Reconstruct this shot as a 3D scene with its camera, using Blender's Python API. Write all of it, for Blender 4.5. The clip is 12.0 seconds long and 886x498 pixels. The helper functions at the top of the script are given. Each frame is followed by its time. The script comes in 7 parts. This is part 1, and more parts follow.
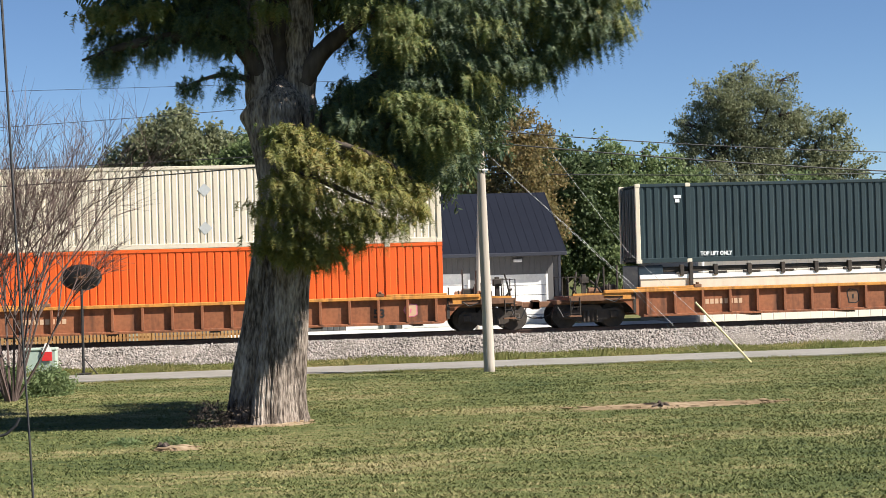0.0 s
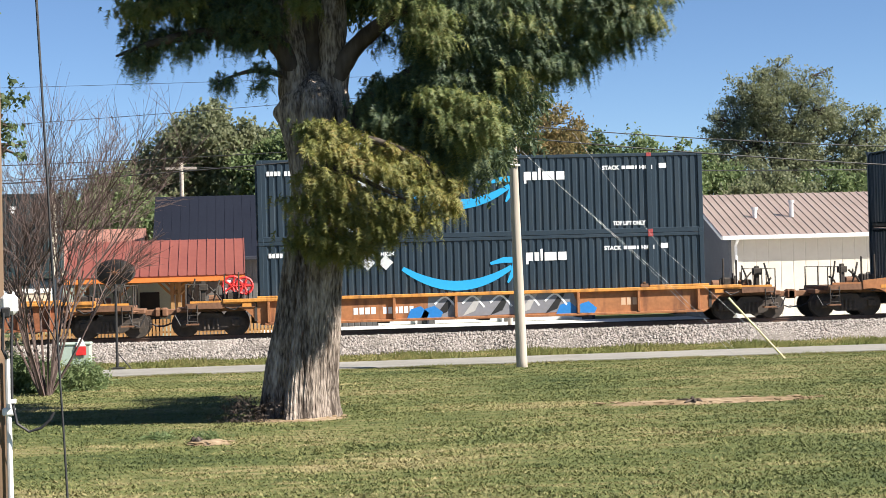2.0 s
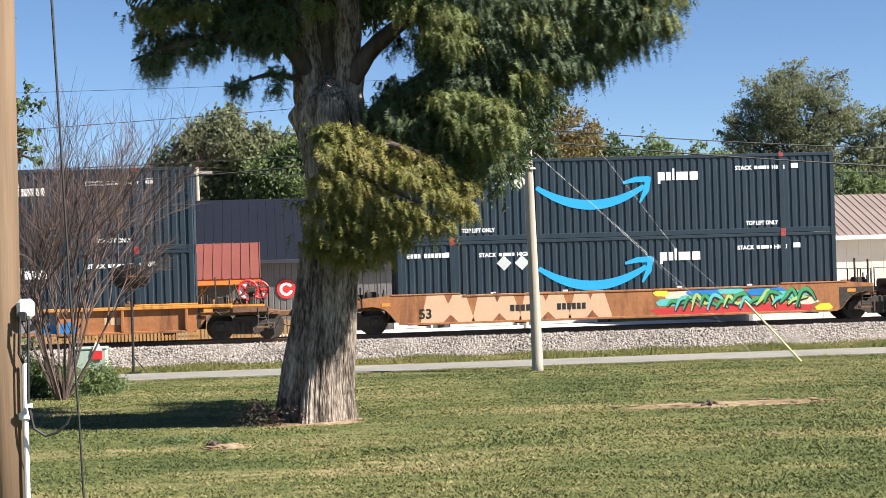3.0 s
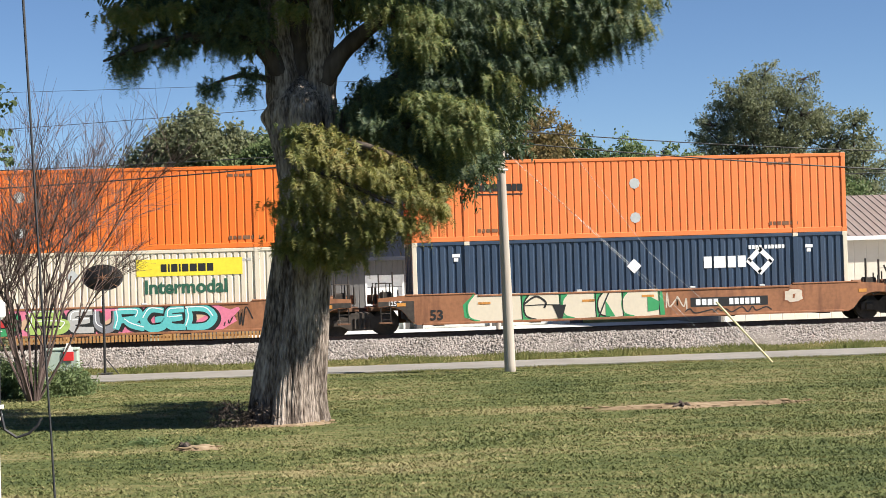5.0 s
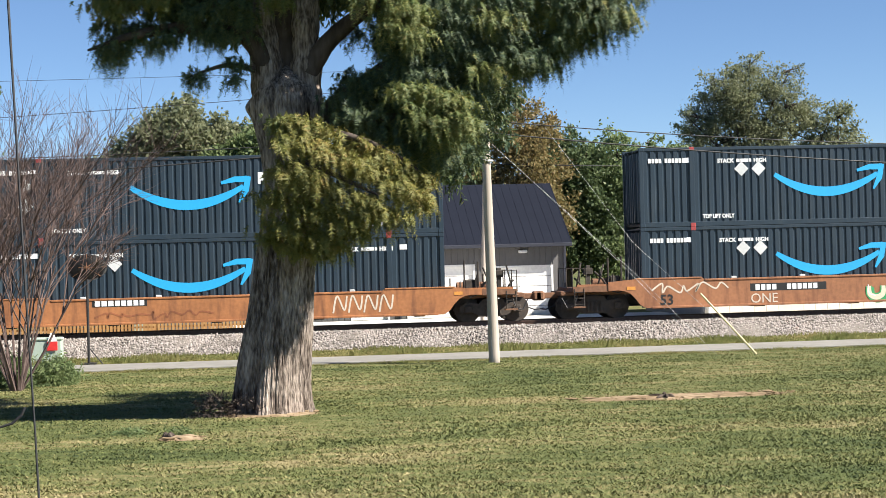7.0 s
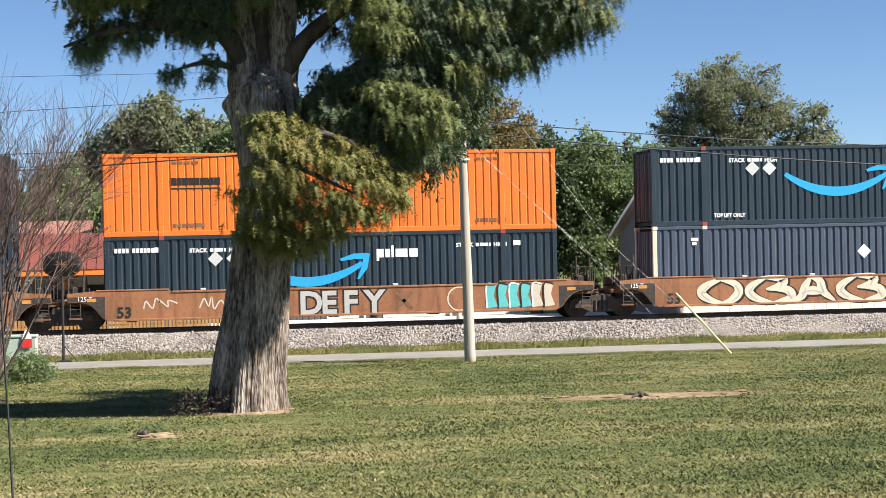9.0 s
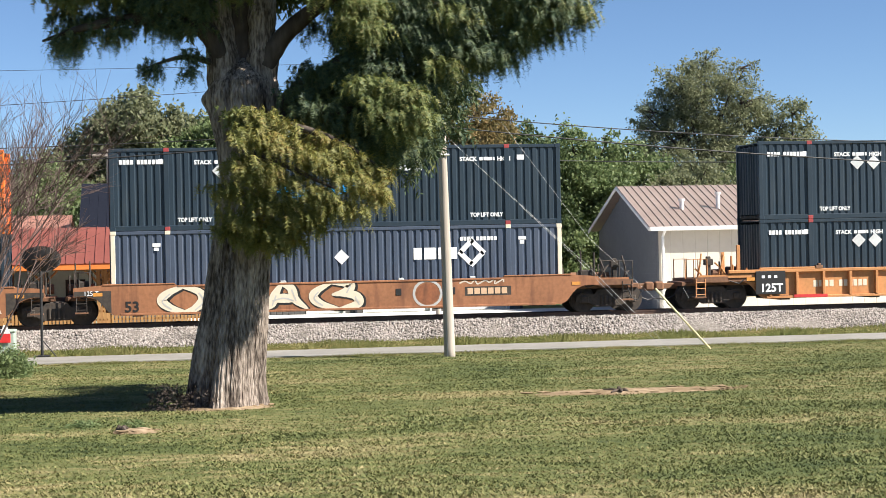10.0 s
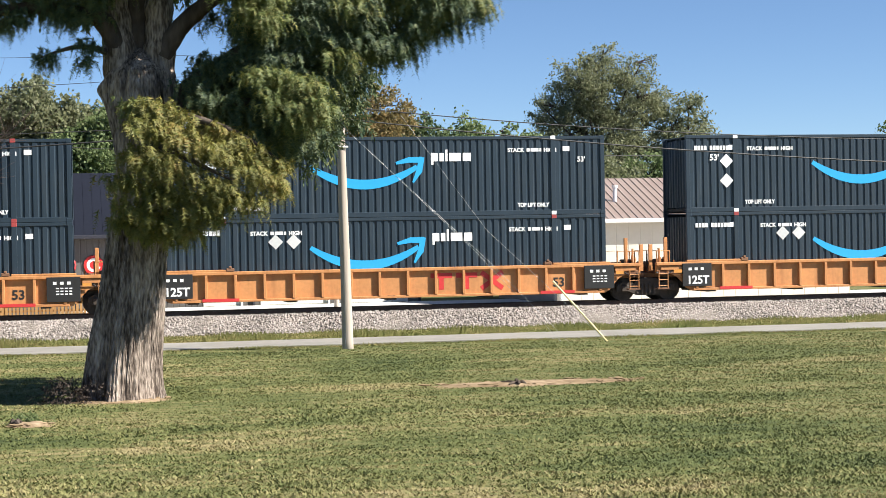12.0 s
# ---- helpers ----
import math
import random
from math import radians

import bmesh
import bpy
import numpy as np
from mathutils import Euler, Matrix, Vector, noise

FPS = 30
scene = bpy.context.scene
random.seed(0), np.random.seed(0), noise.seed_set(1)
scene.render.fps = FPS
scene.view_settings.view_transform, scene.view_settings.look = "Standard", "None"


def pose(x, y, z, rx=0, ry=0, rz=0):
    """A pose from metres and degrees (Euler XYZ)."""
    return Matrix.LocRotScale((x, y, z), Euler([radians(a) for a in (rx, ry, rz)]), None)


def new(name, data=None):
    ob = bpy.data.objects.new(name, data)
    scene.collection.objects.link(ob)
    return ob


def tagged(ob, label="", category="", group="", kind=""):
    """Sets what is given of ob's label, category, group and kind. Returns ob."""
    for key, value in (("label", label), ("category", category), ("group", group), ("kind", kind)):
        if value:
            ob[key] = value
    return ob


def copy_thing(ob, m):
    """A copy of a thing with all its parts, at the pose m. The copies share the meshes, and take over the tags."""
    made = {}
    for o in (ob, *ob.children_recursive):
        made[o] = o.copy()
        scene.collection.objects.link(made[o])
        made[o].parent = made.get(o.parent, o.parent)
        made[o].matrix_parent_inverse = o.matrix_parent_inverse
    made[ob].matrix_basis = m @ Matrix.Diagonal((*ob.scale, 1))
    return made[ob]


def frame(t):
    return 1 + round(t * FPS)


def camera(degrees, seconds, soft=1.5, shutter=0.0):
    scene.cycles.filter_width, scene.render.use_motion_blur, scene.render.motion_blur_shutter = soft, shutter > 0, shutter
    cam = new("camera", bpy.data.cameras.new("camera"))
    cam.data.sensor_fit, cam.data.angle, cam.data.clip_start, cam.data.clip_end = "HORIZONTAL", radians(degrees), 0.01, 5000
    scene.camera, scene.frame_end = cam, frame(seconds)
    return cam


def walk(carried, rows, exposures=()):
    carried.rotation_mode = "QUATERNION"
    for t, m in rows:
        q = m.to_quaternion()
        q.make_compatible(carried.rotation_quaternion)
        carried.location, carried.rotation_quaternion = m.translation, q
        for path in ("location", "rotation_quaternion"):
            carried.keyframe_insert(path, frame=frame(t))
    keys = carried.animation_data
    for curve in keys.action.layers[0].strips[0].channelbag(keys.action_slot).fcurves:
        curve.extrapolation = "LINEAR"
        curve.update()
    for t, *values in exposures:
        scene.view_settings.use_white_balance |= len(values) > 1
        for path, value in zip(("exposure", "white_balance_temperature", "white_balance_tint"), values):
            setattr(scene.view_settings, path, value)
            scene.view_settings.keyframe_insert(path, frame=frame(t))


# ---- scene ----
# The eye stands still behind a lawn and turns to follow a passing train. z = 0 is the rail head, x runs along the track.
cam = camera(28.37, 12.0, soft=0.6)
EYE = (0.0, 0.0, 2.474)
ROWS = [
    (0.0, 90.485, 1.617, -7.714),
    (0.5, 90.475, 1.696, -7.377),
    (1.0, 90.490, 1.583, -6.918),
    (1.5, 90.453, 1.487, -6.754),
    (2.0, 90.362, 1.550, -6.649),
    (2.5, 90.397, 1.625, -6.360),
    (3.0, 90.491, 1.704, -6.145),
    (3.2, 90.491, 1.704, -6.145),
    (4.8, 90.483, 1.654, -6.950),
    (5.0, 90.502, 1.654, -7.042),
    (5.5, 90.421, 1.584, -7.239),
    (6.0, 90.241, 1.544, -7.350),
    (6.5, 90.174, 1.532, -7.514),
    (7.0, 90.187, 1.483, -7.543),
    (7.2, 90.187, 1.483, -7.543),
    (8.8, 90.127, 1.228, -8.268),
    (9.0, 90.127, 1.229, -8.323),
    (9.5, 90.045, 1.199, -8.371),
    (10.0, 89.954, 1.177, -8.987),
    (10.5, 89.851, 0.972, -10.570),
    (11.0, 89.731, 0.911, -11.862),
    (11.5, 89.577, 1.027, -12.387),
    (12.0, 89.642, 1.043, -12.305),
]
EXPOSURES = ((0.0, 1.03), (1.0, 1.13), (2.0, 1.27), (3.2, 1.27), (4.4, 1.06), (5.2, 1.03), (6.0, 1.13), (7.0, 1.27), (8.2, 1.22), (9.5, 1.22), (10.4, 1.24), (12.0, 1.27))
walk(cam, [(t, pose(*EYE, rx, ry, rz)) for t, rx, ry, rz in ROWS], EXPOSURES)

# ---- world, sun and exposure ----
SUN_EL, SUN_AZ = radians(41), radians(-27)
world = bpy.data.worlds.new("sky")
world.use_nodes = True
scene.world = world
wn = world.node_tree.nodes
sky = wn.new("ShaderNodeTexSky")
sky.sky_type, sky.sun_disc = "NISHITA", False
sky.sun_elevation, sky.sun_rotation = SUN_EL, math.pi / 2 - SUN_AZ
sky.air_density, sky.dust_density, sky.ozone_density = 0.75, 0.0, 5.0
sky.altitude = 1500
wn["Background"].inputs[1].default_value = 0.056
world.node_tree.links.new(sky.outputs[0], wn["Background"].inputs[0])
sun_data = bpy.data.lights.new("sun", "SUN")
sun_data.energy, sun_data.angle, sun_data.color = 5.0, radians(0.55), (1.0, 0.935, 0.845)
sun = new("sun", sun_data)
sun_dir = Vector((math.cos(SUN_EL) * math.cos(SUN_AZ), math.cos(SUN_EL) * math.sin(SUN_AZ), math.sin(SUN_EL)))
sun.rotation_mode = "QUATERNION"
sun.rotation_quaternion = sun_dir.to_track_quat("Z", "Y")


# ---- materials ----
def material(name, colours, rough=0.6, metal=0.0, grain=6.0, stretch=(1, 1, 1), bump=0.15, spread=0.5, coarse=0.4,
             per="", streak=None, streak_amount=0.5, specular=0.5, bump_distance=0.02, per_amount=0.8):
    """Two-scale noise picks between colours; per: 'object' or 'island' adds a random shift; streak: a second colour in upright runs."""
    m = bpy.data.materials.new(name)
    m.use_nodes = True
    nt = m.node_tree
    n, l = nt.nodes, nt.links
    bsdf = n["Principled BSDF"]
    bsdf.inputs["Roughness"].default_value = rough
    bsdf.inputs["Metallic"].default_value = metal
    bsdf.inputs["Specular IOR Level"].default_value = specular
    co = n.new("ShaderNodeTexCoord")
    mp = n.new("ShaderNodeMapping")
    mp.inputs["Scale"].default_value = stretch
    l.new(co.outputs["Object"], mp.inputs["Vector"])
    fine = n.new("ShaderNodeTexNoise")
    fine.inputs["Scale"].default_value, fine.inputs["Detail"].default_value = grain, 6
    big = n.new("ShaderNodeTexNoise")
    big.inputs["Scale"].default_value, big.inputs["Detail"].default_value = coarse, 3
    l.new(mp.outputs[0], fine.inputs["Vector"])
    l.new(mp.outputs[0], big.inputs["Vector"])
    mix = n.new("ShaderNodeMath")
    mix.operation = "ADD"
    l.new(fine.outputs[0], mix.inputs[0])
    l.new(big.outputs[0], mix.inputs[1])
    last = mix
    if per:
        src = n.new("ShaderNodeNewGeometry" if per == "island" else "ShaderNodeObjectInfo")
        add = n.new("ShaderNodeMath")
        add.operation = "MULTIPLY_ADD"
        add.inputs[1].default_value = per_amount
        l.new(src.outputs["Random Per Island" if per == "island" else "Random"], add.inputs[0])
        sub = n.new("ShaderNodeMath")
        sub.operation = "SUBTRACT"
        sub.inputs[1].default_value = per_amount / 2
        l.new(mix.outputs[0], sub.inputs[0])
        l.new(sub.outputs[0], add.inputs[2])
        last = add
    ramp = n.new("ShaderNodeValToRGB")
    el = ramp.color_ramp.elements
    k = len(colours)
    lo, hi = 0.5 - spread / 2, 0.5 + spread / 2
    half = n.new("ShaderNodeMath")
    half.operation = "MULTIPLY"
    half.inputs[1].default_value = 0.5
    l.new(last.outputs[0], half.inputs[0])
    for i, c in enumerate(colours):
        p = lo + (hi - lo) * i / max(1, k - 1)
        e = el[i] if i < 2 else el.new(p)
        e.position, e.color = p, (*c, 1)
    l.new(half.outputs[0], ramp.inputs[0])
    colour = ramp.outputs[0]
    if streak:
        sm = n.new("ShaderNodeMapping")
        sm.inputs["Scale"].default_value = (2.2, 2.2, 0.35)
        l.new(co.outputs["Object"], sm.inputs["Vector"])
        sn = n.new("ShaderNodeTexNoise")
        sn.inputs["Scale"].default_value, sn.inputs["Detail"].default_value = 1.6, 8
        l.new(sm.outputs[0], sn.inputs["Vector"])
        sr = n.new("ShaderNodeMapRange")
        sr.inputs[1].default_value, sr.inputs[2].default_value = 0.5, 0.72
        sr.inputs[4].default_value = streak_amount
        l.new(sn.outputs[0], sr.inputs[0])
        mx = n.new("ShaderNodeMix")
        mx.data_type = "RGBA"
        l.new(sr.outputs[0], mx.inputs[0])
        l.new(colour, mx.inputs[6])
        mx.inputs[7].default_value = (*streak, 1)
        colour = mx.outputs[2]
    l.new(colour, bsdf.inputs["Base Color"])
    if bump:
        b = n.new("ShaderNodeBump")
        b.inputs["Strength"].default_value, b.inputs["Distance"].default_value = bump, bump_distance
        l.new(fine.outputs[0], b.inputs["Height"])
        l.new(b.outputs[0], bsdf.inputs["Normal"])
    return m


def leafy(name, colours, shine=0.3, glow=0.45):
    """Foliage: colour by leaf, some light passing through."""
    m = material(name, colours, rough=0.55, grain=3.0, coarse=0.5, per="island", bump=0, spread=0.7, specular=shine)
    nt = m.node_tree
    n, l = nt.nodes, nt.links
    bsdf = n["Principled BSDF"]
    tr = n.new("ShaderNodeBsdfTranslucent")
    mx = n.new("ShaderNodeMixShader")
    mx.inputs[0].default_value = glow
    l.new(bsdf.inputs["Base Color"].links[0].from_socket, tr.inputs[0])
    l.new(bsdf.outputs[0], mx.inputs[1])
    l.new(tr.outputs[0], mx.inputs[2])
    l.new(mx.outputs[0], n["Material Output"].inputs[0])
    return m


def paint(name, c, rough=0.5, vary=0.12, streak=None, amount=0.4):
    d = tuple(v * (1 - vary) for v in c)
    return material(name, (d, c, tuple(min(1, v * (1 + vary)) for v in c)), rough=rough, grain=9, coarse=0.7, bump=0.06, spread=0.36, streak=streak, streak_amount=amount)


RUST = (0.10, 0.045, 0.022)
M = {
    "lawn": material("lawn", ((0.04, 0.057, 0.019), (0.079, 0.097, 0.031), (0.13, 0.13, 0.05), (0.24, 0.2, 0.1)), rough=0.9, grain=4.5, coarse=0.35, bump=0.9, spread=0.28, specular=0.15, bump_distance=0.05, stretch=(0.55, 1, 1)),
    "blade": material("grass_blades", ((0.071, 0.09, 0.031), (0.117, 0.134, 0.046), (0.182, 0.175, 0.07), (0.305, 0.255, 0.132)), rough=0.7, grain=2.2, coarse=0.35, bump=0, per="island", per_amount=0.2, spread=0.3, specular=0.2, stretch=(0.55, 1, 1)),
    "verge": material("rough_grass", ((0.06, 0.09, 0.025), (0.14, 0.14, 0.05), (0.26, 0.21, 0.1)), rough=0.9, grain=3, coarse=0.5, bump=0.6, spread=0.4, specular=0.1),
    "dirt": material("bare_earth", ((0.11, 0.075, 0.045), (0.23, 0.165, 0.1), (0.42, 0.33, 0.225)), rough=0.95, grain=7, coarse=1.3, bump=0.6, spread=0.4, specular=0.1),
    "concrete": material("concrete", ((0.19, 0.18, 0.16), (0.245, 0.235, 0.21), (0.3, 0.288, 0.262)), rough=0.85, grain=5, coarse=0.5, bump=0.2, spread=0.4),
    "apron": material("pale_concrete", ((0.56, 0.54, 0.5), (0.66, 0.64, 0.6)), rough=0.85, grain=3, coarse=0.3, bump=0.1),
    "ballast": material("ballast_bed", ((0.085, 0.072, 0.062), (0.16, 0.14, 0.122), (0.24, 0.215, 0.195)), rough=0.9, grain=9, coarse=0.6, bump=0.9, spread=0.35, bump_distance=0.06),
    "stone": material("crushed_stone", ((0.06, 0.053, 0.048), (0.16, 0.141, 0.126), (0.33, 0.298, 0.272), (0.23, 0.175, 0.145)), rough=0.85, grain=4, coarse=0.6, per="island", bump=0.2, spread=0.8),
    "rail": material("rail_steel", ((0.09, 0.05, 0.035), (0.2, 0.13, 0.1)), rough=0.55, metal=0.5, grain=8, bump=0.2),
    "tie": material("creosoted_tie", ((0.05, 0.042, 0.035), (0.12, 0.1, 0.085)), rough=0.9, grain=6, per="object", bump=0.4, stretch=(1, 0.2, 1)),
    "bark": material("cypress_bark", ((0.02, 0.015, 0.012), (0.115, 0.092, 0.076), (0.3, 0.25, 0.21), (0.46, 0.4, 0.345)), rough=0.95, grain=26, coarse=5.0, stretch=(1, 1, 0.24), bump=1.0, spread=0.34, specular=0.1, bump_distance=0.05),
    "limb": material("limb_bark", ((0.03, 0.024, 0.02), (0.075, 0.06, 0.05), (0.13, 0.105, 0.088)), rough=0.95, grain=9, coarse=2, stretch=(1, 1, 0.3), bump=0.8, spread=0.4, specular=0.1),
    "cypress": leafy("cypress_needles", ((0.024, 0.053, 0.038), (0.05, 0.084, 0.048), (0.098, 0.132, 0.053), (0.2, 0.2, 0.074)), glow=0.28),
    # the same needles in a paler olive: sunlight put into the colour
    "cypress_sunlit": leafy("sunlit_cypress_needles", ((0.06, 0.1, 0.034), (0.12, 0.156, 0.048), (0.2, 0.21, 0.063), (0.29, 0.2, 0.074)), glow=0.34),
    # turning needles, with the sun on the hanging mass painted into the yellow
    "cypress_gold": leafy("sunlit_turning_needles", ((0.07, 0.095, 0.025), (0.14, 0.152, 0.04), (0.235, 0.218, 0.054), (0.32, 0.175, 0.06)), glow=0.33),
    "leaf_a": leafy("green_leaves", ((0.1, 0.155, 0.065), (0.17, 0.225, 0.095), (0.24, 0.285, 0.13))),
    "leaf_b": leafy("olive_leaves", ((0.14, 0.165, 0.095), (0.225, 0.245, 0.14), (0.315, 0.32, 0.185)), glow=0.55),
    "leaf_c": leafy("autumn_leaves", ((0.13, 0.13, 0.055), (0.22, 0.18, 0.075), (0.33, 0.22, 0.1))),
    "leaf_d": leafy("dark_leaves", ((0.06, 0.095, 0.045), (0.1, 0.14, 0.06), (0.15, 0.19, 0.085))),
    "twig": material("bare_twig", ((0.075, 0.05, 0.044), (0.15, 0.105, 0.092)), rough=0.9, grain=12, bump=0.2),
    "pole": material("weathered_pole", ((0.3, 0.255, 0.21), (0.4, 0.35, 0.295), (0.49, 0.435, 0.375)), rough=0.9, grain=14, coarse=2, stretch=(1, 1, 0.06), bump=0.5),
    "new_pole": material("treated_pole", ((0.09, 0.055, 0.032), (0.16, 0.104, 0.062), (0.22, 0.15, 0.092)), rough=0.85, grain=16, coarse=2, stretch=(1, 1, 0.05), bump=0.5),
    "wire": material("black_cable", ((0.012, 0.012, 0.014), (0.03, 0.03, 0.033)), rough=0.6, grain=20, bump=0),
    "steel_wire": material("galvanised_wire", ((0.2, 0.21, 0.22), (0.34, 0.35, 0.36)), rough=0.5, metal=0.5, grain=20, bump=0),
    "guard": paint("yellow_guard", (0.72, 0.63, 0.36)),
    "white_plastic": paint("white_plastic", (0.75, 0.74, 0.72)),
    "dark_metal": material("dark_metal", ((0.02, 0.02, 0.022), (0.05, 0.048, 0.046)), rough=0.55, metal=0.4, grain=10, bump=0.15),
    "green_box": paint("pale_green_paint", (0.36, 0.44, 0.38), streak=(0.2, 0.2, 0.17)),
    "red": paint("red_paint", (0.6, 0.03, 0.03)),
    "navy_roof": material("navy_metal_roof", ((0.009, 0.011, 0.019), (0.013, 0.016, 0.026)), rough=0.75, grain=5, bump=0.03, specular=0.12),
    "grey_siding": material("grey_metal_siding", ((0.105, 0.1, 0.096), (0.14, 0.135, 0.13)), rough=0.55, grain=4, bump=0.05),
    "blue_grey_siding": material("blue_grey_siding", ((0.1, 0.108, 0.125), (0.14, 0.15, 0.168)), rough=0.6, grain=4, bump=0.05),
    "beige_siding": material("beige_siding", ((0.56, 0.51, 0.43), (0.64, 0.6, 0.51)), rough=0.65, grain=4, bump=0.06),
    "brown_roof": material("tan_metal_roof", ((0.22, 0.168, 0.145), (0.295, 0.235, 0.205)), rough=0.5, grain=4, bump=0.06),
    "red_roof": material("red_metal_roof", ((0.17, 0.05, 0.038), (0.23, 0.075, 0.057)), rough=0.5, grain=4, bump=0.08),
    "old_roof": material("old_shingle_roof", ((0.22, 0.09, 0.07), (0.32, 0.16, 0.12)), rough=0.8, grain=6, bump=0.3),
    "trim": paint("white_trim", (0.82, 0.81, 0.78)),
    "dark_trim": paint("dark_trim", (0.03, 0.033, 0.045)),
    "timber": material("golden_timber", ((0.3, 0.16, 0.06), (0.44, 0.26, 0.1)), rough=0.7, grain=10, per="object", stretch=(1, 1, 0.2), bump=0.2),
    "orange_trim": paint("orange_fascia", (0.7, 0.22, 0.05)),
    "void": material("dark_interior", ((0.012, 0.012, 0.012), (0.03, 0.028, 0.026)), rough=0.9, bump=0),
    "far_wall": paint("pale_green_wall", (0.33, 0.4, 0.34)),
    # train
    "dark_box": paint("charcoal_container_paint", (0.02, 0.035, 0.051), rough=0.42, vary=0.1, streak=(0.07, 0.08, 0.085), amount=0.22),
    "dark_green": paint("dark_green_container_paint", (0.022, 0.04, 0.046), rough=0.45, streak=(0.06, 0.075, 0.075), amount=0.25),
    "navy_box": paint("navy_container_paint", (0.035, 0.06, 0.105), rough=0.45, streak=(0.09, 0.1, 0.12), amount=0.25),
    "slate_box": paint("faded_navy_container_paint", (0.055, 0.075, 0.115), rough=0.5, streak=(0.12, 0.13, 0.15), amount=0.3),
    "orange_box": paint("orange_container_paint", (0.78, 0.18, 0.026), rough=0.5, vary=0.07, streak=(0.6, 0.13, 0.03), amount=0.35),
    "deep_orange": paint("deep_orange_container_paint", (0.76, 0.115, 0.015), rough=0.5, vary=0.07, streak=(0.55, 0.09, 0.02), amount=0.35),
    "faded_orange": paint("faded_orange_container_paint", (0.78, 0.215, 0.06), rough=0.55, vary=0.06, streak=(0.65, 0.2, 0.08), amount=0.3),
    "cream_box": paint("cream_container_paint", (0.7, 0.63, 0.5), rough=0.55, vary=0.05, streak=(0.5, 0.4, 0.28), amount=0.35),
    "white_mark": paint("white_marking", (0.85, 0.86, 0.86), vary=0.04),
    "pale_decal": paint("pale_grey_decal", (0.6, 0.62, 0.62)),
    "grey_mark": paint("grey_decal", (0.5, 0.52, 0.52)),
    "blue_mark": paint("bright_blue_marking", (0.02, 0.36, 0.72), vary=0.05),
    "black_mark": paint("black_marking", (0.02, 0.02, 0.02)),
    "yellow_mark": paint("yellow_marking", (0.85, 0.68, 0.05)),
    "green_mark": paint("dark_green_marking", (0.03, 0.11, 0.07)),
    "car_brown": paint("rusty_brown_car_paint", (0.28, 0.1, 0.042), rough=0.75, vary=0.32, streak=(0.07, 0.032, 0.018), amount=0.8),
    "car_orange": paint("weathered_orange_car_paint", (0.35, 0.142, 0.053), rough=0.7, vary=0.26, streak=(0.13, 0.05, 0.025), amount=0.8),
    "car_tan": paint("faded_tan_car_paint", (0.31, 0.132, 0.06), rough=0.7, vary=0.24, streak=(0.14, 0.055, 0.028), amount=0.75),
    "car_yellow": paint("golden_yellow_car_paint", (0.52, 0.235, 0.085), rough=0.6, vary=0.16, streak=(0.32, 0.13, 0.045), amount=0.6),
    "car_top": paint("scuffed_orange_sill_paint", (0.6, 0.26, 0.05), rough=0.65, vary=0.2, streak=RUST, amount=0.7),
    "running_gear": material("grimy_running_gear", ((0.018, 0.015, 0.013), (0.06, 0.05, 0.042), (0.11, 0.08, 0.06)), rough=0.8, metal=0.2, grain=8, bump=0.3),
    "rusty": material("rusty_steel", ((0.1, 0.05, 0.03), (0.2, 0.1, 0.055), (0.27, 0.15, 0.08)), rough=0.85, grain=8, bump=0.3),
    "casting_red": paint("dull_red_casting", (0.32, 0.05, 0.05)),
    "tag_cream": paint("cream_spray_paint", (0.7, 0.62, 0.48), vary=0.06),
    "tag_grey": paint("grey_spray_paint", (0.24, 0.24, 0.26)),
    "tag_silver": paint("silver_spray_paint", (0.48, 0.47, 0.45)),
    "tag_blue": paint("blue_spray_paint", (0.02, 0.2, 0.55)),
    "tag_teal": paint("teal_spray_paint", (0.12, 0.5, 0.5)),
    "tag_green": paint("green_spray_paint", (0.05, 0.32, 0.12)),
    "tag_lime": paint("lime_spray_paint", (0.4, 0.55, 0.15)),
    "tag_red": paint("red_spray_paint", (0.55, 0.04, 0.04)),
    "tag_pink": paint("pink_spray_paint", (0.7, 0.2, 0.3)),
    "tag_tan": paint("tan_spray_paint", (0.62, 0.42, 0.27), vary=0.06),
    "tag_white": paint("thin_white_spray_paint", (0.62, 0.54, 0.44)),
}


# ---- mesh helpers ----
def link_mesh(name, me, mat, parent=None, label="", at=None):
    ob = new(name, me)
    if mat and not me.materials:
        me.materials.append(mat)
    if parent:
        ob.parent = parent
    if at is not None:
        ob.matrix_basis = at
    if label:
        ob["label"] = label
    return ob


def part(name, bm, mat, parent=None, label="", smooth=False, at=None):
    me = bpy.data.meshes.new(name)
    bm.normal_update()
    bm.to_mesh(me)
    bm.free()
    if smooth:
        me.polygons.foreach_set("use_smooth", [True] * len(me.polygons))
    return link_mesh(name, me, mat, parent, label, at)


def empty(name, m, label="", category="", group="", kind=""):
    ob = new(name)
    ob.empty_display_size = 0.2
    ob.matrix_basis = m
    return tagged(ob, label, category, group, kind)


def box(bm, x0, x1, y0, y1, z0, z1, bevel=0.0):
    v = [bm.verts.new((x, y, z)) for x in (x0, x1) for y in (y0, y1) for z in (z0, z1)]
    f = [bm.faces.new([v[i] for i in q]) for q in ((0, 1, 3, 2), (4, 6, 7, 5), (0, 4, 5, 1), (2, 3, 7, 6), (0, 2, 6, 4), (1, 5, 7, 3))]
    if bevel:
        es = list({e for q in f for e in q.edges})
        bmesh.ops.bevel(bm, geom=es, offset=bevel, segments=1, affect="EDGES")
    return bm


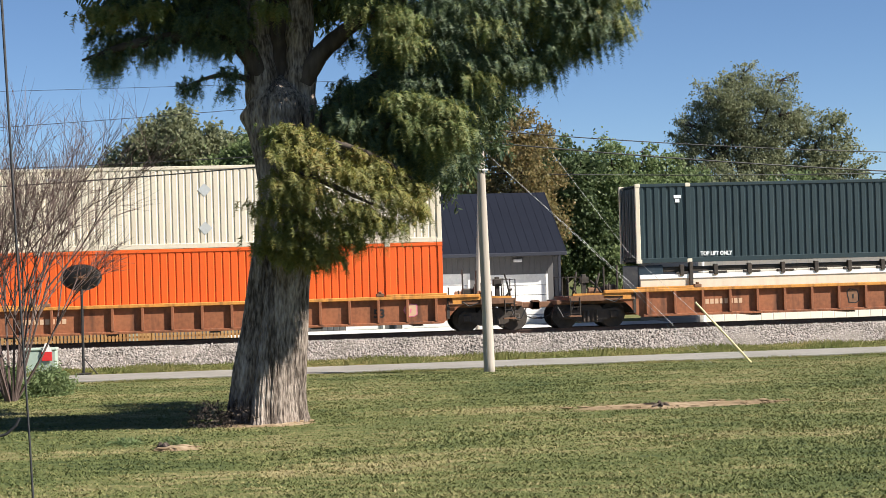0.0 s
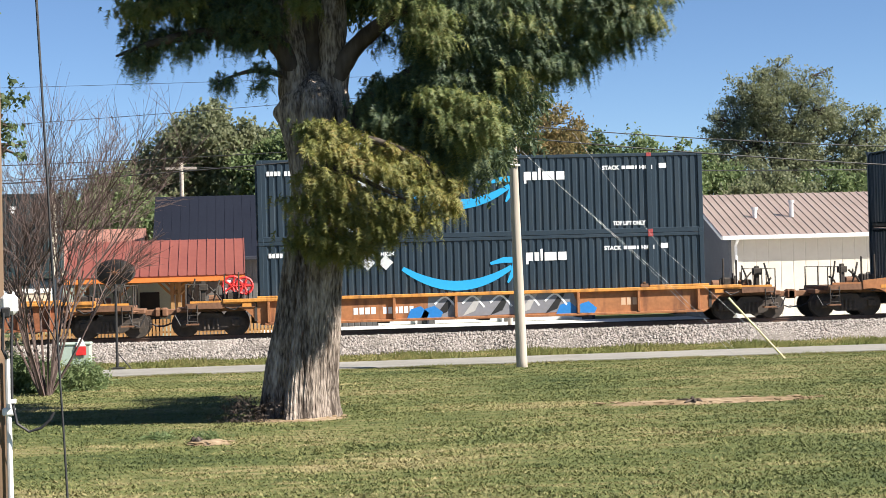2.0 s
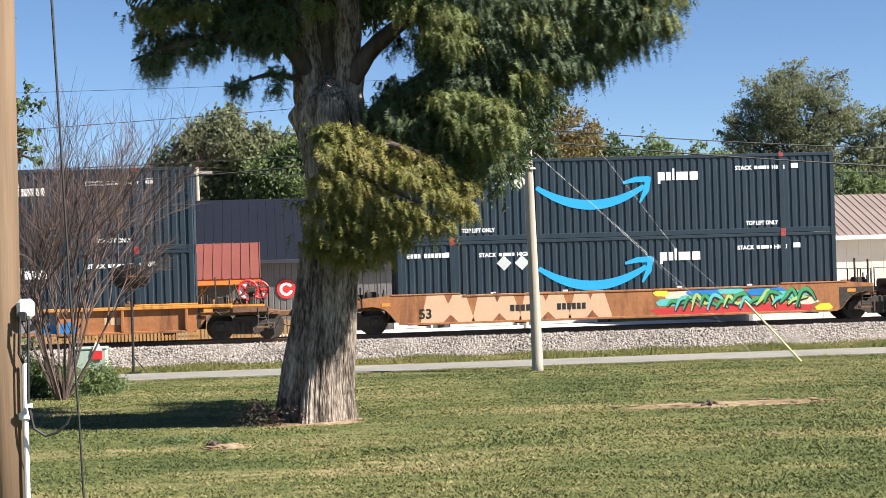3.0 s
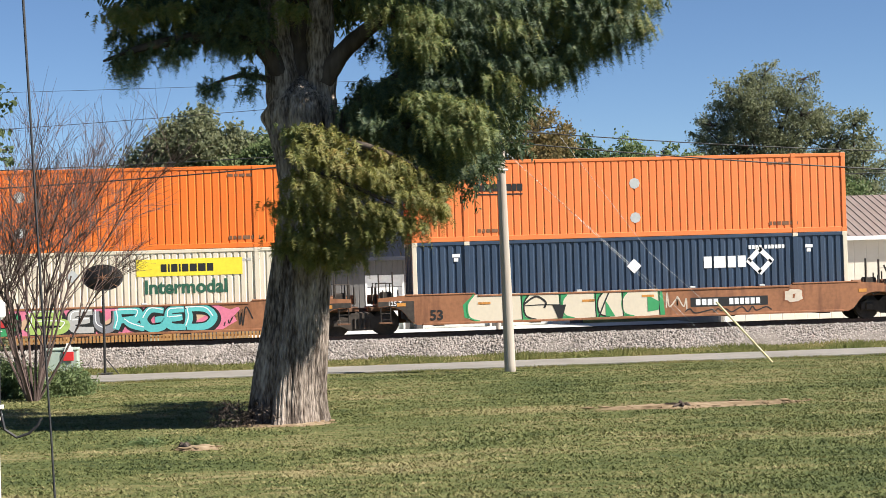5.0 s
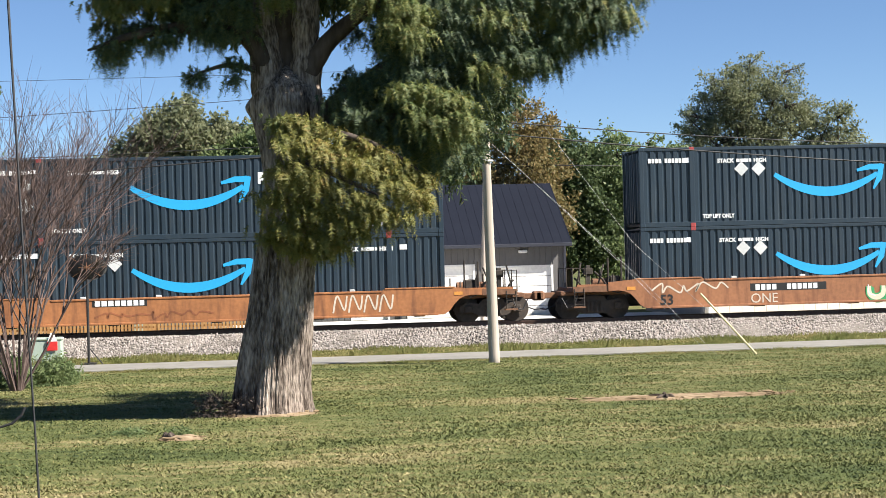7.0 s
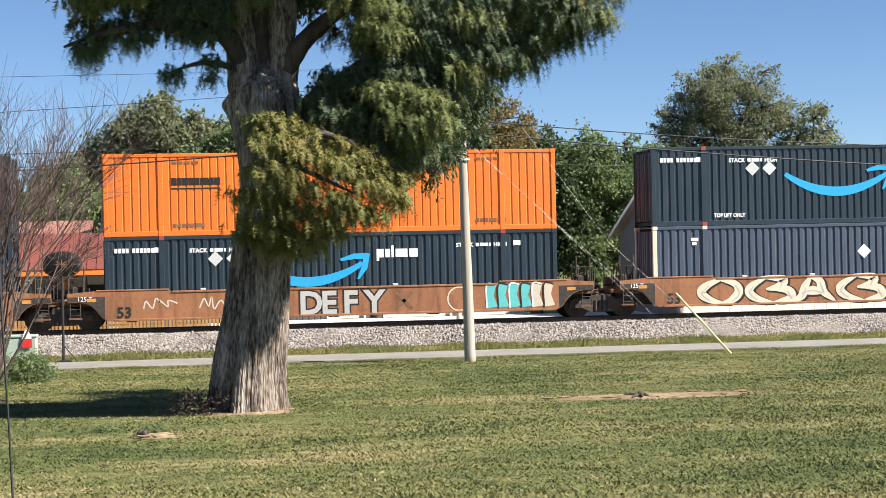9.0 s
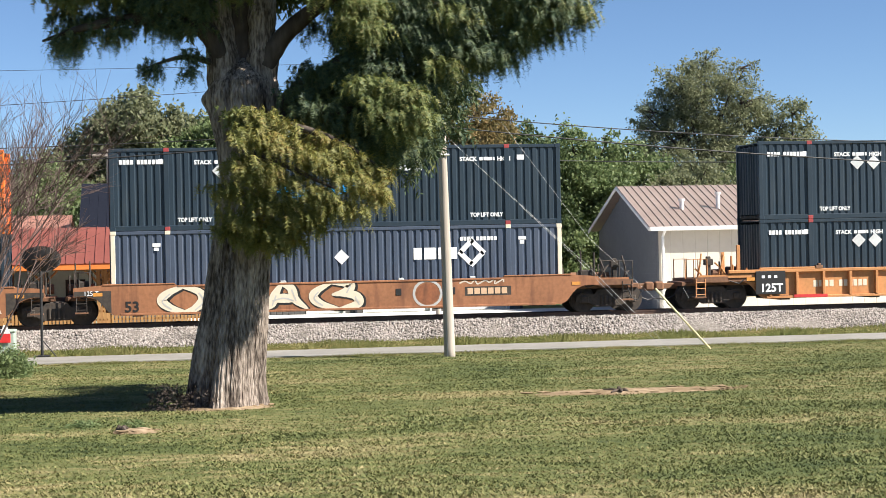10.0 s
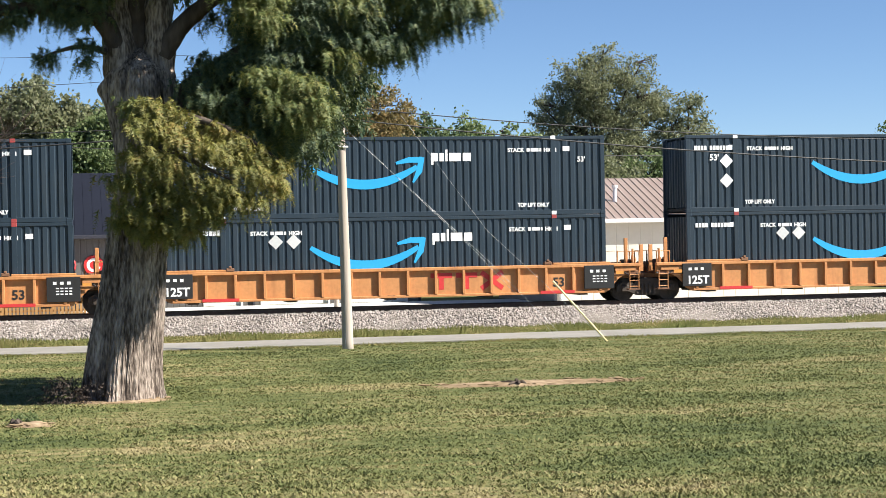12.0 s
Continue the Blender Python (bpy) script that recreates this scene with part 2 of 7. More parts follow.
def boxes(*specs, bevel=0.0):
    bm = bmesh.new()
    for s in specs:
        box(bm, *s, bevel=bevel)
    return bm


def extrude_xz(outline, y0, y1):
    """A plate: an outline in x and z, given thickness along y."""
    bm = bmesh.new()
    a = [bm.verts.new((x, y0, z)) for x, z in outline]
    b = [bm.verts.new((x, y1, z)) for x, z in outline]
    bm.faces.new(a)
    bm.faces.new(b[::-1])
    k = len(outline)
    for i in range(k):
        bm.faces.new((a[i], b[i], b[(i + 1) % k], a[(i + 1) % k]))
    bmesh.ops.recalc_face_normals(bm, faces=bm.faces)
    return bm


def tube(points, radii, segs=8, bm=None, caps=True):
    bm = bm or bmesh.new()
    pts = [Vector(p) for p in points]
    rings = []
    side = None
    for i, p in enumerate(pts):
        d = (pts[min(i + 1, len(pts) - 1)] - pts[max(i - 1, 0)]).normalized()
        ref = Vector((0, 0, 1)) if abs(d.z) < 0.9 else Vector((1, 0, 0))
        u = d.cross(ref).normalized() if side is None else (side - d * side.dot(d)).normalized()
        side = u
        w = d.cross(u)
        r = radii[i] if hasattr(radii, "__len__") else radii
        rings.append([bm.verts.new(p + (u * math.cos(a) + w * math.sin(a)) * r) for a in (2 * math.pi * k / segs for k in range(segs))])
    for a, b in zip(rings, rings[1:]):
        for k in range(segs):
            bm.faces.new((a[k], a[(k + 1) % segs], b[(k + 1) % segs], b[k]))
    if caps:
        bm.faces.new(rings[0][::-1])
        bm.faces.new(rings[-1])
    return bm


def sag(a, b, drop, n=24):
    a, b = Vector(a), Vector(b)
    return [a.lerp(b, i / n) - Vector((0, 0, drop * 4 * (i / n) * (1 - i / n))) for i in range(n + 1)]


def quick_mesh(name, verts, loops, per_face):
    """A mesh from arrays; every face has per_face corners."""
    me = bpy.data.meshes.new(name)
    nf = len(loops) // per_face
    me.vertices.add(len(verts))
    me.vertices.foreach_set("co", np.asarray(verts, dtype=np.float32).ravel())
    me.loops.add(len(loops))
    me.loops.foreach_set("vertex_index", np.asarray(loops, dtype=np.int32))
    me.polygons.add(nf)
    me.polygons.foreach_set("loop_start", np.arange(0, nf * per_face, per_face, dtype=np.int32))
    me.update(calc_edges=True)
    me.validate()
    return me


def quads(name, centre, along, across):
    """Separate quads from centres and half-vectors, slightly pointed at the far end."""
    n = len(centre)
    v = np.stack((centre - along - across * 0.55, centre - along * 0.1 - across * -1.0, centre + along, centre - along * 0.1 - across), axis=1)
    v[:, 0] = centre - along
    return quick_mesh(name, v.reshape(-1, 3), np.arange(4 * n), 4)


TEXT = {}


def lettering(text, size, bold=0.0):
    """The mesh of a line of text in the built-in font, standing in the xz plane and facing -y."""
    key = (text, size, bold)
    if key not in TEXT:
        cu = bpy.data.curves.new("text", "FONT")
        cu.body, cu.size, cu.extrude, cu.offset, cu.resolution_u = text, size, 0.002, bold, 3
        ob = bpy.data.objects.new("text", cu)
        scene.collection.objects.link(ob)
        me = bpy.data.meshes.new_from_object(ob.evaluated_get(bpy.context.evaluated_depsgraph_get()))
        bpy.data.objects.remove(ob)
        me.transform(Matrix.Rotation(math.pi / 2, 4, "X"))
        TEXT[key] = me
    return TEXT[key].copy()


# ---- ground, path and track ----
def lawn_z(y):
    """The lawn falls gently towards the path and is level beyond it."""
    return max(-0.78, 0.4 - 0.0225 * y)


def ground_sheet():
    xs = [-900, -300, -120, -60] + [x * 2.0 for x in range(-20, 36)] + [90, 130, 300, 900]
    ys = [-120, -40, -10] + [y * 1.0 for y in range(0, 58)] + [58.5, 59.2, 60.2, 66, 68, 90, 130, 300, 900, 2500]
    bm = bmesh.new()
    grid = []
    for y in ys:
        row = []
        for x in xs:
            z = lawn_z(y)
            if 0 < y < 52:
                z += 0.007 * noise.noise((x * 0.25, y * 0.25, 0.3)) + 0.004 * noise.noise((x * 0.8, y * 0.8, 1.3))
            row.append(bm.verts.new((x, y, z)))
        grid.append(row)
    for a, b in zip(grid, grid[1:]):
        for i in range(len(xs) - 1):
            bm.faces.new((a[i], a[i + 1], b[i + 1], b[i]))
    return tagged(part("ground", bm, M["lawn"], smooth=True), "mown lawn, green with dry straw patches", "lawn", kind="structure")


ground = ground_sheet()


def strip(name, mat, y0, y1, z0, z1, x0=-140, x1=200, step=1.0, wob=0.12, seed=0.0, kind="structure", label="", category=""):
    """A long band beside the track with slightly ragged edges."""
    bm = bmesh.new()
    n = int((x1 - x0) / step)
    low = []
    for i in range(n + 1):
        x = x0 + i * step
        a = y0 + wob * noise.noise((x * 0.7, seed, 0))
        b = y1 + wob * noise.noise((x * 0.7, seed + 9, 0))
        low.append((bm.verts.new((x, a, z0 - 0.1)), bm.verts.new((x, a, z0)), bm.verts.new((x, b, z1)), bm.verts.new((x, b, z1 - 0.1))))
    for p, q in zip(low, low[1:]):
        for k in range(3):
            bm.faces.new((p[k], q[k], q[k + 1], p[k + 1]))
    return tagged(part(name, bm, mat), label, category, kind=kind)


strip("verge", M["verge"], 56.6, 61.2, -0.76, -0.745, wob=0.3, seed=3, label="rough dry grass verge beside the ballast", category="verge")
strip("path", M["concrete"], 53.45, 56.75, -0.735, -0.735, wob=0.05, seed=5, label="pale concrete trail along the railway", category="path")
strip("apron", M["apron"], 68.5, 88.0, -0.74, -0.74, x0=1.0, x1=60, wob=0.1, label="pale concrete yard in front of the garages", category="yard")
strip("yard", M["dirt"], 67.5, 88.0, -0.75, -0.75, x0=-90, x1=1.0, wob=0.1, label="bare gravelly yard behind the railway", category="yard")

TRACK_Y = 63.64


def ballast_bed():
    prof = [(60.3, -0.95), (60.7, -0.74), (61.95, -0.2), (62.3, -0.14), (65.0, -0.14), (65.35, -0.2), (66.8, -0.74), (67.2, -0.95)]
    bm = bmesh.new()
    rows = []
    for i in range(0, 341):
        x = -140 + i
        rows.append([bm.verts.new((x, y + (0.16 * noise.noise((x * 0.5, y, 2)) if k in (0, 1, 2) else 0), z + (0.05 * noise.noise((x * 0.6, y * 2, 7)) if k in (1, 2) else 0))) for k, (y, z) in enumerate(prof)])
    for a, b in zip(rows, rows[1:]):
        for k in range(len(prof) - 1):
            bm.faces.new((a[k], b[k], b[k + 1], a[k + 1]))
    return tagged(part("ballast", bm, M["ballast"]), "grey crushed stone track bed", "ballast", kind="structure")


ballast = ballast_bed()


def stones():
    """Loose stones lying on the near slope of the track bed."""
    rng = np.random.default_rng(4)
    n = 26000
    x = rng.uniform(-16, 40, n)
    u = rng.uniform(0, 1, n) ** 0.9
    y = 60.55 + u * 1.75
    z = np.where(y < 61.95, -0.8 + (y - 60.55) * 0.43, -0.19 + (y - 61.95) * 0.15)
    size = rng.uniform(0.03, 0.08, n)
    base = np.array(((1, 0, 0), (-1, 0, 0), (0, 1, 0), (0, -1, 0), (0, 0, 1), (0, 0, -1)), float)
    v = base[None] * rng.uniform(0.6, 1.25, (n, 6, 3))
    a = rng.uniform(0, 6.28, n)
    ca, sa = np.cos(a), np.sin(a)
    vx = v[..., 0] * ca[:, None] - v[..., 1] * sa[:, None] + v[..., 2] * 0.3
    vy = v[..., 0] * sa[:, None] + v[..., 1] * ca[:, None]
    v = np.stack((vx, vy, v[..., 2] * 0.85), -1) * size[:, None, None] + np.stack((x, y, z), -1)[:, None]
    tri = np.array((0, 2, 4, 2, 1, 4, 1, 3, 4, 3, 0, 4, 2, 0, 5, 1, 2, 5, 3, 1, 5, 0, 3, 5))
    loops = (tri[None] + (np.arange(n) * 6)[:, None]).ravel()
    return tagged(link_mesh("ballast_stones", quick_mesh("ballast_stones", v.reshape(-1, 3), loops, 3), M["stone"]), "loose grey crushed stones on the track bed", "stones", kind="stuff")


stones()


def track():
    root = empty("track", pose(0, TRACK_Y, 0), "single railway track on wooden ties", "track", kind="structure")
    for s in (-1, 1):
        y = s * 0.7175
        part("rail", boxes((-140, 200, y - 0.07, y + 0.07, -0.17, -0.15), (-140, 200, y - 0.012, y + 0.012, -0.15, -0.04), (-140, 200, y - 0.036, y + 0.036, -0.04, 0.0)), M["rail"], root)
    bm = boxes((-0.115, 0.115, -1.3, 1.3, -0.31, -0.165), bevel=0.01)
    first = part("tie", bm, M["tie"], root, at=pose(-16, 0, 0))
    for i in range(1, 104):
        link_mesh("tie", first.data, None, root, at=pose(-16 + i * 0.54, 0.02 * random.uniform(-1, 1), 0, 0, 0, random.uniform(-1, 1)))
    return root


track()


# ---- the train ----
LENGTH, WIDTH, HIGH = 16.15, 2.59, 2.9
NEAR = 62.35           # y of the containers' near sides
TRAIN = []             # (thing, x at 0 s, y, z)


def panel(x0, x1, z0, z1, pitch, depth, flat, y_out, sign):
    """A pressed steel wall in the xz plane: flats and grooves, seen from outside."""
    bm = bmesh.new()
    xs = []
    n = max(1, round((x1 - x0) / pitch))
    p = (x1 - x0) / n
    w = (p - flat * p) / 4
    for i in range(n):
        a = x0 + i * p
        xs += [(a, 0), (a + flat * p, 0), (a + flat * p + w, 1), (a + flat * p + 3 * w, 1)]
    xs.append((x1, 0))
    lo = [bm.verts.new((x, y_out + sign * depth * k, z0)) for x, k in xs]
    hi = [bm.verts.new((x, y_out + sign * depth * k, z1)) for x, k in xs]
    for i in range(len(xs) - 1):
        bm.faces.new((lo[i], lo[i + 1], hi[i + 1], hi[i]) if sign > 0 else (lo[i + 1], lo[i], hi[i], hi[i + 1]))
    return bm


def end_panel(x, sign, high):
    bm = panel(0.14, WIDTH - 0.14, 0.2, high - 0.16, 0.3, 0.04, 0.4, 0, 1)
    for v in bm.verts:
        v.co = Vector((x + sign * (-v.co.y), v.co.x, v.co.z))
    bmesh.ops.recalc_face_normals(bm, faces=bm.faces)
    return bm


def bars(root, mat, x, z, widths, height, gap=0.035, y=0.014, name="marking"):
    """Unreadable writing: a row of plain bars."""
    bm = bmesh.new()
    for w in widths:
        box(bm, x, x + w, y, y + 0.004, z, z + height)
        x += w + gap
    return part(name, bm, mat, root)


def words(root, mat, text, x, z, size, y=0.015, bold=0.0, name="lettering", squeeze=1.0):
    return link_mesh(name, lettering(text, size, bold), mat, root, at=pose(x, y, z) @ Matrix.Diagonal((squeeze, 1, 1, 1)))


def diamond(root, mat, x, z, r, y=0.012):
    return part("diamond_decal", extrude_xz([(x - r, z), (x, z - r), (x + r, z), (x, z + r)], y, y + 0.005), mat, root)


def ribbon(bm, pts, widths, y):
    """A flat brush stroke along points in x and z."""
    left, right = [], []
    for i, (x, z) in enumerate(pts):
        a, b = pts[max(0, i - 1)], pts[min(len(pts) - 1, i + 1)]
        d = Vector((b[0] - a[0], b[1] - a[1])).normalized()
        w = widths[i] if hasattr(widths, "__len__") else widths
        left.append(bm.verts.new((x - d.y * w / 2, y, z + d.x * w / 2)))
        right.append(bm.verts.new((x + d.y * w / 2, y, z - d.x * w / 2)))
    for i in range(len(pts) - 1):
        bm.faces.new((right[i], right[i + 1], left[i + 1], left[i]))
    return bm


def smile(root, x0, ztop):
    """A bright blue curved arrow, 4.2 m long."""
    bm = bmesh.new()
    pts, wid = [], []
    for i in range(25):
        u = i / 24
        pts.append((x0 + 0.05 + 3.95 * u, ztop - 0.82 - 0.72 * (1 - (1.9 * (u - 0.53)) ** 2) + 0.12 * u))
        wid.append(0.06 + 0.29 * math.sin(math.pi * (0.08 + 0.84 * u)) ** 0.8)
    ribbon(bm, pts, wid, 0.016)
    tip = (x0 + 4.2, ztop - 0.6)
    ribbon(bm, [(tip[0] - 0.98, tip[1] - 0.12), (tip[0] - 0.5, tip[1] + 0.0), tip], [0.1, 0.2, 0.22], 0.0155)
    ribbon(bm, [(tip[0] - 0.02, tip[1] + 0.1), (tip[0] - 0.12, tip[1] - 0.4), (tip[0] - 0.36, tip[1] - 0.82)], [0.2, 0.22, 0.07], 0.015)
    return part("curved_arrow", bm, M["blue_mark"], root, "bright blue curved arrow")


def blocks(root, x, z, mat, unit=0.3):
    """A brand word as five plain block shapes, drawn from the base line."""
    u = unit
    bm = bmesh.new()
    for a, b, c, d in ((0, 0.85, -0.0, 1), (0, 0.3, -0.4, 0), (1.05, 1.6, 0, 1), (1.78, 2.06, 0, 1.42), (2.28, 3.72, 0, 1), (3.95, 4.95, 0, 1)):
        box(bm, x + a * u, x + b * u, 0.013, 0.018, z + c * u, z + d * u)
    return part("word_shape", bm, mat, root)


def mark_dark(root, kind):
    h = HIGH
    smile(root, 5.05, h - 0.24)
    blocks(root, 9.57, h - 0.9, M["white_mark"])
    for x in (2.95, 12.45):
        words(root, M["white_mark"], "STACK", x if kind != 1 else x - 0.5 * (x < 5), h - 0.58, 0.2, bold=0.008)
        bars(root, M["white_mark"], (x if kind != 1 else x - 0.5 * (x < 5)) + 0.72, h - 0.57, (0.12, 0.3, 0.07), 0.12)
        words(root, M["white_mark"], "HIGH", (x if kind != 1 else x - 0.5 * (x < 5)) + 1.37, h - 0.58, 0.2, bold=0.008)
    words(root, M["white_mark"], "TOP LIFT ONLY", 2.35, 0.3, 0.2, bold=0.008, squeeze=0.85)
    words(root, M["white_mark"], "TOP LIFT ONLY", 12.8, 0.3, 0.2, bold=0.008, squeeze=0.85)
    bars(root, M["white_mark"], 0.35, h - 0.56, (0.1, 0.1, 0.1, 0.1), 0.16, gap=0.03)
    bars(root, M["white_mark"], 0.97, h - 0.56, (0.1,) * 6, 0.16, gap=0.03)
    for x in (1.72, 14.55):
        bars(root, M["white_mark"], x, h - 0.56, (0.26,), 0.18)
    if kind == 0:
        for x in (3.85, 4.5):
            diamond(root, M["pale_decal"], x, h - 0.82, 0.27)
    elif kind == 1:
        for z in (h - 0.98, h - 1.72):
            diamond(root, M["white_mark"], 1.62, z, 0.27)
        words(root, M["white_mark"], "53'", 0.95, h - 0.95, 0.32, bold=0.01)
        words(root, M["white_mark"], "53'", 15.1, h - 0.95, 0.26, bold=0.006)
    else:
        for z in (h - 0.95, h - 1.65):
            diamond(root, M["pale_decal"], 1.5, z, 0.27)


def mark_ring(root, x, z):
    """A plain block word with a notched diamond ring after it."""
    bm = bmesh.new()
    for a, b, c, d in ((0, 0.3, 0, 0.42), (0.38, 0.82, 0, 0.42), (0.9, 1.2, 0, 0.42), (1.28, 1.58, 0, 0.42)):
        box(bm, x + a, x + b, 0.013, 0.018, z + c, z + d)
    part("word_shape", bm, M["white_mark"], root)
    bm = bmesh.new()
    c = (x + 2.12, z + 0.22)
    for k in range(4):
        a = math.pi / 4 + k * math.pi / 2
        d, e = Vector((math.cos(a), math.sin(a))), Vector((-math.sin(a), math.cos(a)))
        p = Vector(c) + d * 0.3
        q = [p - e * 0.36 + d * 0.09, p + e * 0.3 + d * 0.09, p + e * 0.3 - d * 0.09, p - e * 0.36 - d * 0.09]
        bm.faces.new([bm.verts.new((v.x, 0.014, v.y)) for v in q])
    bmesh.ops.recalc_face_normals(bm, faces=bm.faces)
    part("ring_shape", bm, M["white_mark"], root)


def container(paint_key, label, pitch=0.27, flat=0.5, depth=0.036, high=HIGH, posts="", casting="", length=LENGTH):
    """A 53-foot shipping container; origin at its low near left corner, x along it."""
    root = empty("shipping_container", Matrix(), label, "container", "containers on the train")
    mat = M[paint_key]
    pm = M[posts] if posts else mat
    cm = M[casting] if casting else mat
    inner = 1.98
    segs = ((0.14, inner - 0.09), (inner + 0.09, length - inner - 0.09), (length - inner + 0.09, length - 0.14))
    for y, s in ((0.022, 1), (WIDTH - 0.022, -1)):
        for a, b in segs:
            part("side_wall", panel(a, b, 0.17, high - 0.11, pitch, depth, flat, y, s), mat, root)
    for x, s in ((0.04, -1), (length - 0.04, 1)):
        part("end_wall", end_panel(x, s, high), mat, root)
    part("roof", boxes((0.1, length - 0.1, 0.06, WIDTH - 0.06, high - 0.06, high - 0.03)), mat, root)
    part("floor", boxes((0.1, length - 0.1, 0.06, WIDTH - 0.06, 0.05, 0.16)), M["void"], root)
    for y in (0, WIDTH - 0.1):
        part("top_rail", boxes((0.16, length - 0.16, y, y + 0.1, high - 0.12, high), bevel=0.012), mat, root)
        part("bottom_rail", boxes((0.16, length - 0.16, y, y + 0.1, 0.0, 0.18), bevel=0.012), mat, root)
        for x in (0, length - 0.16):
            part("corner_post", boxes((x, x + 0.16, y - 0.004, y + 0.1, 0.0, high - 0.004), bevel=0.012), pm, root)
        for x in (inner - 0.09, length - inner - 0.09):
            part("lifting_post", boxes((x, x + 0.18, y - 0.006, y + 0.1, 0.0, high - 0.006), bevel=0.01), mat, root)
            for z in (0, high - 0.13):
                part("corner_casting", boxes((x - 0.005, x + 0.185, y - 0.014, y + 0.11, z - 0.004, z + 0.138), bevel=0.012), cm, root)
        for x in (-0.008, length - 0.192):
            for z in (-0.004, high - 0.134):
                part("corner_casting", boxes((x, x + 0.2, y - 0.012, y + 0.11, z, z + 0.14), bevel=0.012), pm, root)
    for y in (0.5, 0.95, 1.6, 2.05):
        for x in (-0.03, length + 0.03):
            part("door_bar", tube([(x, y, 0.1), (x, y, high - 0.1)], 0.02, 6), mat, root)
    return root


def put(thing, x, z, y=NEAR):
    thing.matrix_basis = pose(x, y, z)
    TRAIN.append((thing, x, y, z))
    return thing


DARK_LABEL = "charcoal 53-foot container with a blue curved arrow and white lettering"
PROTO = {}


def dark(kind, x, z):
    if kind not in PROTO:
        c = container("dark_box", DARK_LABEL, casting="white_mark" if kind == 1 else "casting_red")
        mark_dark(c, kind)
        PROTO[kind] = c
        return put(c, x, z)
    return put(copy_thing(PROTO[kind], pose(x, NEAR, z)), x, z)


def ring_box(paint_key, label, x, z, high=HIGH, mark_x=10.7, decal=True):
    c = container(paint_key, label, posts="cream_box", casting="cream_box", high=high)
    mark_ring(c, mark_x, high - 1.2 if high == HIGH else high - 1.15)
    bars(c, M["white_mark"], mark_x + 1.7, high - 0.55, (0.1, 0.1, 0.1, 0.1), 0.14, 0.03)
    bars(c, M["white_mark"], mark_x + 2.3, high - 0.55, (0.1,) * 6, 0.14, 0.03)
    for xx in (1.45, 14.55):
        bars(c, M["white_mark"], xx, high - 0.55, (0.28,), 0.12)
        bars(c, M["white_mark"], xx + 0.05, high - 0.7, (0.16,), 0.12)
    words(c, M["white_mark"], "TOP LIFT ONLY", 2.4, 0.24, 0.2, bold=0.008, squeeze=0.85)
    words(c, M["white_mark"], "TOP LIFT ONLY", 12.85, 0.24, 0.2, bold=0.008, squeeze=0.85)
    if decal:
        diamond(c, M["white_mark"], 8.1, high - 1.05, 0.27)
    return put(c, x, z)


def orange_box(paint_key, label, x, z, word=True, decals=(8.2,), flip=False):
    c = container(paint_key, label, pitch=0.28, flat=0.72, depth=0.022)
    if word:
        bars(c, M["black_mark"], 2.35, HIGH - 1.12, (0.2, 0.16, 0.2, 0.2, 0.16, 0.08, 0.2, 0.16, 0.2), 0.26, 0.02)
        bars(c, M["black_mark"], 2.35, HIGH - 1.26, (1.72,), 0.05)
    for xx in decals:
        for z2 in (HIGH - 0.95, HIGH - 2.2):
            bm = bmesh.new()
            bmesh.ops.create_circle(bm, cap_ends=True, segments=8, radius=0.2)
            bmesh.ops.rotate(bm, verts=bm.verts, matrix=Matrix.Rotation(math.pi / 2, 3, "X"))
            bmesh.ops.translate(bm, verts=bm.verts, vec=(xx, 0.015, z2))
            part("round_decal", bm, M["grey_mark"], c)
    for xx in (2.4, 13.2):
        bars(c, M["rusty"], xx, 0.3, (0.12, 0.1, 0.13, 0.25, 0.3), 0.13, 0.05)
        bars(c, M["rusty"], xx, HIGH - 0.38, (0.2, 0.12, 0.2, 0.24), 0.1, 0.05)
    return put(c, x, z)


def cream_box(x, z, panel_x=0.0):
    c = container("cream_box", "cream 53-foot container with a yellow sign panel and green lettering" if panel_x else "plain cream 53-foot container with grey diamond decals", pitch=0.24, flat=0.6, depth=0.024)
    if panel_x:
        part("sign_panel", boxes((panel_x, panel_x + 3.7, 0.013, 0.018, 1.98, 2.58)), M["yellow_mark"], c, "yellow sign panel with black bars")
        bars(c, M["black_mark"], panel_x + 0.85, 2.13, (0.2, 0.06, 0.22, 0.06, 0.22, 0.24, 0.26, 0.22), 0.27, 0.05, y=0.008)
        words(c, M["green_mark"], "Intermodal", panel_x + 0.25, 1.38, 0.66, bold=0.02)
    for z2 in (2.05, 0.7):
        diamond(c, M["grey_mark"], 7.75, z2, 0.24)
    for xx in (2.3, 13.4):
        bars(c, M["tag_silver"], xx, 2.45, (0.12, 0.2, 0.16), 0.1, 0.04)
    return put(c, x, z)


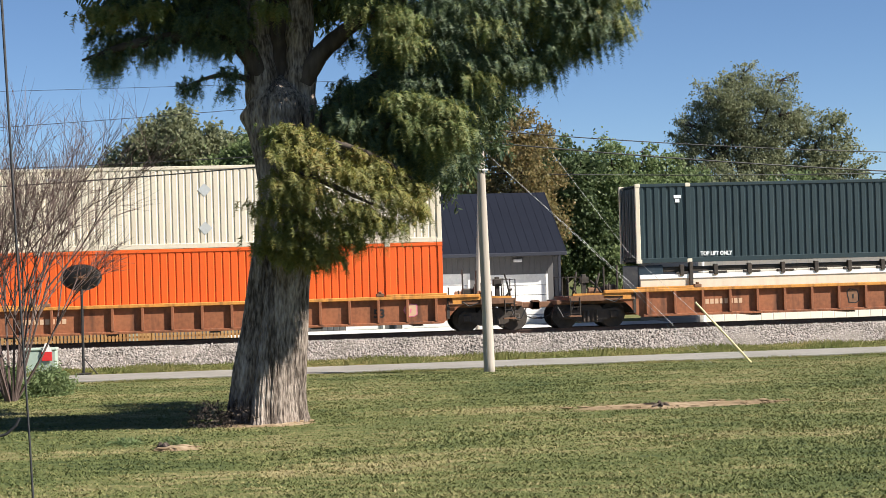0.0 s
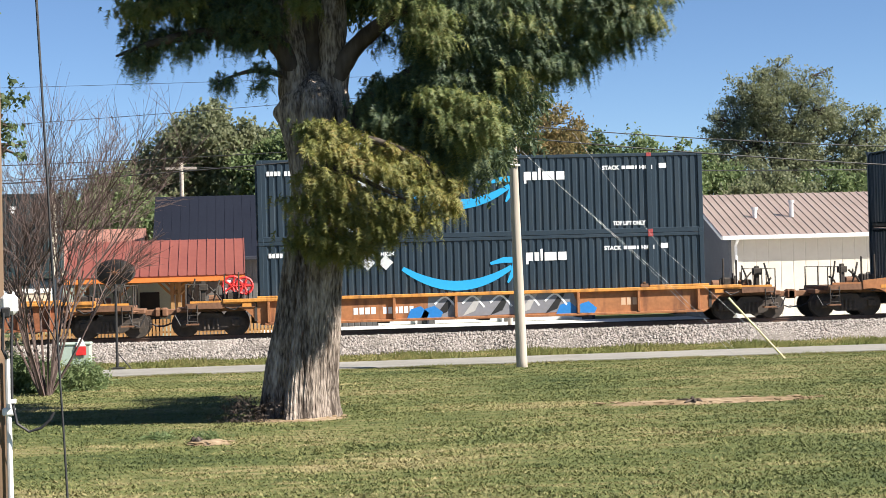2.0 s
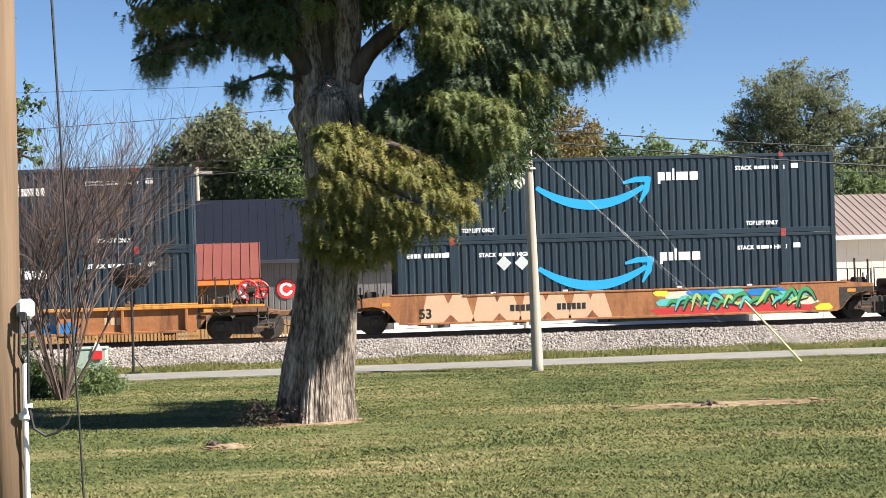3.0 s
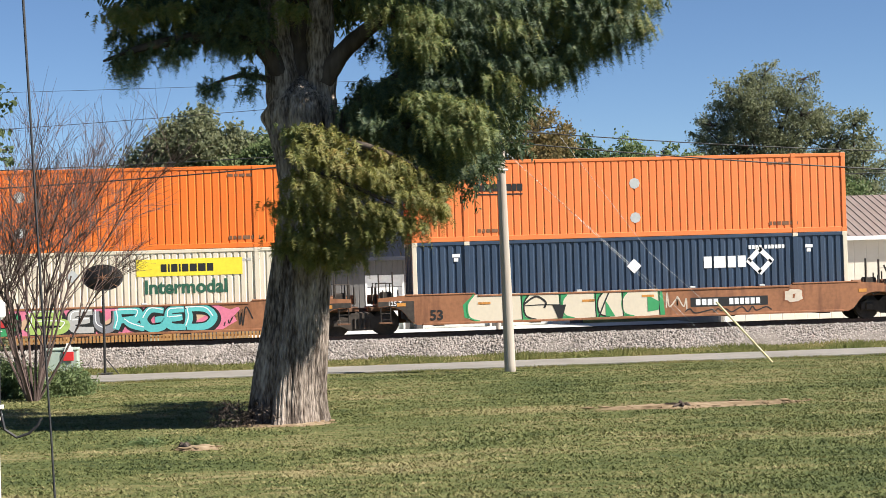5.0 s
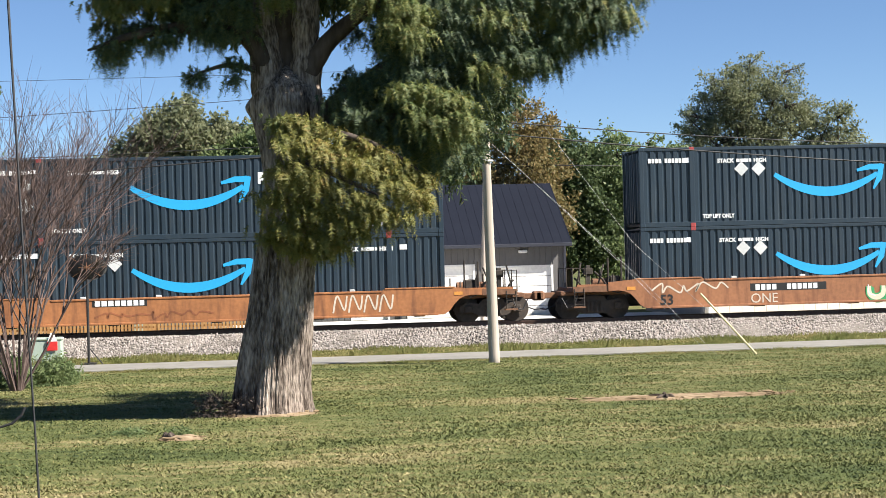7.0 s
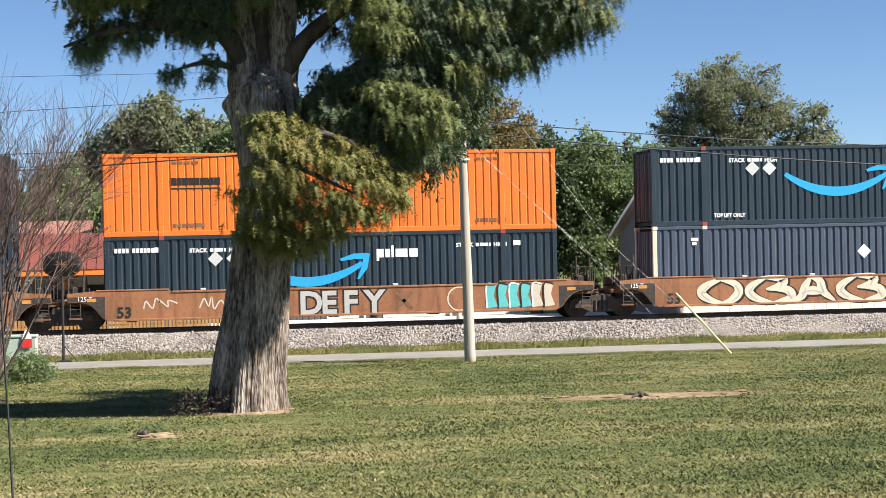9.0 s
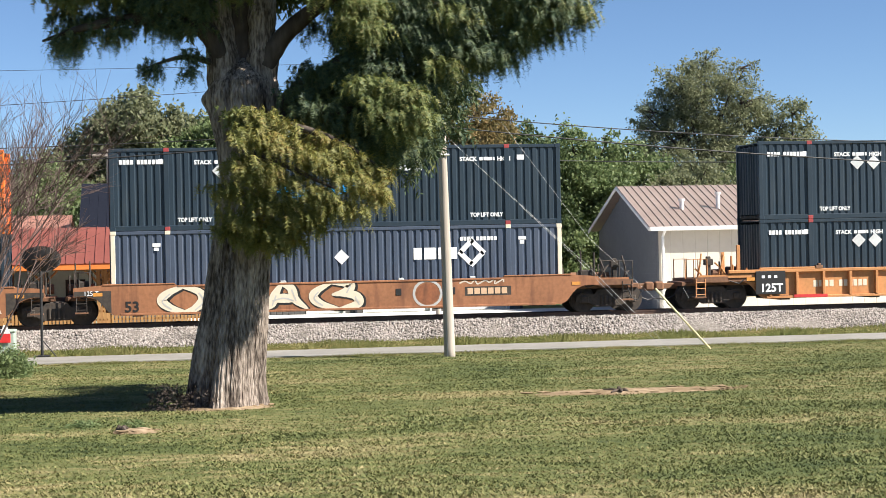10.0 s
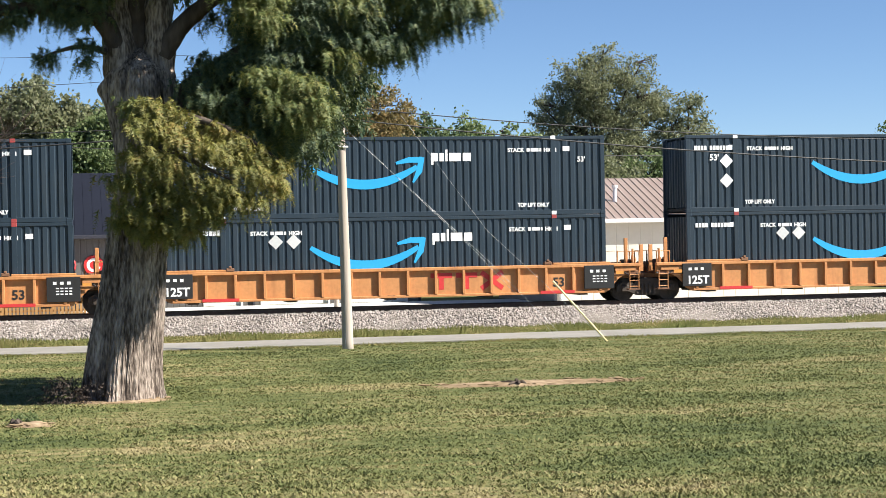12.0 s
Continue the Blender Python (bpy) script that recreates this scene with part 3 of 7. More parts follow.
# ---- well cars ----
def truck(root, x):
    """A four-wheeled bogie under the car at x; y runs from the near sill."""
    t = new("truck")
    t.parent = root
    t.matrix_basis = pose(x, WIDTH / 2, 0)
    for wx in (-0.89, 0.89):
        for wy in (-0.76, 0.76):
            bm = bmesh.new()
            for r, y0, y1 in ((0.46, -0.065, 0.045), (0.49, 0.045 if wy < 0 else -0.095, 0.075 if wy < 0 else -0.065)):
                tube([(wx, wy + y0, 0.46), (wx, wy + y1, 0.46)], r, 28, bm)
            tube([(wx, wy - 0.1, 0.46), (wx, wy + 0.1, 0.46)], 0.13, 12, bm)
            part("wheel", bm, M["running_gear"], t)
        part("axle", tube([(wx, -0.98, 0.46), (wx, 0.98, 0.46)], 0.08, 8), M["running_gear"], t)
    for wy, s in ((-1.0, -1), (1.0, 1)):
        out = [(-1.22, 0.36), (-1.18, 0.62), (-0.95, 0.72), (-0.5, 0.66), (-0.36, 0.82), (0.36, 0.82), (0.5, 0.66), (0.95, 0.72), (1.18, 0.62), (1.22, 0.36), (0.7, 0.34), (0.42, 0.2), (-0.42, 0.2), (-0.7, 0.34)]
        part("side_frame", extrude_xz(out, wy - 0.07, wy + 0.07), M["running_gear"], t)
        for wx in (-0.89, 0.89):
            part("axle_box", boxes((wx - 0.15, wx + 0.15, wy - 0.13, wy + 0.13, 0.34, 0.6), bevel=0.03), M["running_gear"], t)
        for k in (-0.24, -0.08, 0.08, 0.24):
            part("spring", tube([(k, wy + s * 0.06, 0.26), (k, wy + s * 0.06, 0.62)], 0.06, 8), M["running_gear"], t)
    part("bolster", boxes((-0.24, 0.24, -1.05, 1.05, 0.5, 0.85), bevel=0.03), M["running_gear"], t)
    return t


def car_end(root, x, s, reach, body, top):
    """The low platform beyond the well at x, reaching out by s * reach, with rails, brake gear and ladder rungs."""
    def X(a):
        return x + s * a

    def bx(a, b, *r):
        return (min(X(a), X(b)), max(X(a), X(b)), *r)
    yellow = body == M["car_yellow"]
    iron = body if yellow else M["running_gear"]
    part("end_platform", boxes(bx(-0.05, reach, 0.35, WIDTH - 0.35, 0.86, 1.02), bx(-0.05, reach - 0.35, -0.12, WIDTH + 0.12, 0.98, 1.14), bevel=0.02), M["rusty"], root)
    if reach > 2:
        part("end_sill", extrude_xz([(X(1.12), 1.2), (X(reach - 0.35), 1.18), (X(reach - 0.35), 1.0), (X(1.12), 0.98)], -0.17, -0.06), M["rusty"], root)
    for y in (-0.1, 1.0, WIDTH - 0.1):
        part("grab_rail", tube([(X(reach - 0.35), y, 1.1), (X(reach - 0.35), y, 1.85), (X(reach - 0.85), y, 1.85), (X(reach - 0.85), y, 1.1)], 0.024, 6), iron, root)
    for a, w, h in ((0.55, 0.13, 2.35), (0.85, 0.06, 1.95), (1.15, 0.13, 2.1)) if yellow else ((0.5, 0.05, 2.25), (1.0, 0.05, 2.2)):
        part("upright", boxes(bx(a, a + w, 0.1, 0.2, 1.1, h), bevel=0.01), iron, root)
    for k in range(3):
        part("ladder_rung", tube([(X(reach - 0.75), -0.17, 0.55 + 0.22 * k), (X(reach - 0.4), -0.17, 0.55 + 0.22 * k)], 0.018, 6), iron, root)
    for a in (0.4, 0.75):
        part("ladder_stile", tube([(X(reach - a), -0.17, 0.45), (X(reach - a), -0.17, 1.12)], 0.02, 6), iron, root)
    part("brake_box", boxes(bx(0.55, 0.95, 0.2, 0.75, 1.14, 1.55), bevel=0.04), M["running_gear"], root)
    part("air_tank", tube([(X(0.4), 1.3, 1.28), (X(1.35), 1.3, 1.28)], 0.17, 12), M["rusty"], root)
    part("step", boxes(bx(reach - 0.8, reach - 0.35, -0.2, 0.1, 0.42, 0.47)), M["rusty"], root)
    for a, y, z in ((0.35, 0.0, 1.5), (0.9, -0.08, 1.62), (1.1, 0.9, 1.7), (0.2, 1.6, 1.6)):
        if a < reach:
            part("stanchion", tube([(X(a), y, 1.1), (X(a), y, z)], 0.028, 6), iron, root)
    part("walkway_edge", boxes(bx(0.1, reach - 0.5, -0.16, -0.13, 1.14, 1.26)), top, root)
    part("hose", tube([(X(0.3), -0.1, 1.2), (X(0.7), -0.14, 0.92), (X(1.1), -0.1, 1.05)], 0.022, 6), M["wire"], root)
    part("reflector", boxes(bx(0.1, 0.42, -0.212, -0.203, 1.02, 1.14)), M["car_top"], root)
    if reach > 2:
        part("brake_stand", boxes(bx(1.7, 1.86, 0.05, 0.2, 1.1, 1.95), bx(1.62, 1.94, 0.0, 0.24, 1.62, 1.86), bevel=0.02), M["running_gear"], root)
        for a, b, z0, z1 in ((1.05, 1.55, 1.12, 1.72), (1.45, 1.2, 1.15, 1.98), (2.0, 2.3, 1.1, 1.5), (2.25, 2.05, 1.05, 2.05)):
            part("brace", tube([(X(a), 0.06, z0), (X((a + b) / 2), -0.02, (z0 + z1) / 2 + 0.05), (X(b), 0.08, z1)], 0.035, 6), iron, root)
        part("brake_cylinder", tube([(X(1.15), 0.3, 1.32), (X(1.6), 0.3, 1.32)], 0.14, 12), M["rusty"], root)
        part("slack_hose", tube([(X(2.2), -0.05, 0.95), (X(2.35), -0.08, 0.5), (X(2.6), -0.05, 0.42), (X(2.8), 0.0, 0.8)], 0.024, 6), M["wire"], root)
        part("cut_lever", tube([(X(2.3), -0.15, 0.95), (X(2.55), 0.4, 0.95), (X(2.6), 1.2, 0.9)], 0.02, 6), M["rusty"], root)
    part("vertical_pipe", tube([(X(1.25), 0.45, 1.1), (X(1.25), 0.45, 1.75)], 0.03, 6), M["running_gear"], root)


def coupler(root, x, s):
    def X(a):
        return x + s * a
    part("draw_bar", boxes((min(X(0), X(0.75)), max(X(0), X(0.75)), WIDTH / 2 - 0.12, WIDTH / 2 + 0.12, 0.76, 0.98), bevel=0.03), M["rusty"], root)
    part("knuckle", boxes((min(X(0.6), X(0.95)), max(X(0.6), X(0.95)), WIDTH / 2 - 0.2, WIDTH / 2 + 0.2, 0.7, 1.04), bevel=0.06), M["rusty"], root)
    part("air_hose", tube([(X(0.1), 0.85, 0.86), (X(0.3), 0.85, 0.5), (X(0.62), 0.9, 0.38), (X(0.95), 0.95, 0.42)], 0.028, 6), M["wire"], root)


YS = -0.2              # outer face of the car's side, measured from the containers' side


def arch(L, s, low):
    """The edge of a car's side where it rises over the bogie, from the end of the side down to its low edge."""
    pts = [(1.3, 1.0), (0.95, 1.02), (0.7, 0.98), (0.48, 0.88), (0.3, 0.7), (0.12, 0.46), (-0.1, low)]
    return [(L + a, z) if s > 0 else (-a, z) for a, z in pts][:7 if s > 0 else 6]


def well_car(x, label, paint_key, ribs, sill, ends, top_key="", fill=None):
    """One well. ribs: spacing of the stakes, 0 for a smooth side; ends: ('s' or 'a' or '-') for each end; s is coupled, a rests on a shared bogie."""
    root = empty("well_car", Matrix(), label, "rail car", "well cars of the train")
    body = M[paint_key]
    top = M[top_key] if top_key else body
    low = 0.34
    L = LENGTH
    if ribs:
        out = [(-1.3, sill - 0.1), (L + 1.3, sill - 0.1)] + arch(L, 1, low) + [(0.1, low)] + arch(L, -1, low)[::-1]
        part("side_plate", extrude_xz(out, YS + 0.12, YS + 0.15), body, root)
        part("top_chord", boxes((-1.3, L + 1.3, YS - 0.01, YS + 0.16, sill - 0.12, sill), bevel=0.015), top, root)
        for a in (-0.1, L - 2.1):
            part("sill_cap", boxes((a, a + 2.2, YS + 0.0, YS + 0.14, sill + 0.002, sill + 0.07), bevel=0.012), top, root)
        for cx in (2.2, L - 2.3):
            part("lock_lug", boxes((cx - 0.14, cx + 0.14, YS - 0.02, YS + 0.15, sill, sill + 0.12), (cx - 0.05, cx + 0.05, YS - 0.03, YS + 0.12, sill + 0.12, sill + 0.19), bevel=0.015), M["rusty"], root)
        part("bottom_chord", boxes((0.15, L - 0.15, YS + 0.01, YS + 0.14, low, low + 0.09), bevel=0.01), body, root)
        n = round((L - 0.6) / ribs)
        bm = boxes((-0.05, 0.05, YS - 0.01, YS + 0.12, low + 0.09, sill - 0.12), bevel=0.012)
        first = part("side_stake", bm, body, root, at=pose(0.3, 0, 0))
        for i in range(1, n + 1):
            link_mesh("side_stake", first.data, None, root, at=pose(0.3 + i * (L - 0.6) / n, 0, 0))
    else:
        out = [(-1.3, sill - 0.08), (-0.3, sill), (2.2, sill), (2.3, sill - 0.06), (L - 2.3, sill - 0.06), (L - 2.2, sill), (L + 0.3, sill), (L + 1.3, sill - 0.08)] + arch(L, 1, low) + [(0.1, low)] + arch(L, -1, low)[::-1]
        part("side_plate", extrude_xz(out, YS, YS + 0.05), body, root)
        part("top_chord", boxes((2.3, L - 2.3, YS - 0.025, YS + 0.15, sill - 0.12, sill - 0.05), (-0.3, 2.2, YS - 0.02, YS + 0.15, sill - 0.02, sill + 0.03), (L - 2.2, L + 0.3, YS - 0.02, YS + 0.15, sill - 0.02, sill + 0.03), bevel=0.01), body, root)
        part("bottom_chord", boxes((0.3, L - 0.3, YS - 0.03, YS + 0.12, low - 0.02, low + 0.06), bevel=0.01), body, root)
        for cx in (3.4, 6.0, 10.2, 12.8):
            part("container_guide", boxes((cx - 0.1, cx + 0.1, YS, YS + 0.16, sill - 0.06, sill + 0.02), bevel=0.015), M["grey_mark"], root)
    part("far_side", boxes((-0.3, L + 0.3, WIDTH - YS - 0.09, WIDTH - YS, low, sill - 0.05)), body, root)
    for cx in (0.9, 4.4, 8.0, 11.6, 15.2):
        part("cross_bearer", boxes((cx - 0.18, cx + 0.18, YS + 0.1, WIDTH - YS - 0.1, low - 0.06, low + 0.1)), M["running_gear"], root)
    for cx in (-0.2, L + 0.1):
        part("bulkhead", boxes((cx, cx + 0.1, YS + 0.1, WIDTH - YS - 0.1, 0.5, sill - 0.08)), M["running_gear"], root)
    for e, xx, s in ((ends[0], -0.2, -1), (ends[1], L + 0.2, 1)):
        if e == "s":
            car_end(root, xx, s, 2.75, body, top)
            truck(root, (-1.75 if s < 0 else L + 1.75))
            coupler(root, xx + s * 2.6, s)
        else:
            car_end(root, xx, s, 1.4, body, top)
            if not ribs:
                # dark panel over the end of the side, following the arch
                o = [(1.28, 1.2), (0.0, 1.2), (0.0, 0.42), (0.12, 0.48), (0.3, 0.72), (0.48, 0.9), (0.7, 1.0), (0.95, 1.04), (1.28, 1.02)]
                part("dark_panel", extrude_xz([((L + a) if s > 0 else -a, z) for a, z in o], YS - 0.006, YS - 0.002), M["running_gear"], root, "dark panel with a stencil")
                if s < 0:
                    words(root, M["white_mark"], "125 T", -0.95, 1.05, 0.22, y=YS - 0.01)
            if s > 0:
                truck(root, L + 1.68)
                part("articulation", boxes((L + 0.9, L + 2.5, WIDTH / 2 - 0.25, WIDTH / 2 + 0.25, 0.72, 0.98), bevel=0.04), M["running_gear"], root)
    root["inset"] = 0.12 if ribs else 0.0
    if fill:
        fill(root)
    return put(root, x, 0.0)


def side_bars(root, x, z, n, w=0.16, h=0.2, mat="white_mark", y=-0.006, gap=0.05):
    y = y + root["inset"] if y > -0.03 else y
    return bars(root, M[mat], x, z, (w,) * n, h, gap, y=YS + y)


def side_words(root, text, x, z, size, mat="black_mark", bold=0.012, y=-0.008):
    y = y + root["inset"] if y > -0.03 else y
    return words(root, M[mat], text, x, z, size, y=YS + y, bold=bold)


def stroke(root, pts, w, mat, y=-0.006, n=10, name="graffiti_stroke"):
    """A smooth painted stroke through a few points."""
    y += root["inset"]
    out = []
    p = [pts[0]] + list(pts) + [pts[-1]]
    for i in range(1, len(p) - 2):
        for k in range(n):
            t = k / n
            out.append(tuple(0.5 * (2 * p[i][c] + (p[i + 1][c] - p[i - 1][c]) * t + (2 * p[i - 1][c] - 5 * p[i][c] + 4 * p[i + 1][c] - p[i + 2][c]) * t * t + (3 * p[i][c] - p[i - 1][c] - 3 * p[i + 1][c] + p[i + 2][c]) * t ** 3) for c in (0, 1)))
    out.append(pts[-1])
    return part(name, ribbon(bmesh.new(), out, w, YS + y), M[mat], root)


def patch(root, outline, mat, y=-0.004, name="graffiti_patch"):
    y += root["inset"]
    return part(name, extrude_xz(outline, YS + y, YS + y + 0.003), M[mat], root)


def bubble(root, x, z, w, h, mat, edge, y=-0.006, seed=0, cut=True):
    """One fat painted letter-like shape with an outline and a slit."""
    rnd = random.Random(seed)
    for k, (g, m) in enumerate(((1.0, edge), (0.84, mat))):
        o = []
        rr = random.Random(seed)
        for i in range(14):
            a = -2 * math.pi * i / 14
            r = 1 + 0.14 * rr.uniform(-1, 1)
            sx = abs(math.cos(a)) ** 0.55 * math.copysign(1, math.cos(a))
            sz = abs(math.sin(a)) ** 0.55 * math.copysign(1, math.sin(a))
            o.append((x + w / 2 + sx * w / 2 * r * g, z + h / 2 + sz * h / 2 * r * (g if k == 0 else 0.88)))
        patch(root, o, m, y - 0.003 * k, "graffiti_letter")
    if cut:
        patch(root, [(x + w * 0.42, z + h * 0.3), (x + w * (0.5 + 0.1 * rnd.random()), z + h * 0.3), (x + w * 0.56, z + h * (0.55 + 0.15 * rnd.random())), (x + w * 0.44, z + h * 0.6)], edge, y - 0.008, "graffiti_letter")


def scribble(root, x, z, w, h, mat, seed, width=0.05, loops=6):
    r = random.Random(seed)
    pts = [(x + w * (i / (2 * loops)) + w / loops * r.uniform(-0.45, 0.45), z + h * ((i % 2) * 0.55 + 0.45 * r.random())) for i in range(2 * loops + 1)]
    return stroke(root, pts, width, mat)


# what is painted on each car
def brush(n, thin, fat):
    return [thin + (fat - thin) * math.sin(math.pi * i / (n - 1)) for i in range(n)]


def fill_1(c):
    side_words(c, "53", 13.6, 0.62, 0.42)
    side_bars(c, 1.2, 0.75, 9, 0.14, 0.18, "tag_tan")
    bubble(c, 14.7, 0.62, 0.5, 0.45, "tag_tan", "tag_pink", seed=3)


def fill_2(c):
    side_words(c, "53", 13.2, 0.68, 0.42)
    side_bars(c, 11.4, 0.72, 3, 0.3, 0.3, "tag_tan")
    side_bars(c, 2.5, 0.74, 8, 0.13, 0.18, "tag_tan")
    bubble(c, 7.9, 0.62, 0.45, 0.5, "rusty", "black_mark", seed=5)


def fill_3(c):
    side_bars(c, 3.3, 0.62, 4, 0.16, 0.24)
    side_bars(c, 4.35, 0.62, 6, 0.14, 0.24)
    patch(c, [(5.9, 0.42), (6.0, 1.22), (11.2, 1.26), (11.5, 0.5)], "tag_grey")
    for k in range(5):
        a = 6.2 + k * 1.0
        patch(c, [(a, 0.45), (a + 0.55, 1.15), (a + 0.75, 1.2), (a + 0.45, 0.62)], "tag_silver" if k % 2 else "black_mark", -0.009)
        stroke(c, [(a, 0.9), (a + 0.4, 1.15), (a + 0.8, 0.75)], 0.07, "white_mark", -0.012)
    for a in (5.2, 5.7, 10.6, 11.3):
        patch(c, [(a, 0.42), (a + 0.15, 0.75), (a + 0.5, 0.85), (a + 0.8, 0.6), (a + 0.7, 0.4)], "tag_blue", -0.011)
    side_bars(c, 13.0, 0.68, 3, 0.16, 0.26, "tag_tan")


def fill_4(c):
    for k, (a, w) in enumerate(((0.75, 1.75), (2.6, 1.6), (4.3, 1.7), (6.1, 1.4))):
        patch(c, [(a, 0.4), (a + 0.25, 1.36), (a + w - 0.1, 1.36), (a + w + 0.2, 0.4)], "tag_tan")
        patch(c, [(a + w * 0.45, 0.36), (a + w * 0.62, 0.66), (a + w * 0.8, 0.36)], "car_brown", -0.008)
        patch(c, [(a + w * 0.5, 1.38), (a + w * 0.58, 1.05), (a + w * 0.68, 1.38)], "car_brown", -0.008)
    side_words(c, "53", 0.7, 0.55, 0.48)
    side_bars(c, 4.0, 0.72, 4, 0.14, 0.22, "black_mark", -0.012)
    side_bars(c, 5.7, 0.72, 6, 0.13, 0.22, "black_mark", -0.012)
    patch(c, [(9.5, 0.38), (9.0, 0.6), (11.5, 0.78), (15.2, 0.6), (15.0, 0.38)], "tag_red", -0.003)
    for k, (x, z, w, m) in enumerate(((9.6, 1.1, 1.3, "tag_cream"), (10.4, 1.18, 1.6, "tag_blue"), (12.6, 1.12, 1.7, "tag_blue"), (13.6, 1.0, 1.4, "tag_teal"), (9.3, 0.85, 1.2, "tag_teal"), (14.2, 0.75, 1.2, "tag_cream"), (11.6, 1.22, 1.0, "tag_teal"), (15.2, 0.5, 0.7, "yellow_mark"), (9.2, 1.2, 0.6, "yellow_mark"))):
        patch(c, [(x, z), (x + 0.2, z + 0.12), (x + w * 0.8, z + 0.14), (x + w, z - 0.04), (x + w * 0.7, z - 0.14), (x + 0.1, z - 0.12)], m, -0.005 - 0.0004 * k)
    r = random.Random(77)
    for k in range(17):
        x = 9.7 + k * 0.3
        p = [(x, 0.5 + 0.25 * r.random()), (x + 0.2, 0.8 + 0.3 * r.random()), (x + 0.5, 0.7 + 0.5 * r.random()), (x + 0.75, 0.5 + 0.4 * r.random())]
        stroke(c, [(u + 0.03, v - 0.03) for u, v in p], brush(31, 0.06, 0.2), "black_mark", -0.012 - 0.0006 * k)
        stroke(c, p, brush(31, 0.03, 0.13), ("tag_green", "tag_teal", "tag_green", "tag_lime")[k % 4], -0.0123 - 0.0006 * k)


GLYPHS = {
    "B": (((0.05, 0.95), (0.12, 0.5), (0.0, 0.05)), ((0.1, 0.95), (0.75, 0.9), (0.7, 0.58), (0.2, 0.5)), ((0.2, 0.5), (0.95, 0.45), (0.85, 0.08), (0.05, 0.06))),
    "E": (((0.9, 0.92), (0.2, 0.88), (0.1, 0.5), (0.2, 0.12), (0.95, 0.06)), ((0.15, 0.5), (0.8, 0.55))),
    "U": (((0.05, 0.95), (0.1, 0.3), (0.5, 0.05), (0.9, 0.3), (0.95, 0.95)),),
    "R": (((0.05, 0.95), (0.1, 0.5), (0.0, 0.05)), ((0.1, 0.92), (0.8, 0.9), (0.75, 0.55), (0.2, 0.48)), ((0.35, 0.48), (0.6, 0.25), (1.05, 0.05))),
    "G": (((0.95, 0.88), (0.35, 0.95), (0.02, 0.5), (0.3, 0.06), (0.9, 0.12), (0.95, 0.45), (0.55, 0.45)),),
    "D": (((0.05, 0.95), (0.1, 0.5), (0.0, 0.05)), ((0.0, 0.95), (0.7, 0.92), (1.0, 0.5), (0.7, 0.08), (0.0, 0.06))),
}


def fat_letter(c, glyph, x, z, w, h, mat, edge, shine, thick=0.26, y=-0.008):
    """A thick painted letter: a dark edge that leans out below, the fill, and thin lights along the top."""
    rows = [[(x + a * w, z + b * h) for a, b in p] for p in GLYPHS[glyph]]
    for k, p in enumerate(rows):
        n = (len(p) - 1) * 10 + 1
        stroke(c, [(a + 0.06, b - 0.05) for a, b in p], brush(n, thick + 0.06, thick + 0.14), edge, y - 0.0004 * k)
        stroke(c, p, brush(n, thick + 0.04, thick + 0.1), edge, y - 0.0016 - 0.0004 * k)
    for k, p in enumerate(rows):
        n = (len(p) - 1) * 10 + 1
        stroke(c, p, brush(n, thick - 0.06, thick), mat, y - 0.0032 - 0.0004 * k)
        stroke(c, [(a - 0.03, b + 0.05) for a, b in p[:3]], 0.035, shine, y - 0.0048 - 0.0004 * k)


def fill_5(c):
    bubble(c, 0.3, 0.45, 1.7, 0.8, "tag_white", "tag_tan", seed=20)
    bubble(c, 2.2, 0.45, 0.95, 0.85, "tag_tan", "tag_white", seed=21)
    patch(c, [(4.6, 0.4), (4.4, 0.9), (4.9, 1.3), (12.6, 1.33), (13.2, 1.1), (13.4, 0.7), (12.9, 0.42)], "tag_pink")
    for k in range(9):
        a = 4.8 + 0.95 * k
        stroke(c, [(a, 0.5 + 0.07 * (k % 3)), (a + 0.5, 0.8 + 0.1 * (k % 2)), (a + 1.1, 1.15)], brush(21, 0.1, 0.3), ("tag_red", "tag_tan", "tag_pink")[k % 3], -0.0055 - 0.0002 * k)
    for k, (g, a, w, m) in enumerate((("U", 4.9, 0.9, "tag_green"), ("B", 6.2, 1.3, "tag_lime"), ("E", 7.6, 0.9, "tag_silver"), ("U", 8.5, 0.75, "tag_grey"), ("R", 9.2, 0.95, "tag_teal"), ("G", 10.15, 0.75, "tag_teal"), ("E", 10.95, 0.7, "tag_teal"), ("D", 11.65, 0.95, "tag_teal"))):
        fat_letter(c, g, a, 0.5, w, 0.72, m, "black_mark", "white_mark", y=-0.009 - 0.0002 * k)
    scribble(c, 13.0, 0.5, 0.9, 0.7, "black_mark", 4, 0.04, 4)
    scribble(c, 13.1, 0.75, 0.7, 0.4, "rusty", 44, 0.03, 4)


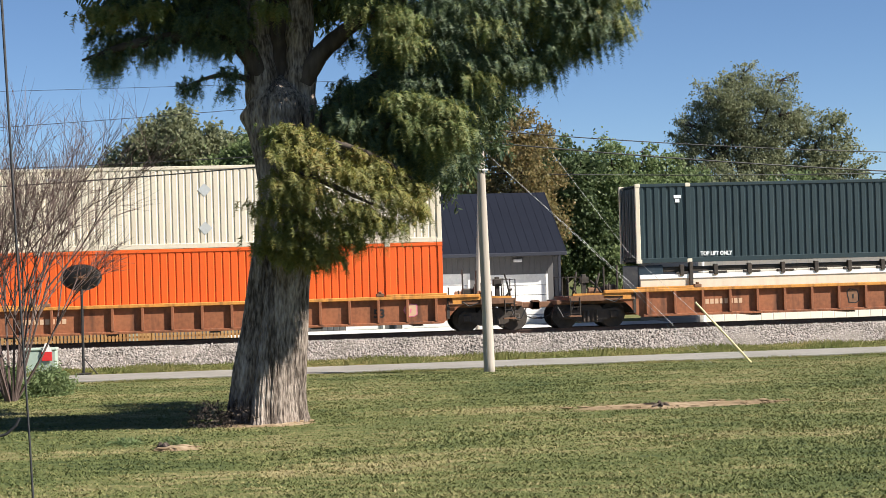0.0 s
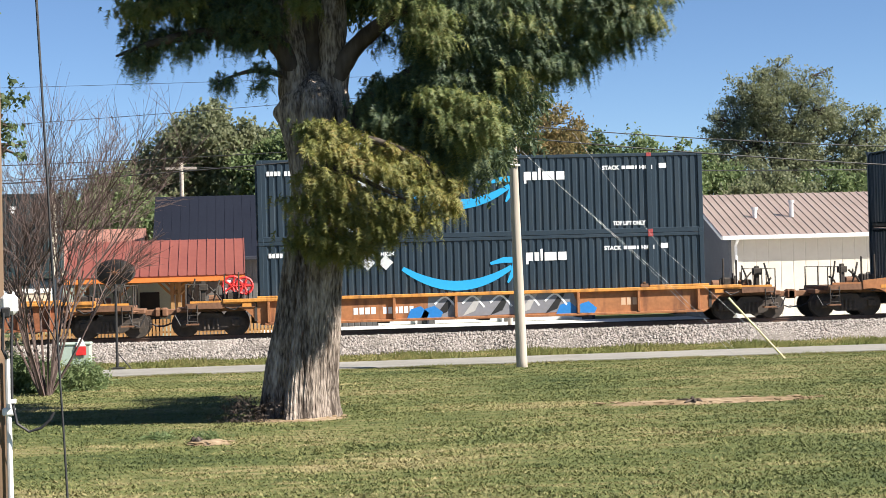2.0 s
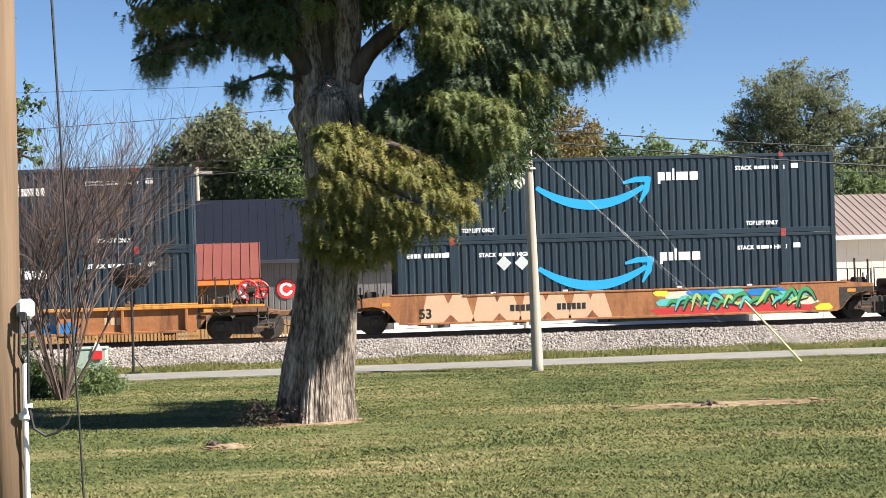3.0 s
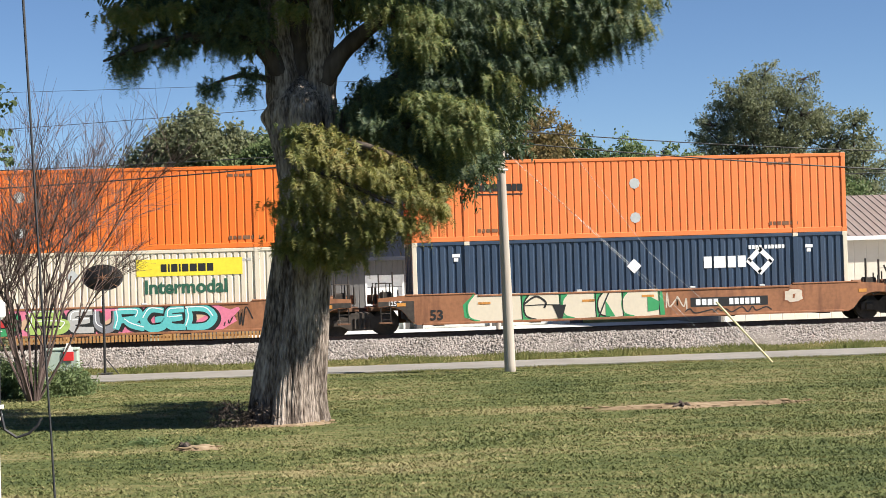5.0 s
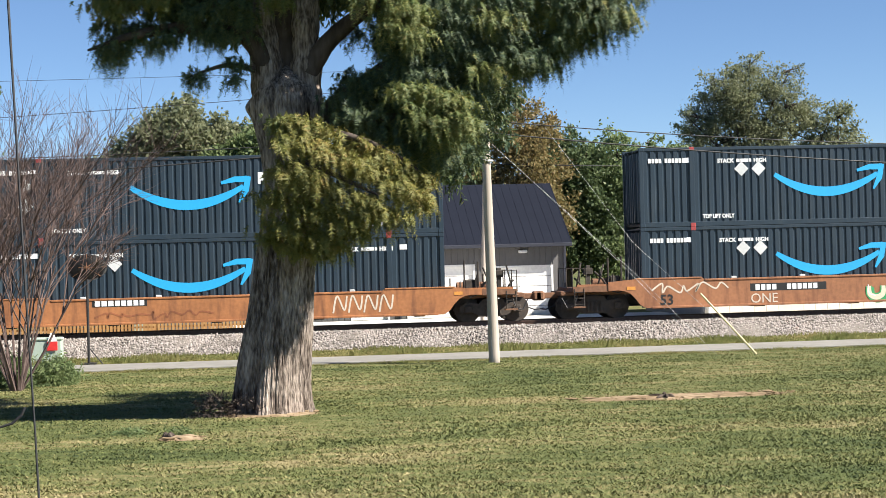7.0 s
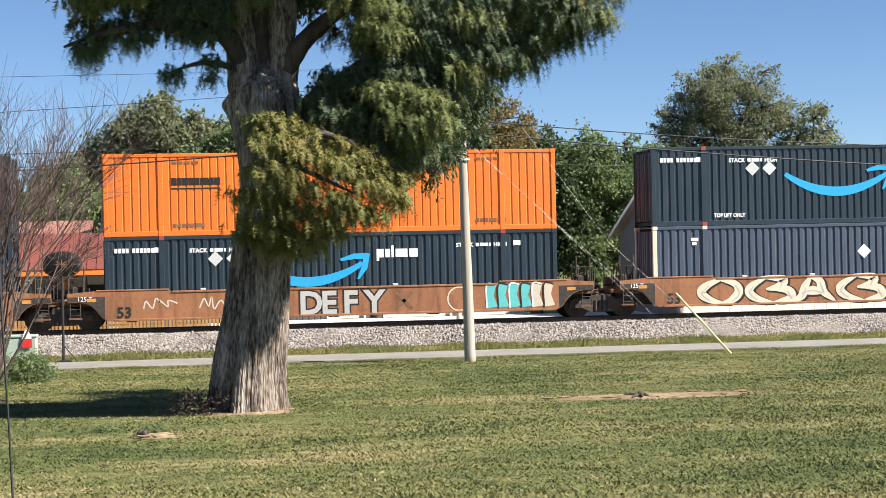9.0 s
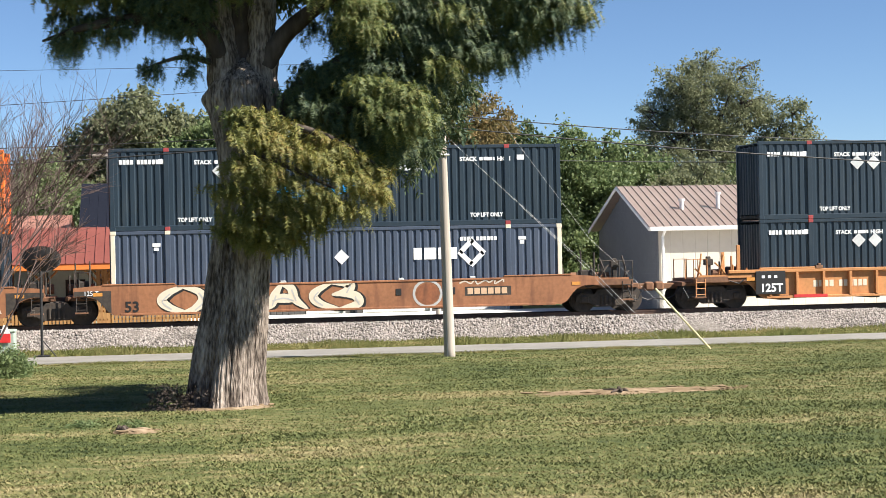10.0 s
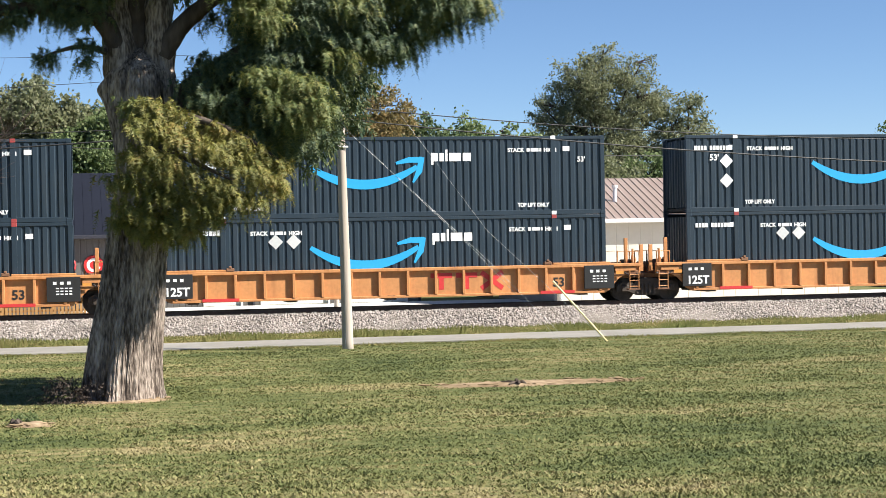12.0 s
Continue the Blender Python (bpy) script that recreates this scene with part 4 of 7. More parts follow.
def fill_6(c):
    side_words(c, "53", 0.55, 0.5, 0.5)
    patch(c, [(1.8, 0.55), (1.75, 1.0), (2.1, 1.32), (9.05, 1.34), (9.15, 0.42), (2.3, 0.38)], "tag_green", -0.003)
    for k, (a, w) in enumerate(((1.9, 2.0), (3.95, 1.35), (5.35, 1.25), (6.65, 0.95), (7.55, 1.4))):
        patch(c, [(a + 0.05, 0.5), (a, 1.0), (a + 0.3, 1.35), (a + w - 0.08, 1.37), (a + w, 0.42), (a + 0.4, 0.38)], "tag_cream", -0.006 - 0.0005 * k)
        stroke(c, [(a + 0.25, 1.36), (a + 0.02, 1.0), (a + 0.08, 0.55), (a + 0.45, 0.4)], 0.05, "black_mark" if k % 2 else "tag_green", -0.011)
        stroke(c, [(a + w, 1.34), (a + w - 0.02, 0.85), (a + w, 0.42)], 0.035, "black_mark", -0.012)
    stroke(c, [(3.95, 0.95), (4.4, 1.22), (4.75, 1.02), (4.7, 0.8)], 0.07, "black_mark", -0.013)
    stroke(c, [(3.95, 0.9), (4.6, 0.92), (5.25, 0.9)], 0.035, "black_mark", -0.013)
    patch(c, [(5.0, 0.9), (5.5, 0.9), (5.35, 0.4), (5.2, 0.4)], "black_mark", -0.014)
    patch(c, [(6.95, 1.0), (7.3, 0.42), (6.95, 0.42)], "tag_green", -0.014)
    patch(c, [(8.5, 1.15), (8.95, 0.9), (8.9, 0.6), (8.5, 0.55)], "tag_green", -0.014)
    for a, z in ((2.3, 1.0), (6.1, 0.98), (8.3, 1.08)):
        patch(c, [(a, z), (a, z + 0.08), (a + 0.45, z + 0.08), (a + 0.45, z)], "car_top", -0.016)
    stroke(c, [(6.7, 0.42), (6.9, 0.9), (7.1, 1.32)], 0.05, "black_mark", -0.013)
    patch(c, [(10.1, 0.66), (10.1, 1.0), (13.0, 1.0), (13.0, 0.66)], "black_mark", -0.003)
    side_bars(c, 10.3, 0.72, 4, 0.17, 0.22, y=-0.009)
    side_bars(c, 11.55, 0.72, 6, 0.15, 0.22, y=-0.009)
    scribble(c, 10.0, 0.42, 3.2, 0.2, "black_mark", 8, 0.045, 7)
    scribble(c, 9.2, 0.55, 0.8, 0.7, "tag_white", 9, 0.05, 4)
    bubble(c, 13.6, 0.72, 0.8, 0.5, "tag_white", "car_brown", seed=57)


def fill_7(c):
    patch(c, [(3.7, 0.95), (3.7, 1.2), (5.6, 1.2), (5.6, 0.95)], "black_mark", -0.003)
    side_bars(c, 3.8, 0.98, 3, 0.18, 0.19, y=-0.009)
    side_bars(c, 4.5, 0.98, 5, 0.16, 0.19, y=-0.009)
    scribble(c, 3.8, 0.5, 3.9, 0.3, "car_brown", 11, 0.06, 9)
    for k in range(4):
        stroke(c, [(12.1 + 0.55 * k, 0.5), (12.25 + 0.55 * k, 1.1), (12.5 + 0.55 * k, 0.6), (12.6 + 0.55 * k, 1.1)], 0.06, "tag_white")
    stroke(c, [(10.0, 0.95), (10.3, 1.1), (10.6, 0.9), (10.3, 0.75), (10.0, 0.95)], 0.06, "car_brown")


def fill_8(c):
    side_words(c, "53", 0.6, 0.45, 0.52)
    scribble(c, 0.4, 0.85, 2.6, 0.4, "tag_white", 13, 0.06, 6)
    patch(c, [(4.0, 0.85), (4.0, 1.13), (6.9, 1.13), (6.9, 0.85)], "black_mark", -0.003)
    side_bars(c, 4.2, 0.89, 4, 0.16, 0.2, y=-0.009)
    side_bars(c, 5.4, 0.89, 6, 0.15, 0.2, y=-0.009)
    side_words(c, "ONE", 4.0, 0.42, 0.5, "tag_white", bold=0.0)
    patch(c, [(10.0, 0.9), (10.2, 1.33), (15.0, 1.33), (15.4, 0.95)], "tag_red", -0.003)
    for k, g in enumerate("UERDBGU"):
        fat_letter(c, g, 8.5 + 0.88 * k, 0.48, 0.62, 0.46, "tag_lime" if k % 2 else "tag_cream", "tag_green", "white_mark", 0.2, -0.009 - 0.0002 * k)
    side_bars(c, 13.6, 0.95, 3, 0.2, 0.25, "tag_white", -0.02)


def fill_9(c):
    side_words(c, "53", 0.4, 0.45, 0.52)
    scribble(c, 1.2, 0.75, 1.2, 0.4, "tag_white", 15, 0.05, 4)
    scribble(c, 3.3, 0.6, 1.2, 0.6, "tag_white", 16, 0.05, 4)
    for k, ch in enumerate("DEFY"):
        words(c, M["black_mark"], ch, 6.75 + 0.78 * k, 0.42, 1.12, y=YS - 0.006, bold=0.09, name="graffiti_letter")
        words(c, M["tag_silver"], ch, 6.75 + 0.78 * k, 0.42, 1.12, y=YS - 0.011, bold=0.035, name="graffiti_letter")
    for a in ((10.2, 0.5, 10.8, 1.1), (10.2, 1.1, 10.8, 0.5)):
        stroke(c, [(a[0], a[1]), ((a[0] + a[2]) / 2, 0.8), (a[2], a[3])], 0.12, "rusty")
    stroke(c, [(12.5 + 0.42 * math.cos(k * 0.63), 0.82 + 0.42 * math.sin(k * 0.63)) for k in range(11)], 0.05, "tag_white")
    for k in range(6):
        patch(c, [(13.5 + 0.42 * k, 0.45), (13.45 + 0.42 * k, 1.3), (13.85 + 0.42 * k, 1.3), (13.75 + 0.42 * k, 0.9), (13.9 + 0.42 * k, 0.5)], "tag_teal" if k < 4 else "tag_white", -0.004 - 0.0005 * k)
        stroke(c, [(13.5 + 0.42 * k, 0.45), (13.5 + 0.42 * k, 1.28), (13.85 + 0.42 * k, 1.28)], 0.05, "black_mark" if k % 2 else "white_mark", -0.012 - 0.001 * k)


def swirl_letter(c, a, kind, y):
    """A flowing pale letter-like form with a dark edge, 1.7 m wide."""
    forms = {
        0: [[(a + 0.85, 1.32), (a + 0.25, 1.1), (a - 0.02, 0.82), (a + 0.3, 0.55), (a + 0.9, 0.38)], [(a + 0.6, 1.3), (a + 1.25, 1.12), (a + 1.4, 0.8), (a + 1.1, 0.5), (a + 0.7, 0.4)]],
        1: [[(a + 0.75, 1.33), (a + 0.2, 1.05), (a + 0.05, 0.8), (a + 0.35, 0.55), (a + 1.0, 0.38)], [(a + 0.5, 1.33), (a + 1.35, 1.24), (a + 1.2, 0.98), (a + 0.7, 0.88)], [(a + 0.75, 0.9), (a + 1.5, 0.85), (a + 1.65, 0.55), (a + 1.0, 0.4)]],
        2: [[(a + 0.7, 1.34), (a + 0.45, 0.95), (a + 0.3, 0.6), (a - 0.1, 0.4)], [(a + 0.6, 1.34), (a + 1.0, 1.15), (a + 1.15, 0.75), (a + 1.6, 0.4)], [(a + 0.35, 0.72), (a + 0.75, 0.8), (a + 1.1, 0.7)]],
    }
    for k, p in enumerate(forms[kind]):
        n = (len(p) - 1) * 10 + 1
        stroke(c, [(x + 0.05, z - 0.03) for x, z in p], brush(n, 0.1, 0.42), "black_mark", y - 0.001 * k)
    for k, p in enumerate(forms[kind]):
        n = (len(p) - 1) * 10 + 1
        stroke(c, p, brush(n, 0.05, 0.33), "tag_cream", y - 0.006 - 0.001 * k)
        stroke(c, [(x + 0.03, z - 0.05) for x, z in p[1:-1]] if len(p) > 3 else p, 0.05, "tag_silver", y - 0.011 - 0.001 * k)


def fill_10(c):
    side_words(c, "53", 0.45, 0.45, 0.52)
    for k, kind in enumerate((0, 1, 2, 1)):
        swirl_letter(c, 1.75 + 1.75 * k, kind, -0.006)
    stroke(c, [(11.15 + 0.5 * math.cos(k * 0.63), 0.84 + 0.46 * math.sin(k * 0.63)) for k in range(11)], 0.09, "tag_silver", -0.006)
    patch(c, [(11.15 + 0.42 * math.cos(-k * 0.63), 0.84 + 0.38 * math.sin(-k * 0.63)) for k in range(10)], "car_brown", -0.004)
    side_bars(c, 10.0, 0.8, 1, 0.2, 0.24, "black_mark", -0.012)
    side_bars(c, 11.7, 0.8, 2, 0.2, 0.24, "black_mark", -0.012)
    patch(c, [(12.5, 0.72), (12.5, 1.05), (14.2, 1.05), (14.2, 0.72)], "running_gear", -0.003)
    side_bars(c, 12.6, 0.78, 6, 0.2, 0.22, "tag_tan", -0.009)
    scribble(c, 12.4, 1.12, 1.6, 0.2, "tag_white", 18, 0.05, 5)


def fill_yellow(c):
    for a in (-0.28, LENGTH - 0.92):
        part("warning_plate", boxes((a, a + 1.15, YS - 0.03, YS + 0.03, 0.5, 1.36), bevel=0.01), M["black_mark"], c, "black stencil panel")
    side_bars(c, -0.05, 1.1, 3, 0.12, 0.1, y=-0.036, gap=0.12)
    side_bars(c, LENGTH - 0.7, 1.1, 3, 0.12, 0.1, y=-0.036, gap=0.12)
    for k in range(3):
        side_bars(c, LENGTH - 0.6, 0.75 + 0.1 * k, 4, 0.1, 0.04, y=-0.036)
    side_words(c, "125T", -0.12, 0.6, 0.42, "white_mark", y=-0.036)
    side_words(c, "53", LENGTH - 2.1, 0.62, 0.46)
    for a in (1.2, LENGTH - 2.6):
        part("red_plate", boxes((a, a + 1.3, YS - 0.012, YS + 0.0, 0.36, 0.47)), M["tag_red"], c)


def fill_11(c):
    fill_yellow(c)
    side_bars(c, 2.0, 0.74, 4, 0.16, 0.24, "tag_cream")
    side_bars(c, 3.0, 0.74, 6, 0.14, 0.24, "tag_cream")
    scribble(c, 5.2, 0.7, 0.7, 0.4, "rusty", 21, 0.05, 3)


def fill_12(c):
    fill_yellow(c)
    bm = bmesh.new()
    for a, b, z0, z1 in ((9.45, 10.25, 1.02, 1.2), (9.76, 9.94, 0.6, 1.02), (10.4, 11.2, 1.02, 1.2), (10.71, 10.89, 0.6, 1.02)):
        box(bm, a, b, YS + 0.112, YS + 0.116, z0, z1)
    part("word_shape", bm, M["tag_red"], c)
    stroke(c, [(11.35, 0.6), (11.75, 0.9), (12.15, 1.2)], 0.18, "tag_red", -0.007)
    stroke(c, [(11.35, 1.2), (11.75, 0.9), (12.15, 0.6)], 0.18, "tag_red", -0.008)


def lower_tray(x):
    """A low white stack of flat racks riding in the well under a container."""
    root = empty("flat_rack_stack", Matrix(), "low white stacked flat racks with dark brackets", "flat rack", "loads on the train")
    part("deck", boxes((0.1, LENGTH - 0.2, 0.05, WIDTH - 0.05, 0.45, 1.86), bevel=0.03), M["cream_box"], root)
    part("upper_beam", boxes((1.0, LENGTH - 1.2, 0.15, WIDTH - 0.15, 1.95, 2.12), bevel=0.02), M["running_gear"], root)
    part("lower_strip", boxes((0.1, LENGTH - 0.2, 0.02, 0.05, 1.7, 1.86), bevel=0.005), M["white_mark"], root)
    for k in range(11):
        part("bracket", boxes((1.6 + k * 1.28, 1.75 + k * 1.28, -0.02, 0.16, 1.8, 2.2), (1.45 + k * 1.28, 2.1 + k * 1.28, 0.0, 0.14, 1.86, 1.94), bevel=0.015), M["running_gear"], root)
    for a in (1.95, LENGTH - 2.05):
        part("post", boxes((a, a + 0.14, -0.03, 0.2, 1.3, 2.3), bevel=0.015), M["running_gear"], root)
    for a in (0.05, LENGTH - 1.0):
        part("end_box", boxes((a, a + 0.95, 0.1, WIDTH - 0.1, 1.3, 2.2), bevel=0.03), M["dark_box"], root)
    return put(root, x, 0.0)


OFF = (-7.72, 15.58, 38.74, 62.08, 81.79, 101.48, 124.80, 148.19, 167.47, 187.20, 210.88, 230.26, 249.60)
Z1 = 0.36              # floor of the lower container
Z2 = Z1 + HIGH + 0.01

well_car(OFF[0], "rusty brown ribbed well car with scuffed orange top sill", "car_brown", 1.05, 1.36, "ss", "car_top", fill_1)
put(container("deep_orange", "bright orange 53-foot container", pitch=0.27, flat=0.72, depth=0.024, casting="cream_box"), OFF[0], Z1)
cream_box(OFF[0], Z2)
well_car(OFF[1], "rusty brown ribbed well car with scuffed orange top sill", "car_brown", 1.05, 1.36, "ss", "car_top", fill_2)
lower_tray(OFF[1])
ring_box("dark_green", "dark green container with cream end posts and white block marking", OFF[1], 2.28, decal=False)
well_car(OFF[2], "orange well car with grey, silver and blue graffiti", "car_orange", 2.2, 1.3, "ss", "car_top", fill_3)
dark(0, OFF[2], Z1), dark(0, OFF[2], Z2)
well_car(OFF[3], "orange smooth-sided well car with tan and rainbow graffiti", "car_orange", 0, 1.4, "sa", "", fill_4)
dark(0, OFF[3], Z1), dark(0, OFF[3], Z2)
well_car(OFF[4], "brown smooth-sided well car with pink, green and teal graffiti", "car_tan", 0, 1.4, "aa", "", fill_5)
cream_box(OFF[4], Z1, 9.95)
orange_box("orange_box", "bright orange 53-foot container with black block marking", OFF[4], Z2, decals=(6.0,))
well_car(OFF[5], "brown smooth-sided well car with large cream graffiti", "car_tan", 0, 1.4, "as", "", fill_6)
ring_box("navy_box", "navy blue container with cream end posts and white block marking", OFF[5], Z1)
orange_box("faded_orange", "faded orange 53-foot container with black block marking", OFF[5], Z2)
well_car(OFF[6], "brown and tan smooth-sided well car with thin graffiti", "car_orange", 0, 1.3, "ss", "", fill_7)
dark(0, OFF[6], Z1), dark(2, OFF[6], Z2)
well_car(OFF[7], "brown smooth-sided well car with red and lime graffiti", "car_tan", 0, 1.4, "sa", "", fill_8)
dark(0, OFF[7], Z1), dark(0, OFF[7], Z2)
well_car(OFF[8], "tan smooth-sided well car with silver and teal graffiti", "car_tan", 0, 1.4, "aa", "", fill_9)
dark(0, OFF[8], Z1)
orange_box("orange_box", "bright orange 53-foot container with black block marking", OFF[8], Z2)
well_car(OFF[9], "tan smooth-sided well car with cream swirling graffiti", "car_tan", 0, 1.4, "as", "", fill_10)
ring_box("slate_box", "faded navy container with cream end posts and white block marking", OFF[9], Z1)
dark(0, OFF[9], Z2)
well_car(OFF[10], "golden yellow ribbed well car with black end panels", "car_yellow", 1.05, 1.42, "sa", "car_yellow", fill_11)
dark(0, OFF[10], Z1), dark(0, OFF[10], Z2)
well_car(OFF[11], "golden yellow ribbed well car with faded red block marking", "car_yellow", 1.05, 1.42, "aa", "car_yellow", fill_12)
dark(0, OFF[11], Z1), dark(1, OFF[11], Z2)
well_car(OFF[12], "golden yellow ribbed well car with black end panels", "car_yellow", 1.05, 1.42, "as", "car_yellow", fill_12)
dark(0, OFF[12], Z1), dark(1, OFF[12], Z2)


# ---- buildings beyond the track ----
def seam_roof(root, x0, x1, ya, za, yb, zb, mat, pitch=0.45, thick=0.06, rib=0.035, label="", name="roof"):
    """A sheet-metal roof slope from (ya, za) up to (yb, zb); its upstanding seams are pieces of their own."""
    d = Vector((0, yb - ya, zb - za)).normalized()
    n = Vector((0, -d.z, d.y)) if d.y > 0 else Vector((0, d.z, -d.y))

    def slab(a, b, lo, hi):
        bm = bmesh.new()
        p = [bm.verts.new(Vector((x, y, z)) + n * h) for h in (lo, hi) for x, y, z in ((a, ya, za), (b, ya, za), (b, yb, zb), (a, yb, zb))]
        for q in ((0, 1, 2, 3), (7, 6, 5, 4), (0, 4, 5, 1), (1, 5, 6, 2), (2, 6, 7, 3), (3, 7, 4, 0)):
            bm.faces.new([p[i] for i in q])
        bmesh.ops.recalc_face_normals(bm, faces=bm.faces)
        return bm
    sheet = part(name, slab(x0, x1, 0, thick), M[mat], root, label)
    if rib:
        k = max(1, round((x1 - x0) / pitch))
        first = part("seam", slab(-0.02, 0.02, thick + 0.002, thick + rib), M[mat], sheet, at=pose(x0, 0, 0))
        for i in range(1, k + 1):
            link_mesh("seam", first.data, None, sheet, at=pose(x0 + (x1 - x0) * i / k, 0, 0))
    return sheet


def siding(x0, x1, z0, z1, y, pitch, depth=0.02, flat=0.75):
    return panel(x0, x1, z0, z1, pitch, depth, flat, y, 1)


def gable(x, y0, y1, z0, ze, zr, thick):
    bm = bmesh.new()
    ym = (y0 + y1) / 2
    o = [(y0, z0), (y1, z0), (y1, ze), (ym, zr), (y0, ze)]
    a = [bm.verts.new((x, y, z)) for y, z in o]
    b = [bm.verts.new((x + thick, y, z)) for y, z in o]
    bm.faces.new(a)
    bm.faces.new(b[::-1])
    for i in range(5):
        bm.faces.new((a[i], b[i], b[(i + 1) % 5], a[(i + 1) % 5]))
    bmesh.ops.recalc_face_normals(bm, faces=bm.faces)
    return bm


def garage():
    r = empty("garage", Matrix(), "grey metal garage with navy roof and white roller doors", "building")
    x0, x1, y0, y1, zb, ze, zr = -4.1, 18.1, 88.5, 98.5, -0.8, 3.0, 6.15
    doors = ((7.04, 8.82, 1.92), (9.91, 13.25, 1.84), (14.42, 17.3, 1.72))
    edge = x0
    for a, b, top in doors:
        part("wall", siding(edge, a - 0.1, zb, ze, y0, 0.3), M["grey_siding"], r)
        part("wall", siding(a - 0.1, b + 0.1, top + 0.1, ze, y0, 0.3), M["grey_siding"], r)
        d = part("roller_door", boxes(*[(a, b, y0 + 0.1, y0 + 0.14, zb + 0.05 + k * (top - zb) / 5, zb + 0.03 + (k + 1) * (top - zb) / 5) for k in range(5)], bevel=0.01), M["trim"], r, "white sectional garage door")
        part("door_frame", boxes((a - 0.1, a, y0 - 0.02, y0 + 0.12, zb, top + 0.1), (b, b + 0.1, y0 - 0.02, y0 + 0.12, zb, top + 0.1), (a, b, y0 - 0.02, y0 + 0.12, top, top + 0.1)), M["trim"], d)
        edge = b + 0.1
    part("wall", siding(edge, x1, zb, ze, y0, 0.3), M["grey_siding"], r)
    for x in (x0, x1 - 0.12):
        part("end_wall", gable(x, y0 + 0.03, y1, zb, ze, zr - 0.12, 0.12), M["grey_siding"], r)
    part("back_wall", boxes((x0 + 0.12, x1 - 0.12, y1 - 0.1, y1, zb, ze)), M["grey_siding"], r)
    ym = (y0 + y1) / 2
    seam_roof(r, x0 - 0.15, x1 + 0.2, y0 - 0.5, ze - 0.12, ym, zr, "navy_roof", rib=0.012, label="navy standing-seam roof", name="roof")
    seam_roof(r, x0 - 0.15, x1 + 0.2, y1 + 0.5, ze - 0.12, ym, zr, "navy_roof", rib=0.012, label="navy standing-seam roof", name="roof")
    part("gutter", boxes((x0 - 0.15, x1 + 0.2, y0 - 0.62, y0 - 0.5, ze - 0.25, ze - 0.06), bevel=0.02), M["dark_trim"], r)
    for x in (9.45, x1 - 0.1):
        part("downpipe", boxes((x - 0.07, x + 0.07, y0 - 0.12, y0 - 0.02, zb, ze - 0.2), bevel=0.02), M["dark_trim"], r)
    part("wall_lamp", boxes((15.6, 16.05, y0 - 0.25, y0, 2.45, 2.62), bevel=0.04), M["white_plastic"], r)
    bm = tube([(1.57, y0 - 0.06, 1.45), (1.57, y0 - 0.02, 1.45)], 0.48, 28)
    s = part("round_sign", bm, M["red"], r, "round red sign with a white ring")
    ring = bmesh.new()
    for k in range(24):
        a, b = 2 * math.pi * k / 24 + 0.5, 2 * math.pi * (k + 0.98) / 24 + 0.5
        if k > 20:
            continue
        ring.faces.new([ring.verts.new((1.57 + q * math.cos(c), y0 - 0.065, 1.45 + q * math.sin(c))) for q, c in ((0.2, a), (0.2, b), (0.34, b), (0.34, a))])
    part("sign_ring", ring, M["white_mark"], s)
    return r


garage()


